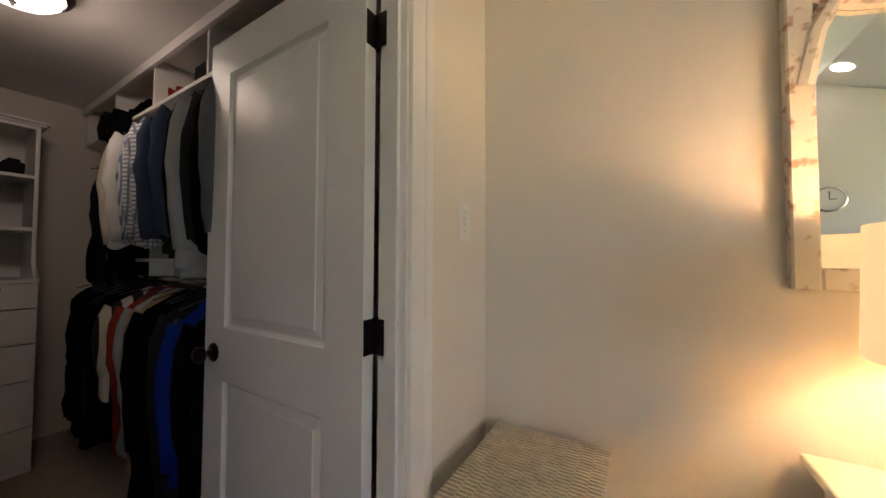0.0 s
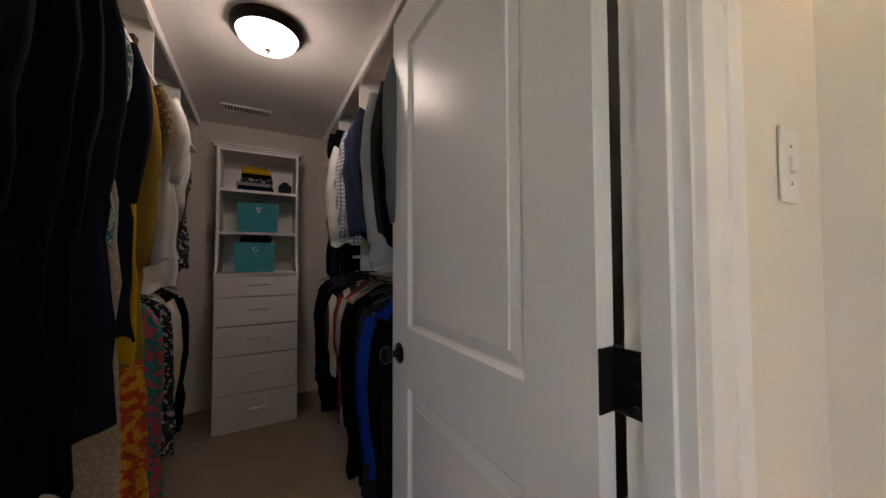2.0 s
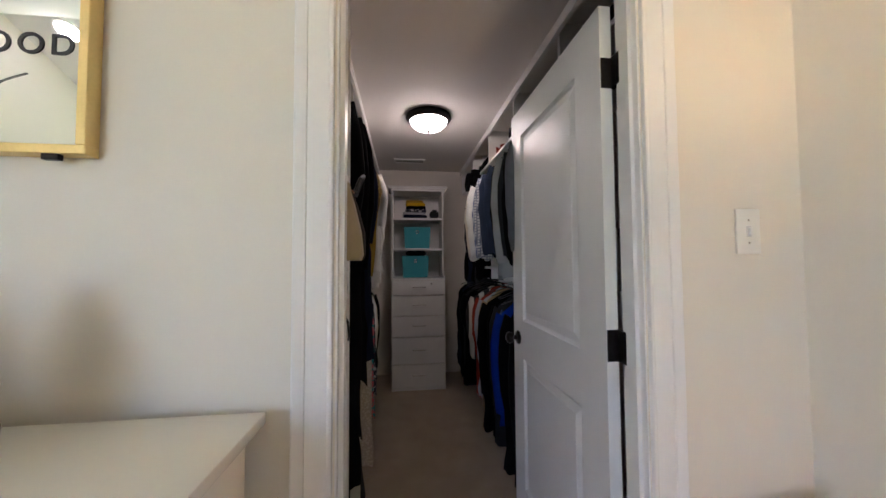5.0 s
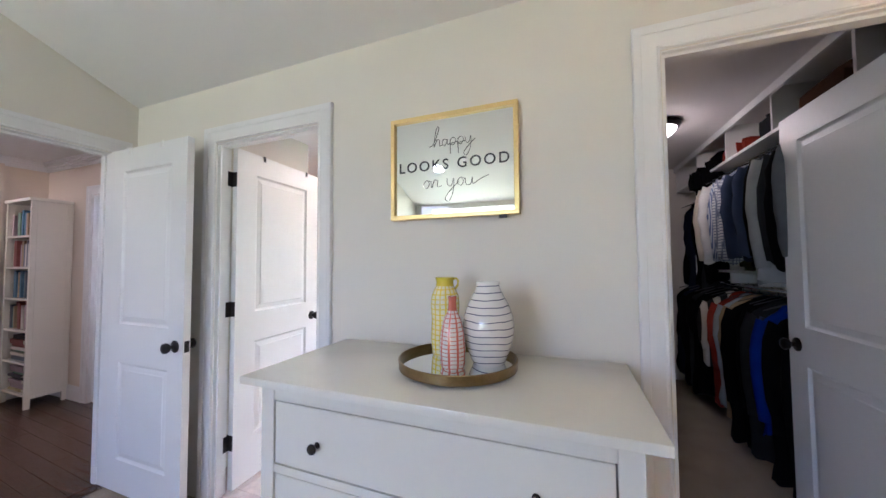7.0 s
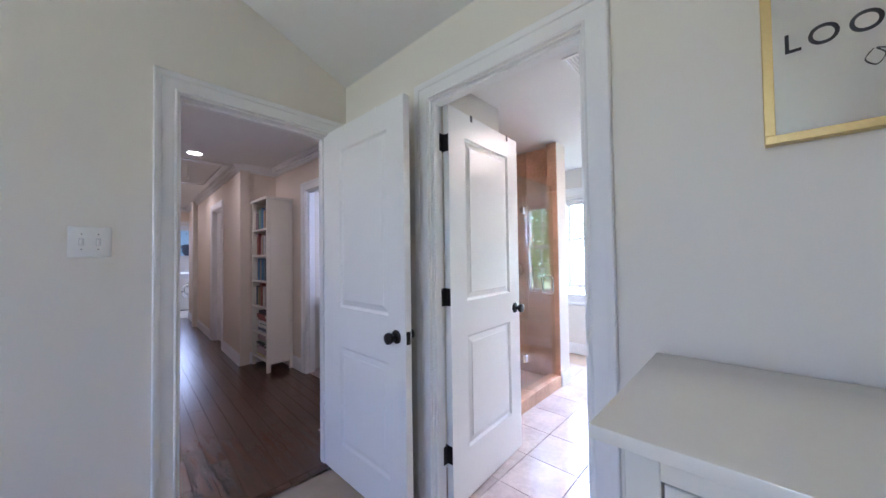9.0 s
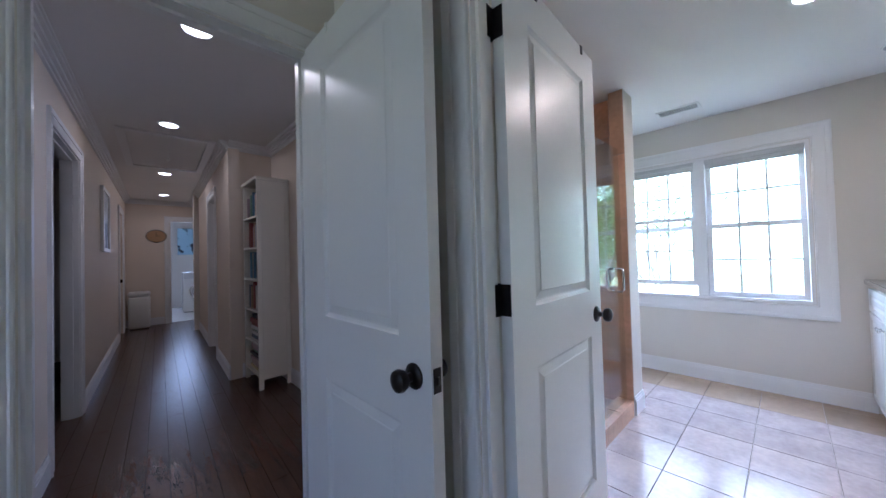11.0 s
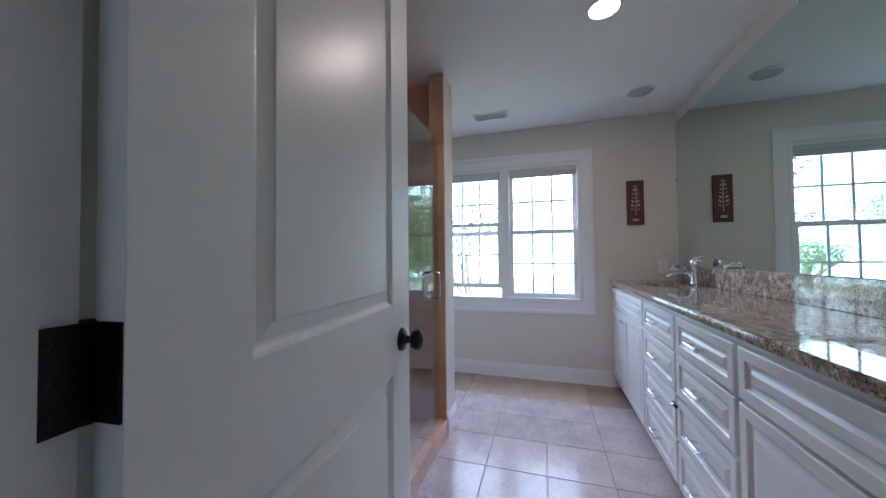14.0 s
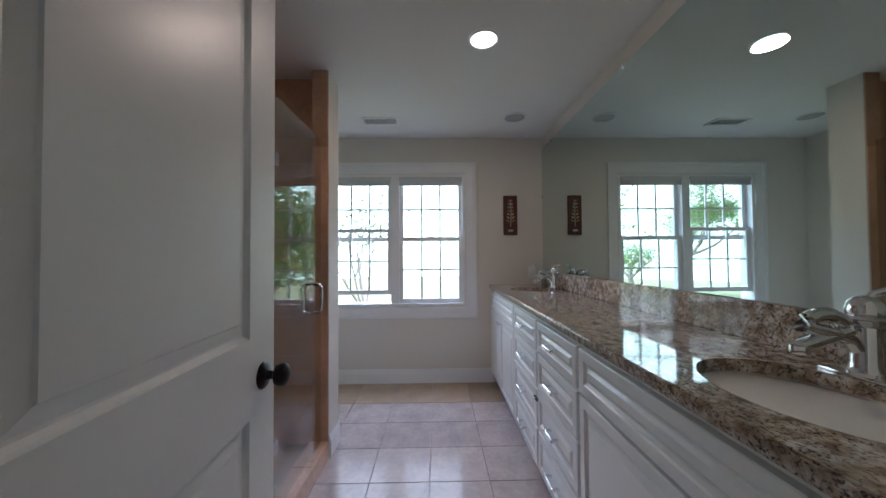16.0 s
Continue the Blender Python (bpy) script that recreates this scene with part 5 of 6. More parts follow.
handbag(-0.625, TF - 0.03, 1.305, 0.21, 0.19, 0.235, L_CREAM, "cream leather tote bag on a shelf", 3)
mono = handbag(-0.772, TF - 0.05, 1.305, 0.085, 0.22, 0.25, L_MONO, "brown patterned canvas bag on a shelf", 5, False)
ring = [2 * math.pi * k / 24 for k in range(25)]
part("trim", tube(bmesh.new(), [(0.036 * math.cos(a), 0.074 * math.sin(a), 0.249) for a in ring], 0.005, 8), L_TAN, mono, "tan leather edge binding")
for x in (-0.735, -0.565):
    hb_ = handbag(x, TF - 0.135, 1.08, 0.155, 0.18, 0.080, L_BLK, "small black bag with a tan leather base on a shelf", 7 + x, False)
    part("base", boxes((-0.070, 0.070, -0.108, 0.112, 0.0005, 0.036), bevel=0.014, seg=3), L_TAN, hb_, "tan leather base")
    part("strap", tube(bmesh.new(), [(0.03, 0.085, 0.072), (0.05, 0.125, 0.066), (0.058, 0.146, 0.02), (0.046, 0.150, -0.03), (0.020, 0.147, -0.045)], 0.004), L_BLK, hb_, "thin hanging leather strap")
    handbag(x, TF - 0.125, 1.185, 0.150, 0.17, 0.072, L_TAN, "small tan leather pouch on a shelf", 9 + x, False)
for i in range(3):
    soft_box("folded_jeans", -0.645, TF - 0.17, 1.62 + 0.045 * i, 0.30, 0.28, 0.05, (C_NAVY, C_DENIM, C_CHAR)[i], "folded dark jeans on a shelf", "folded clothes", 60 + i, "folded jeans")



# ---------------------------------------------------------------- bathroom
CT = 0.940                                   # counter top
CF, CB = -1.487, BY                          # cabinet face, wall
COLS = (OX + 0.005, -2.516, -2.000, -1.495, WX2 - 0.008)
M_CAB = mat("white_cabinet_paint", (0.80, 0.78, 0.73), 0.32, var=0.02, scale=3, fine=70, bump=0.008)


def raised_front(name, x0, x1, z0, z1, parent, label=""):
    """A drawer or door front with a moulded border, facing -y."""
    t, y = 0.02, CF
    bm = bmesh.new()
    rows = []
    for inset, dep in ((0.0, 0.0), (0.0, -t), (0.004, -t - 0.002), (0.036, -t - 0.002), (0.040, -t + 0.003), (0.050, -t + 0.007), (0.056, -t + 0.007), (0.076, -t)):
        inset = min(inset, 0.42 * (z1 - z0))
        rows.append([bm.verts.new(p) for p in ((x0 + inset, y + dep, z0 + inset), (x1 - inset, y + dep, z0 + inset), (x1 - inset, y + dep, z1 - inset), (x0 + inset, y + dep, z1 - inset))])
    for a, b in zip(rows, rows[1:]):
        for i in range(4):
            bm.faces.new((a[i], a[(i + 1) % 4], b[(i + 1) % 4], b[i]))
    bm.faces.new(rows[0][::-1])
    bm.faces.new(rows[-1])
    return part(name, bm, M_CAB, parent, label, smooth=5)


def bar_pull(parent, x, z):
    y = CF - 0.022
    bm = tube(bmesh.new(), [(x - 0.042, y, z), (x - 0.042, y - 0.022, z), (x - 0.038, y - 0.027, z), (x + 0.038, y - 0.027, z), (x + 0.042, y - 0.022, z), (x + 0.042, y, z)], 0.007)
    lathe(bm, [(0.006, -0.058), (0.0095, -0.052), (0.0095, -0.046), (0.0068, -0.038), (0.0068, 0.038), (0.0095, 0.046), (0.0095, 0.052), (0.006, 0.058)], 12, pose(x, y - 0.027, z, 0, 90, 0))
    part("pull", bm, M_CHROME, parent, "chrome bar pull")


def round_pull(parent, x, z):
    part("knob", lathe(bmesh.new(), [(0.007, 0), (0.005, 0.012), (0.013, 0.018), (0.014, 0.024), (0.004, 0.028)], 14, pose(x, CF - 0.022, z, 90, 0, 0)), M_CHROME, parent, "small chrome knob")


def vanity_unit(x0, x1, kind, label):
    c = thing("vanity_cabinet", label, "cabinet", group="vanity cabinets")
    part("body", boxes((x0, x1, CF, CB - 0.004, 0.09, 0.90)), M_CAB, c)
    part("toe_kick", boxes((x0, x1, CF + 0.07, CB - 0.05, 0.0, 0.09)), M_CAB, c)
    if kind == "drawers":
        zs = (0.105, 0.315, 0.520, 0.715, 0.885)
        for a, b in zip(zs, zs[1:]):
            f = raised_front("drawer_front", x0 + 0.012, x1 - 0.012, a + 0.006, b - 0.006, c)
            bar_pull(f, (x0 + x1) / 2, (a + b) / 2)
    else:
        raised_front("false_front", x0 + 0.012, x1 - 0.012, 0.721, 0.879, c)
        m = (x0 + x1) / 2
        for a, b, k in ((x0 + 0.012, m - 0.003, m - 0.035), (m + 0.003, x1 - 0.012, m + 0.035)):
            f = raised_front("cabinet_door", a, b, 0.111, 0.709, c)
            round_pull(f, k, 0.66)


vanity_unit(COLS[0], COLS[1], "sink", "white raised-panel sink cabinet with two doors by the window")
vanity_unit(COLS[1], COLS[2], "drawers", "white raised-panel cabinet with four drawers")
vanity_unit(COLS[2], COLS[3], "drawers", "white raised-panel cabinet with four drawers")
vanity_unit(COLS[3], COLS[4], "sink", "white raised-panel sink cabinet with two doors by the entrance")

lk = thing("drawer_lock", "small black child lock on the drawer fronts", "child lock", pose(COLS[2], CF - 0.022, 0.475))
part("plate", boxes((-0.024, 0.024, -0.012, 0.001, -0.009, 0.009), bevel=0.003), M_BLACK, lk)
part("button", boxes((-0.010, 0.010, -0.016, -0.0115, -0.006, 0.006), bevel=0.002), M_STEEL, lk)


def plate_with_holes(x0, x1, y0, y1, z0, z1, holes, n=40):
    """A slab with oval holes cut through it."""
    bm = bmesh.new()
    cuts = sorted(holes)
    edges = [x0] + [(a[0] + b[0]) / 2 for a, b in zip(cuts, cuts[1:])] + [x1]
    for (cx, cyy, rx, ry), xa, xb in zip(cuts, edges, edges[1:]):
        ang = [2 * math.pi * k / n for k in range(n)]
        corner = [math.atan2(yy - cyy, xx - cx) % (2 * math.pi) for xx in (xa, xb) for yy in (y0, y1)]
        ang = sorted(set(ang + corner))
        ins, outs = [], []
        for a in ang:
            ca, sa = math.cos(a), math.sin(a)
            ins.append((cx + rx * ca, cyy + ry * sa))
            k = min([abs(((xb if ca > 0 else xa) - cx) / ca) if abs(ca) > 1e-9 else 1e9, abs(((y1 if sa > 0 else y0) - cyy) / sa) if abs(sa) > 1e-9 else 1e9])
            outs.append((cx + k * ca, cyy + k * sa))
        m = len(ang)
        it, ot = [bm.verts.new((*p, z1)) for p in ins], [bm.verts.new((*p, z1)) for p in outs]
        ib, ob = [bm.verts.new((*p, z0)) for p in ins], [bm.verts.new((*p, z0)) for p in outs]
        for i in range(m):
            j = (i + 1) % m
            bm.faces.new((it[i], it[j], ot[j], ot[i]))
            bm.faces.new((ib[i], ob[i], ob[j], ib[j]))
            bm.faces.new((it[i], ib[i], ib[j], it[j]))
            bm.faces.new((ot[i], ot[j], ob[j], ob[i]))
    bmesh.ops.remove_doubles(bm, verts=bm.verts, dist=0.0004)
    return bm


SINKS = ((-2.97, -1.255, 0.215, 0.165), (-0.93, -1.262, 0.225, 0.172))
ct = thing("countertop", "polished brown speckled granite vanity counter with a backsplash", "countertop")
part("slab", plate_with_holes(OX + 0.003, WX2 - 0.004, -1.517, CB - 0.004, CT - 0.034, CT, SINKS), M_GRANITE, ct)
part("edge_nose", bx(bmesh.new(), OX + 0.004, WX2 - 0.005, -1.525, -1.5165, CT - 0.033, CT - 0.002, bevel=0.004, seg=2), M_GRANITE, ct)
part("backsplash", boxes((OX + 0.004, WX2 - 0.005, CB - 0.026, CB - 0.003, CT + 0.0005, CT + 0.128), bevel=0.002), M_GRANITE, ct)
for cx, cyy, rx, ry in SINKS:
    bm = bmesh.new()
    rows = []
    for s, d in ((1.04, 0.035), (1.03, 0.05), (0.97, 0.09), (0.80, 0.14), (0.5, 0.165), (0.12, 0.172)):
        rows.append([bm.verts.new((rx * s * math.cos(2 * math.pi * k / 40), ry * s * math.sin(2 * math.pi * k / 40), -d)) for k in range(40)])
    for p, q in zip(rows, rows[1:]):
        for k in range(40):
            bm.faces.new((p[k], p[(k + 1) % 40], q[(k + 1) % 40], q[k]))
    bm.faces.new(rows[-1])
    sk = thing("sink", "white oval undermount porcelain sink", "sink", pose(cx, cyy, CT), "vanity sinks")
    part("basin", bm, M_PORCELAIN, sk, smooth=60)
    part("drain", lathe(bmesh.new(), [(0.022, -0.170), (0.022, -0.166), (0.012, -0.168)], 20), M_CHROME, sk)


def faucet(cx, cyy):
    f = thing("faucet", "chrome single-lever bathroom faucet with a high arched spout", "faucet", pose(cx, cyy, CT), "vanity faucets")
    part("deck_plate", bx(bmesh.new(), -0.078, 0.078, -0.028, 0.028, 0.0, 0.008, bevel=0.006, seg=2), M_CHROME, f)
    part("body", lathe(bmesh.new(), [(0.036, 0.008), (0.036, 0.016), (0.030, 0.024), (0.028, 0.036), (0.028, 0.116), (0.034, 0.124), (0.035, 0.134), (0.030, 0.140), (0.032, 0.152), (0.028, 0.170), (0.017, 0.182), (0.004, 0.186)], 28), M_CHROME, f)
    arch = [(0, -0.022, 0.066), (0, -0.040, 0.092)] + [(0, -0.098 - 0.056 * math.cos(a), 0.096 + 0.050 * math.sin(a)) for a in [math.pi * (0.15 + 0.13 * k) for k in range(7)]] + [(0, -0.156, 0.072)]
    part("spout", tube(bmesh.new(), arch, 0.0155, 14), M_CHROME, f)
    part("aerator", lathe(bmesh.new(), [(0.0165, 0.058), (0.0175, 0.062), (0.0175, 0.074), (0.0165, 0.076)], 18, pose(0, -0.156, 0)), M_CHROME, f)
    part("lever", tube(bmesh.new(), [(0, 0.004, 0.174), (0.006, 0.014, 0.190), (0.014, 0.030, 0.197), (0.022, 0.044, 0.200)], 0.0080, 10), M_CHROME, f)


for cx in (-2.97, -1.0):
    faucet(cx, -1.062)

vm = thing("vanity_mirror", "wall-wide frameless mirror above the vanity", "mirror")
part("mirror_glass", boxes((OX + 0.004, WX2 - 0.005, BY - 0.008, BY - 0.002, CT + 0.130, 2.265)), M_MIRROR2, vm)
for x in (-3.2, -2.05, -0.9):
    part("clip", boxes((x - 0.009, x + 0.009, BY - 0.012, BY - 0.0085, 2.25, 2.272), bevel=0.001), M_CHROME, vm)
part("clip", boxes((OX + 0.004, OX + 0.008, BY - 0.013, BY - 0.0085, 1.78, 1.80)), M_CHROME, vm)


def downlight(m, r=0.085):
    d = thing("recessed_light", "lit recessed ceiling light with a white trim ring", "recessed light", m, "recessed ceiling lights")
    part("trim_ring", lathe(bmesh.new(), [(r, 0.0), (r, -0.004), (r - 0.014, -0.007), (r - 0.018, -0.001)], 36, cap=False), M_PLASTIC, d)
    part("lens", lathe(bmesh.new(), [(r - 0.017, -0.0035), (r - 0.04, -0.0045), (0.004, -0.005)], 36, cap=False), M_GLOW, d, "glowing white lens")
    return d


downlight(pose(-2.0, -1.77, CEIL))
for w in (-4.0, -5.64, -7.75, -9.6):
    downlight(pose(0.05 - 0.0524 * max(0, -w - 5.81), w, HCEIL), 0.08)
for x, y in ((1.95, -2.85), (3.07, -2.4)):
    downlight(pose(x, y, ZR - SLOPE * (x - RIDGE) - 0.002, 0, math.degrees(math.atan(SLOPE)), 0), 0.1)


def speaker(x, y):
    s = thing("ceiling_speaker", "round grey-white flush speaker in the bathroom ceiling", "speaker", pose(x, y, CEIL))
    part("ring", lathe(bmesh.new(), [(0.095, 0), (0.093, -0.006), (0.084, -0.008)], 32, cap=False), M_PLASTIC, s)
    part("grille", lathe(bmesh.new(), [(0.085, -0.006), (0.05, -0.011), (0.004, -0.012)], 32, cap=False), mat("speaker_mesh", (0.42, 0.42, 0.41), 0.8, var=0.1, fine=500), s)


speaker(-2.985, -1.37)
speaker(-2.95, -3.1)
vent(pose(-3.07, -2.50, CEIL, 0, 0, 90), 0.30, 0.15, "white slatted air vent in the bathroom ceiling", 16)
vent(pose(-1.15, -1.95, CEIL, 0, 0, 90), 0.26, 0.26, "square white exhaust vent in the bathroom ceiling", 12, M_SHADE)

# window: two double-hung units
WEND = Matrix(((0, 1, 0, OX), (1, 0, 0, 0), (0, 0, 1, 0), (0, 0, 0, 1)))
casing("trim_bath_window", WIN[0], WIN[1], WIN[3], WEND, "broad white casing of the bathroom window", w=0.114, sill=WIN[2])
win = thing("window_1", "white double window with divided panes, one sash slightly raised", "window", kind="structure")
bm = boxes((OX2, OX, WIN[0], WIN[0] + 0.022, WIN[2], WIN[3]), (OX2, OX, WIN[1] - 0.022, WIN[1], WIN[2], WIN[3]), (OX2, OX, WIN[0] + 0.022, WIN[1] - 0.022, WIN[3] - 0.022, WIN[3]), (OX2, OX + 0.012, WIN[0] + 0.022, WIN[1] - 0.022, WIN[2], WIN[2] + 0.026))
WM = (WIN[0] + WIN[1]) / 2
bx(bm, OX2, OX - 0.012, WM - 0.038, WM + 0.038, WIN[2] + 0.026, WIN[3] - 0.022)
part("window_frame", bm, M_TRIM, win)


def sash(y0, y1, z0, z1, x, name="sash"):
    s = part(name, boxes((x - 0.016, x + 0.016, y0, y0 + 0.036, z0, z1), (x - 0.016, x + 0.016, y1 - 0.036, y1, z0, z1), (x - 0.016, x + 0.016, y0 + 0.036, y1 - 0.036, z0, z0 + 0.042), (x - 0.016, x + 0.016, y0 + 0.036, y1 - 0.036, z1 - 0.034, z1), bevel=0.001), M_TRIM, win)
    a, b, c, d = y0 + 0.036, y1 - 0.036, z0 + 0.042, z1 - 0.034
    g = boxes(*[(x - 0.006, x + 0.006, a + (b - a) * k / 3 - 0.0085, a + (b - a) * k / 3 + 0.0085, c, d) for k in (1, 2)])
    bx(g, x - 0.005, x + 0.005, a, b, (c + d) / 2 - 0.0085, (c + d) / 2 + 0.0085)
    part("muntin", g, M_TRIM, s)
    p = part("pane", boxes((x - 0.0015, x + 0.0015, a, b, c, d)), M_GLASS, s, "clear glass pane")
    p.visible_shadow = False
    return s


MIDZ = 1.385
for y0, y1, lift in ((WIN[0] + 0.024, WM - 0.040, 0.085), (WM + 0.040, WIN[1] - 0.024, 0.0)):
    sash(y0, y1, MIDZ - 0.018, WIN[3] - 0.024, OX - 0.085, "upper_sash")
    s = sash(y0, y1, WIN[2] + 0.028 + lift, MIDZ + 0.018 + lift, OX - 0.048, "lower_sash")
    part("sash_lock", boxes((OX - 0.05, OX - 0.03, (y0 + y1) / 2 - 0.03, (y0 + y1) / 2 + 0.03, MIDZ + 0.018 + lift, MIDZ + 0.03 + lift), bevel=0.004), M_PLASTIC, s)
    bl = thing("roller_blind", "pale cellular blind pulled up at the window head", "blind", group="window blinds")
    part("headrail", boxes((OX - 0.028, OX + 0.004, y0, y1, WIN[3] - 0.062, WIN[3] - 0.024), bevel=0.004), M_SHADE, bl)
    for k in range(3):
        part("fold", boxes((OX - 0.024, OX, y0 + 0.004, y1 - 0.004, WIN[3] - 0.077 - 0.015 * k, WIN[3] - 0.063 - 0.015 * k), bevel=0.004), M_SHADE, bl)

# art, outlet
ar = thing("wall_art", "narrow dark wood plaque with a carved pale leaf", "wall art", pose(OX + 0.001, -1.309, 1.61))
part("board", boxes((0, 0.018, -0.067, 0.067, -0.193, 0.193), bevel=0.003), mat("dark_red_wood", (0.085, 0.025, 0.014), 0.5, var=0.3, scale=12, fine=60, stretch=(1, 6, 1)), ar)
M_METAL_LEAF = mat("pale_metal_leaf", (0.50, 0.44, 0.36), 0.4, 0.6, var=0.2, scale=20)
part("stem", tube(bmesh.new(), [(0.022, 0.0, -0.11), (0.024, 0.004, 0.0), (0.022, 0.0, 0.15)], 0.004), M_METAL_LEAF, ar)
for k in range(7):
    for s in (-1, 1):
        zz = -0.07 + 0.033 * k
        ln_ = 0.046 * (1 - 0.09 * k)
        bm = lathe(bmesh.new(), [(0.001, -0.5), (0.5, -0.1), (0.35, 0.25), (0.001, 0.5)], 8, pose(0.022, s * ln_ * 0.55, zz + 0.015, s * -55, 0, 0) @ Matrix.Diagonal((0.006, 0.018, ln_, 1)))
        part("leaflet", bm, M_METAL_LEAF if k % 3 else mat("copper_leaf", (0.45, 0.22, 0.08), 0.4, 0.6), ar)
part("base_ornament", boxes((0.018, 0.026, -0.025, 0.025, -0.160, -0.138), bevel=0.004), M_METAL_LEAF, ar)
ol = thing("wall_outlet", "white outlet with a small plug-in night light", "outlet", pose(OX + 0.001, -1.105, 1.055))
part("plate", boxes((0, 0.006, -0.036, 0.036, -0.058, 0.058), bevel=0.002), M_PLASTIC, ol)
part("night_light", boxes((0.006, 0.035, -0.022, 0.022, 0.0, 0.05), bevel=0.008, seg=2), M_PLASTIC, ol)
part("bulb", lathe(bmesh.new(), [(0.018, 0.0), (0.019, 0.015), (0.010, 0.026), (0.002, 0.028)], 16, pose(0.022, 0, 0.05)), M_PORCELAIN, ol)

# shower
sh = thing("shower_door", "frameless clear glass shower screen with a chrome pull", "shower door")
gl = part("glass_panel", boxes((-2.285, -1.72, -2.740, -2.731, 0.112, 1.935), bevel=0.001), M_SHOWERGLASS, sh, "clear glass door panel")
gl.visible_shadow = False
gl = part("glass_panel", boxes((-1.712, -1.305, -2.740, -2.731, 0.112, 1.935), bevel=0.001), M_SHOWERGLASS, sh, "clear fixed glass panel")
gl.visible_shadow = False
for s in (-1, 1):
    y = -2.7355 + s * 0.006
    part("pull", tube(bmesh.new(), [(-2.155, y, 0.905), (-2.155, y + s * 0.035, 0.907), (-2.155, y + s * 0.045, 0.918), (-2.155, y + s * 0.045, 1.052), (-2.155, y + s * 0.035, 1.063), (-2.155, y, 1.065)], 0.009, 10), M_CHROME, sh, "chrome bent pull")
for z in (0.4, 1.65):
    part("hinge", boxes((-1.735, -1.697, -2.748, -2.723, z - 0.03, z + 0.03), bevel=0.002), M_CHROME, sh)


def tiled(name, axis, c, u0, u1, v0, v1, tw_, th, label, material, parent=None, t=0.008, band=None):
    """A tiled face with real joints: axis 'x' or 'y' is the face's normal, c its place, sign by t."""
    par = thing(name, label, "tiled wall", kind="structure")
    cols, rows_ = max(1, round((u1 - u0) / tw_)), max(1, round((v1 - v0) / th))
    du, dv, g = (u1 - u0) / cols, (v1 - v0) / rows_, 0.0015
    base = bmesh.new()
    a, b = sorted((c, c + t * 0.7))
    bx(base, *((a, b, u0, u1) if axis == "x" else (u0, u1, a, b)), v0, v1)
    part("grout_bed", base, M_GROUT, par)
    a, b = sorted((0, t))
    bm = bmesh.new()
    bx(bm, *((a, b, -du / 2 + g, du / 2 - g) if axis == "x" else (-du / 2 + g, du / 2 - g, a, b)), -dv / 2 + g, dv / 2 - g, bevel=0.001)
    me = mesh_of("tile", bm, material)
    for i in range(cols):
        for j in range(rows_):
            o = new("tile", me)
            o.parent = par
            u, v = u0 + du * (i + 0.5), v0 + dv * (j + 0.5)
            o.matrix_basis = pose(c, u, v) if axis == "x" else pose(u, c, v)
    return par


tiled("shower_pilaster", "x", -2.304, -2.792, -2.691, 0.0, CEIL, 0.31, 0.47, "honey travertine tiles on the pilaster that ends the shower", M_SHOWER)
tiled("shower_wall_end", "x", -2.412, -3.645, -2.793, 0.0, CEIL, 0.31, 0.31, "honey travertine tiles on the shower's end wall", M_SHOWER)
tiled("shower_wall_back", "y", -3.649, -2.404, -1.301, 0.0, CEIL, 0.31, 0.31, "honey travertine tiles on the shower's back wall", M_SHOWER)
tiled("shower_wall_near", "x", -1.301, -3.64, -2.80, 0.0, CEIL, 0.31, 0.31, "honey travertine tiles on the shower's near wall", M_SHOWER, t=-0.008)
curb = thing("shower_curb", "honey travertine shower curb", "shower curb", kind="structure")
part("core", boxes((-2.294, -1.3, -2.792, -2.698, 0, 0.095)), M_GROUT, curb)
for k in range(4):
    x0 = -2.294 + 0.2485 * k
    part("tile", boxes((x0 + 0.001, x0 + 0.247, -2.80, -2.688, 0.0955, 0.111), bevel=0.002), M_SHOWER, curb)
    part("tile", boxes((x0 + 0.001, x0 + 0.247, -2.6975, -2.690, 0.0, 0.095), bevel=0.001), M_SHOWER, curb)
structure("shower_floor", boxes((-2.404, -1.31, -3.64, -2.80, 0.0, 0.03)), M_TILE_EDGE, "honey stone shower floor", "shower floor")
va = thing("shower_valve", "chrome shower valve with a lever", "shower valve", pose(-2.404, -3.2, 1.1))
part("escutcheon", lathe(bmesh.new(), [(0.08, 0), (0.078, 0.008), (0.03, 0.014), (0.024, 0.05), (0.004, 0.055)], 28, pose(0, 0, 0, 0, 90, 0)), M_CHROME, va)
part("lever", tube(bmesh.new(), [(0.045, 0, 0), (0.06, 0.0, -0.05), (0.065, 0, -0.09)], 0.007), M_CHROME, va)

# bathroom floor tiles
fl = thing("floor_bath", "polished beige travertine floor tiles", "tiled floor", kind="structure")
PX, PY = 0.3205, 0.325
for honey in (False, True):
    bm = bx(bmesh.new(), -PX / 2 + 0.002, PX / 2 - 0.002, -PY / 2 + 0.002, PY / 2 - 0.002, -0.006, 0.002, bevel=0.0012)
    me = mesh_of("tile", bm, M_TILE_EDGE if honey else M_TILE, 30)
    for i in range(-4, 7):
        for j in range(-5, 4):
            x, y = -2.396 + PX * (i + 0.5), -2.075 + PY * (j + 0.5)
            if (x < -3.04) != honey or x + PX / 2 < OX or x - PX / 2 > WX2 + 0.06 or y - PY / 2 > BY:
                continue
            x0, x1 = max(x - PX / 2, OX + 0.002), min(x + PX / 2, WX2 + 0.058)
            o = new("tile", me)
            o.parent = fl
            o.matrix_basis = pose((x0 + x1) / 2, y, 0) @ Matrix.Diagonal(((x1 - x0) / PX, 1, 1, 1))
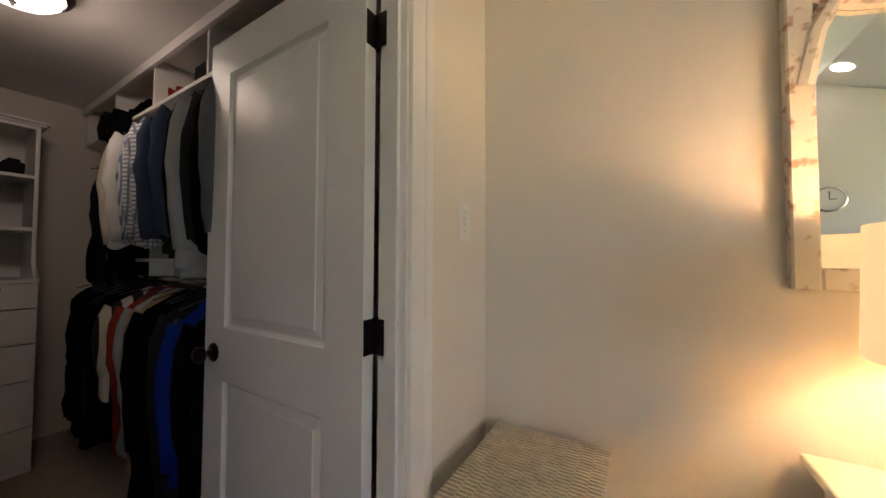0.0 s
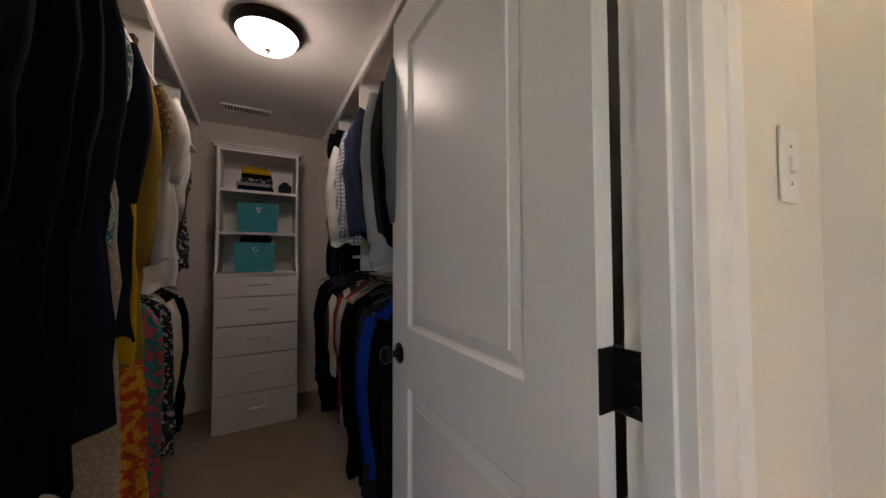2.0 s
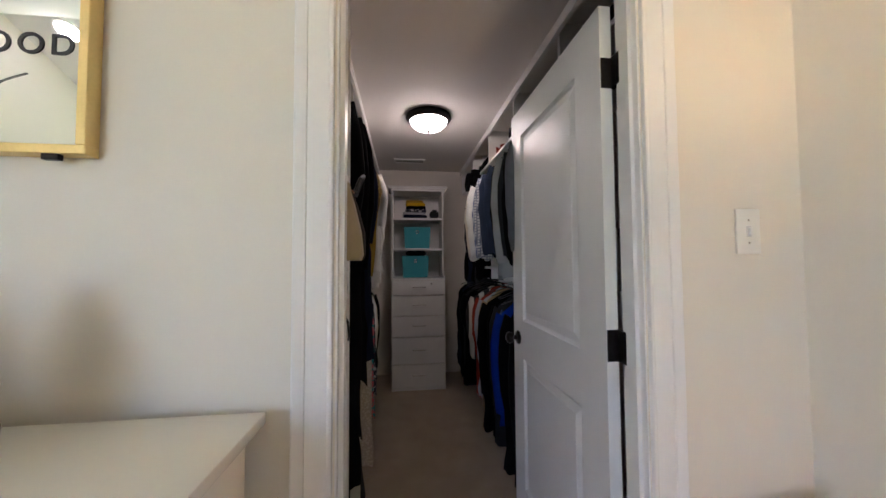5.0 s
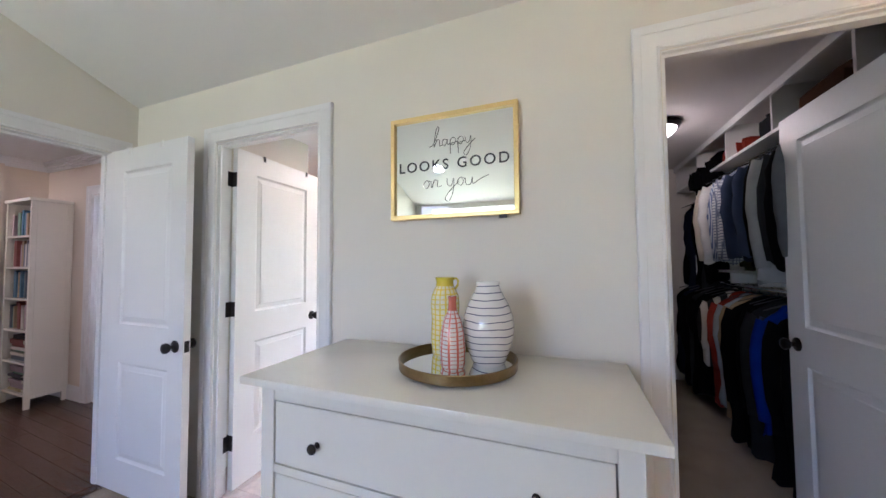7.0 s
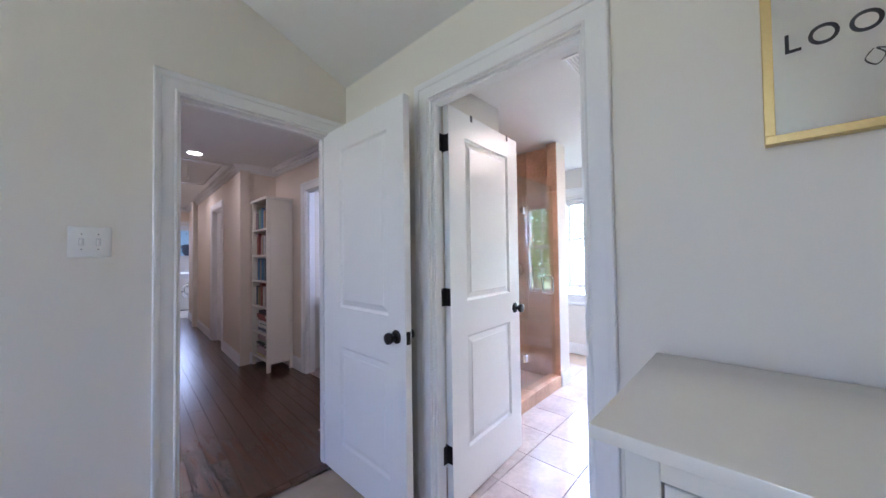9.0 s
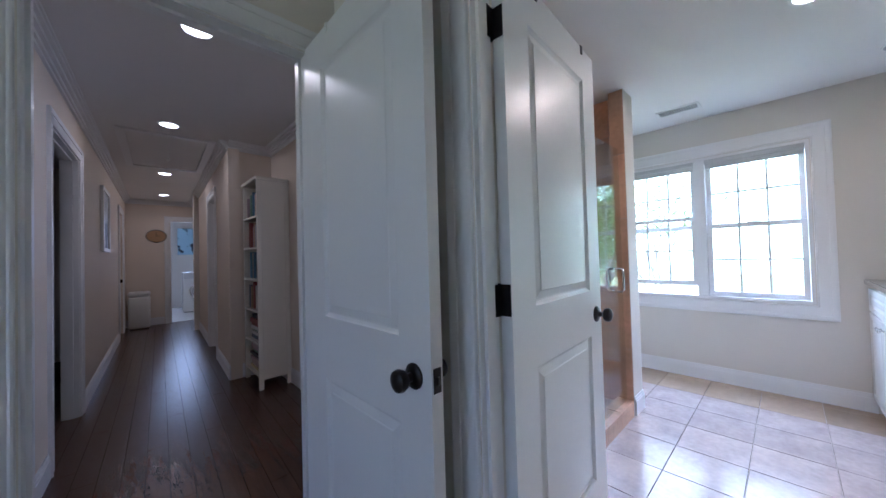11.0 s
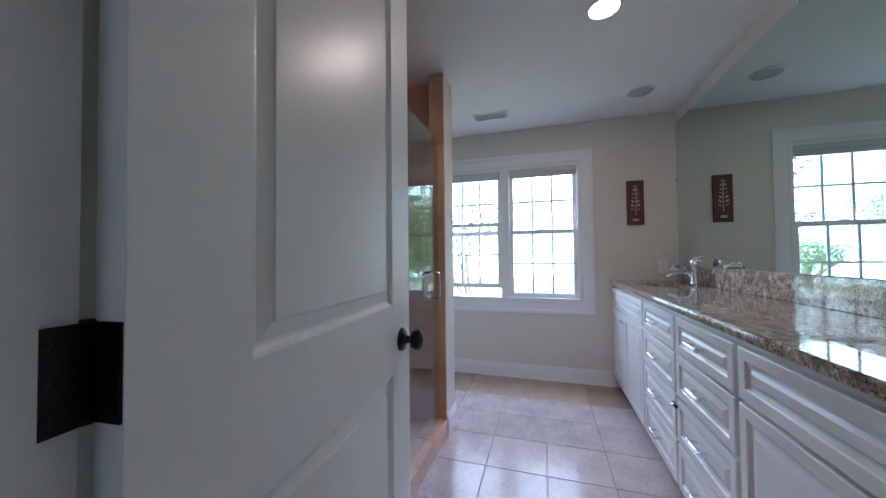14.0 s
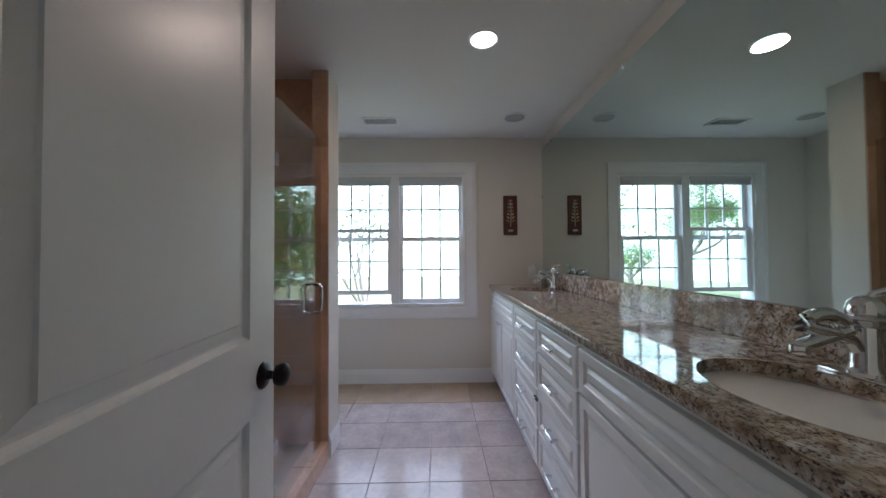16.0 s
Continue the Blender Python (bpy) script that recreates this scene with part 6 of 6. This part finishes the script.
structure("threshold_bath", boxes((WX2 + 0.055, WX + 0.012, BAT[0] + 0.006, BAT[1] - 0.006, -0.02, 0.012), bevel=0.005), mat("cream_marble", (0.68, 0.60, 0.50), 0.2, var=0.1), "cream marble threshold of the bathroom", "threshold")



# ---------------------------------------------------------------- hall
def frame_m(axis, c, m=None):
    """Takes (along, out, up) to a wall: axis 'x+' faces +x at x=c, and so on."""
    t = {"x+": ((0, 1, 0, c), (1, 0, 0, 0), (0, 0, 1, 0), (0, 0, 0, 1)), "x-": ((0, -1, 0, c), (1, 0, 0, 0), (0, 0, 1, 0), (0, 0, 0, 1)), "y+": ((1, 0, 0, 0), (0, 1, 0, c), (0, 0, 1, 0), (0, 0, 0, 1))}[axis]
    return (m or Matrix()) @ Matrix(t)


casing("trim_guest_bath", GB[0], GB[1], GB[2], frame_m("x+", AX), "white moulded casing of the guest bathroom doorway")
jamb("jamb_guest_bath", GB[0], GB[1], GB[2], 0.1, frame_m("x+", AX), "white painted guest bathroom door lining")
casing("trim_side_door", SD[0], SD[1], SD[2], frame_m("x+", CW, CORR), "white moulded casing of the corridor's side door")
jamb("jamb_side_door", SD[0], SD[1], SD[2], 0.1, frame_m("x+", CW, CORR), "white painted side door lining")
casing("trim_left_door", LD[0], LD[1], LD[2], frame_m("x-", CE, CORR), "white moulded casing of a dark doorway")
jamb("jamb_left_door", LD[0], LD[1], LD[2], 0.1, frame_m("x-", CE, CORR), "white painted dark doorway lining")
casing("trim_far_left_door", -4.0, -3.3, 2.03, frame_m("x-", CE, CORR), "white moulded casing far down the corridor")
casing("trim_end_door", ED[0], ED[1], ED[2], frame_m("y+", -4.6, CORR), "white moulded casing of the end doorway")
jamb("jamb_end_door", ED[0], ED[1], ED[2], 0.1, frame_m("y+", -4.6, CORR), "white painted end door lining")
panel_door("door_side", 0.68, 2.02, CORR @ pose(CW - 0.07, SD[0] + 0.012, 0.01, 0, 0, 97), "white two-panel side door standing ajar", 1, hinges=False)
panel_door("door_far_left", 0.68, 2.02, CORR @ pose(CE + 0.04, -3.99, 0.01, 0, 0, 90), "white two-panel closed door down the corridor", 1, hinges=False)
panel_door("door_dark_room", 0.84, 2.02, CORR @ pose(CE + 0.13, 0.93, 0.01, 0, 0, 8), "white two-panel door open into a dark room", 1, hinges=False)
panel_door("door_laundry", 0.53, 2.02, CORR @ pose(ED[0] + 0.02, -4.72, 0.01, 0, 0, -86), "white two-panel laundry door standing open", 1, hinges=False)


def crown(name, runs, m=None):
    bm = bmesh.new()
    for x0, y0, x1, y1, s in runs:
        d = Vector((x1 - x0, y1 - y0, 0))
        mm = Matrix.Translation((x0, y0, 0)) @ Matrix.Rotation(math.atan2(d.y, d.x), 4, "Z")
        for t, z0, z1 in ((0.016, 0.085, 0.07), (0.030, 0.07, 0.05), (0.050, 0.05, 0.03), (0.068, 0.03, 0.012), (0.078, 0.012, 0.0)):
            bx(bm, 0, d.length, 0 if s > 0 else -t, t if s > 0 else 0, HCEIL - z0, HCEIL - z1, m=mm)
    return structure(name, bm, M_TRIM, "white stepped crown moulding under the hall ceiling", "crown moulding", m)


crown("crown_hall", [(AX, -5.81, AX, HY2, -1), (AX, -5.81, CW, -5.81, 1)])
crown("crown_corridor", [(CW, -4.6, CW, 0.0, -1), (CE, -4.6, CE, 2.5, 1), (CW, -4.6, CE, -4.6, 1)], CORR)
ht = thing("attic_hatch", "white ceiling attic hatch with a moulded frame and pull cord", "attic hatch", CORR @ pose(0.04, -0.85, HCEIL), kind="structure")
part("hatch_panel", boxes((-0.30, 0.30, -0.68, 0.68, -0.008, 0)), M_CEIL, ht)
part("hatch_frame", boxes((-0.37, -0.305, -0.75, 0.75, -0.018, 0), (0.305, 0.37, -0.75, 0.75, -0.018, 0), (-0.305, 0.305, 0.685, 0.75, -0.018, 0), (-0.305, 0.305, -0.75, -0.685, -0.018, 0)), M_TRIM, ht)
part("cord", tube(bmesh.new(), [(0, 0.45, -0.008), (0, 0.45, -0.17)], 0.002, 6), M_PLASTIC, ht)
part("cord_handle", bx(bmesh.new(), -0.008, 0.008, -0.028, 0.028, -0.008, 0.008, bevel=0.004, m=pose(0, 0.46, -0.18, 25, 0, 0)), M_PLASTIC, ht)


def bookcase():
    x0, x1, y0, y1, h = AX + 0.012, -0.540, -5.765, -5.268, 1.975
    b = thing("bookcase", "tall narrow white bookcase full of books", "bookcase")
    for ya, yb in ((y0, y0 + 0.02), (y1 - 0.02, y1)):
        part("side_panel", boxes((x0 + 0.03, x1 - 0.035, ya + 0.003, yb - 0.003, 0.12, h - 0.03)), M_WHITE, b)
        part("side_rail", boxes((x0 + 0.035, x1 - 0.04, ya, yb, 0.86, 0.92)), M_WHITE, b)
        for xa, xb in ((x0, x0 + 0.035), (x1 - 0.04, x1)):
            part("post", boxes((xa, xb, ya - 0.002, yb + 0.002, 0, h - 0.03), bevel=0.002), M_WHITE, b)
        part("bottom_rail", boxes((x0 + 0.035, x1 - 0.04, ya, yb, 0.09, 0.13)), M_WHITE, b)
    part("back_panel", boxes((x0 - 0.006, x0, y0, y1, 0.12, h - 0.03)), M_WHITE, b)
    part("top", boxes((x0 - 0.004, x1 + 0.014, y0 - 0.014, y1 + 0.014, h - 0.03, h), bevel=0.004), M_WHITE, b)
    sh_ = (0.13, 0.42, 0.72, 1.02, 1.32, 1.62)
    for z in sh_:
        part("shelf", boxes((x0, x1 - 0.006, y0 + 0.021, y1 - 0.021, z - 0.02, z), bevel=0.001), M_WHITE, b)
    cols = ((0.45, 0.38, 0.20), (0.12, 0.14, 0.18), (0.25, 0.08, 0.07), (0.60, 0.58, 0.52), (0.10, 0.20, 0.30), (0.36, 0.27, 0.17), (0.05, 0.05, 0.06), (0.42, 0.32, 0.33), (0.20, 0.30, 0.22))
    mats = [mat("book_cloth", c, 0.7, var=0.1, scale=20) for c in cols]
    page = mat("paper", (0.62, 0.58, 0.48), 0.9, var=0.05)
    rnd = random.Random(8)
    for z in sh_:
        flat = z < 0.7
        y, zz = y0 + 0.03, z
        while (zz < z + 0.2) if flat else (y < y1 - 0.06):
            t = rnd.uniform(0.018, 0.045)
            hh = rnd.uniform(0.20, 0.26)
            dd = rnd.uniform(0.16, 0.22)
            bk = thing("book", "hardback book lying in a pile" if flat else "hardback book standing upright on the shelf", "book", group="books on the hall shelves")
            k = rnd.choice(mats)
            xf = x1 - 0.03 - rnd.uniform(0, 0.03)
            if flat:
                ya = y0 + 0.05 + rnd.uniform(0, 0.06)
                part("cover", boxes((xf - dd, xf, ya, ya + 0.26, zz, zz + 0.003), (xf - dd, xf, ya, ya + 0.26, zz + t - 0.003, zz + t), (xf - 0.003, xf, ya, ya + 0.26, zz + 0.003, zz + t - 0.003)), k, bk)
                part("pages", boxes((xf - dd + 0.004, xf - 0.0035, ya + 0.004, ya + 0.256, zz + 0.0032, zz + t - 0.0032)), page, bk)
                zz += t
            else:
                part("cover", boxes((xf - dd, xf, y, y + 0.003, z, z + hh), (xf - dd, xf, y + t - 0.003, y + t, z, z + hh), (xf - 0.003, xf, y + 0.003, y + t - 0.003, z, z + hh)), k, bk)
                part("pages", boxes((xf - dd + 0.004, xf - 0.0035, y + 0.0032, y + t - 0.0032, z + 0.002, z + hh - 0.004)), page, bk)
                y += t + 0.001


bookcase()
pc = thing("framed_picture", "white-framed print of a grey seabird", "picture", CORR @ pose(CE - 0.001, -1.5, 1.70, 0, 0, 90) @ Matrix.Diagonal((1.3, 1, 1.25, 1)))
for r in ((-0.24, 0.24, 0.255, 0.29), (-0.24, 0.24, -0.29, -0.255), (-0.24, -0.205, -0.255, 0.255), (0.205, 0.24, -0.255, 0.255)):
    part("frame_bar", boxes((r[0], r[1], 0.0, 0.03, r[2], r[3]), bevel=0.003), M_PLASTIC, pc)
part("print", boxes((-0.205, 0.205, 0.0, 0.012, -0.255, 0.255)), patterned("seascape_print", (0.46, 0.50, 0.52), (0.12, 0.15, 0.18), "blotch", 6, "Z", 0.5, 0.56, 0.05), pc)
oc = thing("wall_clock", "oval wooden wall clock with a tan dial", "clock", CORR @ pose(0.16, -4.6, 1.72, 0, 0, 0))
part("case", lathe(bmesh.new(), [(0.165, 0), (0.165, 0.02), (0.145, 0.03), (0.135, 0.018)], 36, Matrix.Diagonal((1, 1, 0.78, 1)) @ pose(0, 0, 0, -90, 0, 0)), M_STEEL, oc)
part("dial", lathe(bmesh.new(), [(0.136, 0.016), (0.136, 0.02)], 36, Matrix.Diagonal((1, 1, 0.78, 1)) @ pose(0, 0, 0, -90, 0, 0)), mat("tan_dial", (0.42, 0.25, 0.12), 0.6, var=0.15), oc)
part("pointer", boxes((-0.003, 0.003, 0.021, 0.024, 0, 0.07), (-0.06, 0, 0.021, 0.024, -0.003, 0.003)), M_BLACK, oc)
wb = thing("waste_bin", "tall white plastic waste bin with a rounded lid", "waste bin", CORR @ pose(0.40, -4.35, 0))
part("body", bx(bmesh.new(), -0.15, 0.15, -0.13, 0.13, 0.02, 0.58, bevel=0.03, seg=3), M_PLASTIC, wb)
part("lid", bx(bmesh.new(), -0.155, 0.155, -0.135, 0.135, 0.585, 0.68, bevel=0.04, seg=3), M_PLASTIC, wb)
part("foot", boxes((-0.13, 0.13, -0.12, 0.12, 0, 0.02)), M_BLACK, wb)

# guest bathroom and laundry, seen through their doors
gv = thing("guest_vanity", "slate blue guest vanity with a white sink top", "vanity")
part("body", boxes((-1.75, -1.22, -4.98, -4.3, 0.12, 0.84), bevel=0.002), mat("slate_blue_paint", (0.10, 0.13, 0.16), 0.4, var=0.04), gv)
part("leg", boxes((-1.75, -1.70, -4.35, -4.30, 0, 0.12)), M_BLACK, gv)
part("leg", boxes((-1.27, -1.22, -4.35, -4.30, 0, 0.12)), M_BLACK, gv)
part("sink_top", boxes((-1.78, -1.19, -4.985, -4.27, 0.84, 0.885), bevel=0.006), M_PORCELAIN, gv)
part("faucet", tube(bmesh.new(), [(-1.5, -4.75, 0.885), (-1.5, -4.75, 1.04), (-1.47, -4.72, 1.09), (-1.43, -4.68, 1.09), (-1.41, -4.66, 1.04)], 0.011), M_CHROME, gv)
wa = thing("washing_machine", "white front-loading washing machine", "washing machine", CORR @ pose(-0.62, -6.3, 0, 0, 0, 0))
part("body", bx(bmesh.new(), -0.32, 0.32, -0.3, 0.3, 0.02, 0.95, bevel=0.015, seg=2), M_PLASTIC, wa)
part("drum_door", lathe(bmesh.new(), [(0.2, 0), (0.2, 0.03), (0.16, 0.045), (0.13, 0.02)], 32, pose(0, 0.3, 0.5, -90, 0, 0)), M_STEEL, wa)
part("control_panel", boxes((-0.3, 0.3, 0.3, 0.306, 0.8, 0.93)), M_SHADE, wa)
part("foot", boxes((-0.3, 0.3, -0.28, 0.28, 0, 0.02)), M_BLACK, wa)
pb = thing("bird_picture", "unframed print of a dark bird on pale blue", "picture", CORR @ pose(-0.55, -7.28, 1.75))
part("canvas", boxes((-0.3, 0.3, 0, 0.02, -0.35, 0.35)), patterned("bird_print", (0.40, 0.60, 0.72), (0.03, 0.04, 0.06), "blotch", 3.4, "Z", 0.6, 0.58, 0.02), pb)
structure("floor_laundry", boxes((-1.9, 1.1, -13.0, -10.46, -0.012, 0.004)), M_PORCELAIN, "pale laundry floor", "floor")
structure("floor_guest_bath", boxes((-2.7, AX - 0.03, -5.0, HY2, -0.012, 0.004)), M_TILE, "pale guest bathroom floor", "floor")

# ---------------------------------------------------------------- outside
structure("ground", boxes((-400, 400, -400, 400, -3.3, -3.2)), mat("lawn_ground", (0.26, 0.29, 0.15), 0.95, var=0.3, scale=0.4, fine=9, bump=0.1), "green lawn stretching away below the window", "ground")
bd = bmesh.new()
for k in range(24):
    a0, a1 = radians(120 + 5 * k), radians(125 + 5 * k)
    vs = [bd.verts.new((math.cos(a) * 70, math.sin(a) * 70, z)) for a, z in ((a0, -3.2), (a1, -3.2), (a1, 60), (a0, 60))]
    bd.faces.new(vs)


def glowing_distance():
    """Glowing overcast sky above out-of-focus woods, pale haze painted into the emission colours."""
    m = mat("glowing_woods_and_sky_painted_haze", (0.8, 0.85, 0.8), 1.0, var=0.03, scale=0.05, fine=0.3, bump=0, emit=((0.86, 0.95, 1.0), 1.0))
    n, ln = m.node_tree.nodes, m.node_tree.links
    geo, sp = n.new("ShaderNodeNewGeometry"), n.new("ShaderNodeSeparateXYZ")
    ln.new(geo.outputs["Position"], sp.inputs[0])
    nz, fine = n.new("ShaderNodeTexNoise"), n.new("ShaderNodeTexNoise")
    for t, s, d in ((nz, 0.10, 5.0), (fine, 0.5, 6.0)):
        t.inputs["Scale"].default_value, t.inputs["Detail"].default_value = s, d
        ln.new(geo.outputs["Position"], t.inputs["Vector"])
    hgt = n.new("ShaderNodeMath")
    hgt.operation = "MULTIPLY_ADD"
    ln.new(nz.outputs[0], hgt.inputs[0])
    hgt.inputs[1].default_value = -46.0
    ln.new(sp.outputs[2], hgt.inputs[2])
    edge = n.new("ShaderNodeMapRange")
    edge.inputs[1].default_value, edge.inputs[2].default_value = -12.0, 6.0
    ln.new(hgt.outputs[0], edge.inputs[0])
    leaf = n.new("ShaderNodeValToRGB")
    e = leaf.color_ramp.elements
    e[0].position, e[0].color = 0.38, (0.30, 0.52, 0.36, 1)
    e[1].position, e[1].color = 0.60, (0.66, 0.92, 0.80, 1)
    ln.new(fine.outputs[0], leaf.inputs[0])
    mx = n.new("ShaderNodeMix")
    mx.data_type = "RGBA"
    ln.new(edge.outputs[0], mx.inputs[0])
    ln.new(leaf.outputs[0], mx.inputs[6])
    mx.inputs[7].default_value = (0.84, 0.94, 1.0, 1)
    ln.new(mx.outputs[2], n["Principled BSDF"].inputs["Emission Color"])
    # woods glow along with the sky, washing out the window and lighting the bathroom
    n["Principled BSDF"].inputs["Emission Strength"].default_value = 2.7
    return m


structure("backdrop", bd, glowing_distance(), "glowing backdrop of sky above far woods with painted pale haze", "sky")
M_BARK = mat("grey_bark", (0.42, 0.39, 0.35), 0.9, var=0.35, scale=5, fine=50, bump=0.1, stretch=(1, 1, 0.3))
M_LEAF = mat("spring_leaves", (0.30, 0.44, 0.17), 0.6, var=0.35, scale=1.5, fine=14, bump=0.0)
M_LEAF2 = mat("yellow_green_leaves", (0.32, 0.42, 0.16), 0.6, var=0.35, scale=1.5, fine=14, bump=0.0)


def tree(x, y, height, spread, seed, leaves, material, label):
    rnd = random.Random(seed)
    t = thing("tree", label, "tree", pose(x, y, -3.2), "garden trees")
    bm = bmesh.new()
    tips = []

    def limb(p, d, length, r, depth):
        pts = [p]
        for k in range(4):
            d = (d + Vector((rnd.uniform(-0.2, 0.2), rnd.uniform(-0.2, 0.2), rnd.uniform(-0.05, 0.15)))).normalized()
            pts.append(pts[-1] + d * length / 4)
        rows = []
        for i, q in enumerate(pts):
            rr = r * (1 - 0.16 * i)
            a = d.cross(Vector((0.3, 0.8, 0.1))).normalized()
            b = d.cross(a)
            rows.append([bm.verts.new(q + rr * (math.cos(2 * math.pi * k / 6) * a + math.sin(2 * math.pi * k / 6) * b)) for k in range(6)])
        for u, w in zip(rows, rows[1:]):
            for k in range(6):
                bm.faces.new((u[k], u[(k + 1) % 6], w[(k + 1) % 6], w[k]))
        if depth == 0:
            tips.extend(pts[2:])
            return
        for k in range(3 if depth > 1 else 4):
            i = rnd.choice((2, 3, 4))
            nd = (d * 0.6 + Vector((rnd.uniform(-1, 1), rnd.uniform(-1, 1), rnd.uniform(0.0, 0.7)))).normalized()
            limb(pts[i], nd, length * rnd.uniform(0.5, 0.72), r * 0.5, depth - 1)
    limb(Vector((0, 0, 0)), Vector((0, 0, 1)), height * 0.5, spread * 0.055, 3)
    part("trunk", bm, M_BARK, t)
    verts, faces = [], []
    for _ in range(leaves):
        c = rnd.choice(tips) + Vector((rnd.gauss(0, 0.3), rnd.gauss(0, 0.3), rnd.gauss(0, 0.25))) * spread * 0.36
        a = Vector((rnd.gauss(0, 1), rnd.gauss(0, 1), rnd.gauss(0, 1))).normalized()
        b = a.orthogonal().normalized()
        s = rnd.uniform(0.06, 0.13)
        n = len(verts)
        verts += [c - a * s, c + b * s * 0.5, c + a * s, c - b * s * 0.5]
        faces.append((n, n + 1, n + 2, n + 3))
    me = bpy.data.meshes.new("crown")
    me.from_pydata(verts, [], faces)
    me.materials.append(material)
    o = new("crown", me)
    o.parent = t
    o["kind"] = "stuff"


tree(-12.5, -4.2, 9.5, 2.2, 4, 300, M_LEAF2, "slender bare-limbed garden tree with a few spring leaves")
tree(-21.5, 4.8, 9.5, 6.5, 7, 9000, M_LEAF2, "leafy yellow-green garden tree beyond the window")
tree(-34.0, -25.0, 12, 8.0, 9, 18000, M_LEAF, "leafy green garden tree beyond the lawn")
tree(-15, -6.6, 9.0, 2.0, 31, 260, M_LEAF2, "slender pale garden tree with a few spring leaves")
tree(-12.5, 2.6, 8, 4.6, 15, 8500, M_LEAF, "leafy green garden tree beside the house")
tree(-36, 8, 7, 8, 19, 5000, M_LEAF, "distant leafy green garden tree")
tree(-37, -22, 7, 8, 23, 5000, M_LEAF, "distant leafy green garden tree")

# hall boards, narrow planks along the corridor
hb = thing("floor_hall", "dark stained oak boards with a worn gloss", "wood floor", CORR, kind="structure")
rnd = random.Random(5)
w = 0.102
meshes = {}
for i in range(-9, 9):
    y = 2.60
    first = True
    while y > -4.7:
        ln_ = round(rnd.choice((0.75, 0.95, 1.2, 1.45)) * (rnd.choice((0.4, 0.7)) if first else 1), 2)
        first = False
        y1 = max(y - ln_, -4.7)
        x = i * w + 0.03
        if y1 < 0.0 and x < CW - w and y < 0.2:
            y = y1
            continue
        key = round(y - y1, 2)
        if key < 0.03:
            break
        if key not in meshes:
            meshes[key] = mesh_of("plank", bx(bmesh.new(), -w / 2 + 0.0007, w / 2 - 0.0007, -key / 2 + 0.0007, key / 2 - 0.0007, -0.012, 0.0, bevel=0.0012), M_OAK)
        o = new("plank", meshes[key])
        o.parent = hb
        o.matrix_basis = pose(x, (y + y1) / 2, 0)
        y = y1
solid("threshold_strip", boxes((HAL[0] + 0.005, HAL[1] - 0.005, HY2 + 0.03, HY2 + 0.066, -0.01, 0.004), bevel=0.002), M_OAK, "dark oak strip where the carpet ends", "threshold", kind="structure")
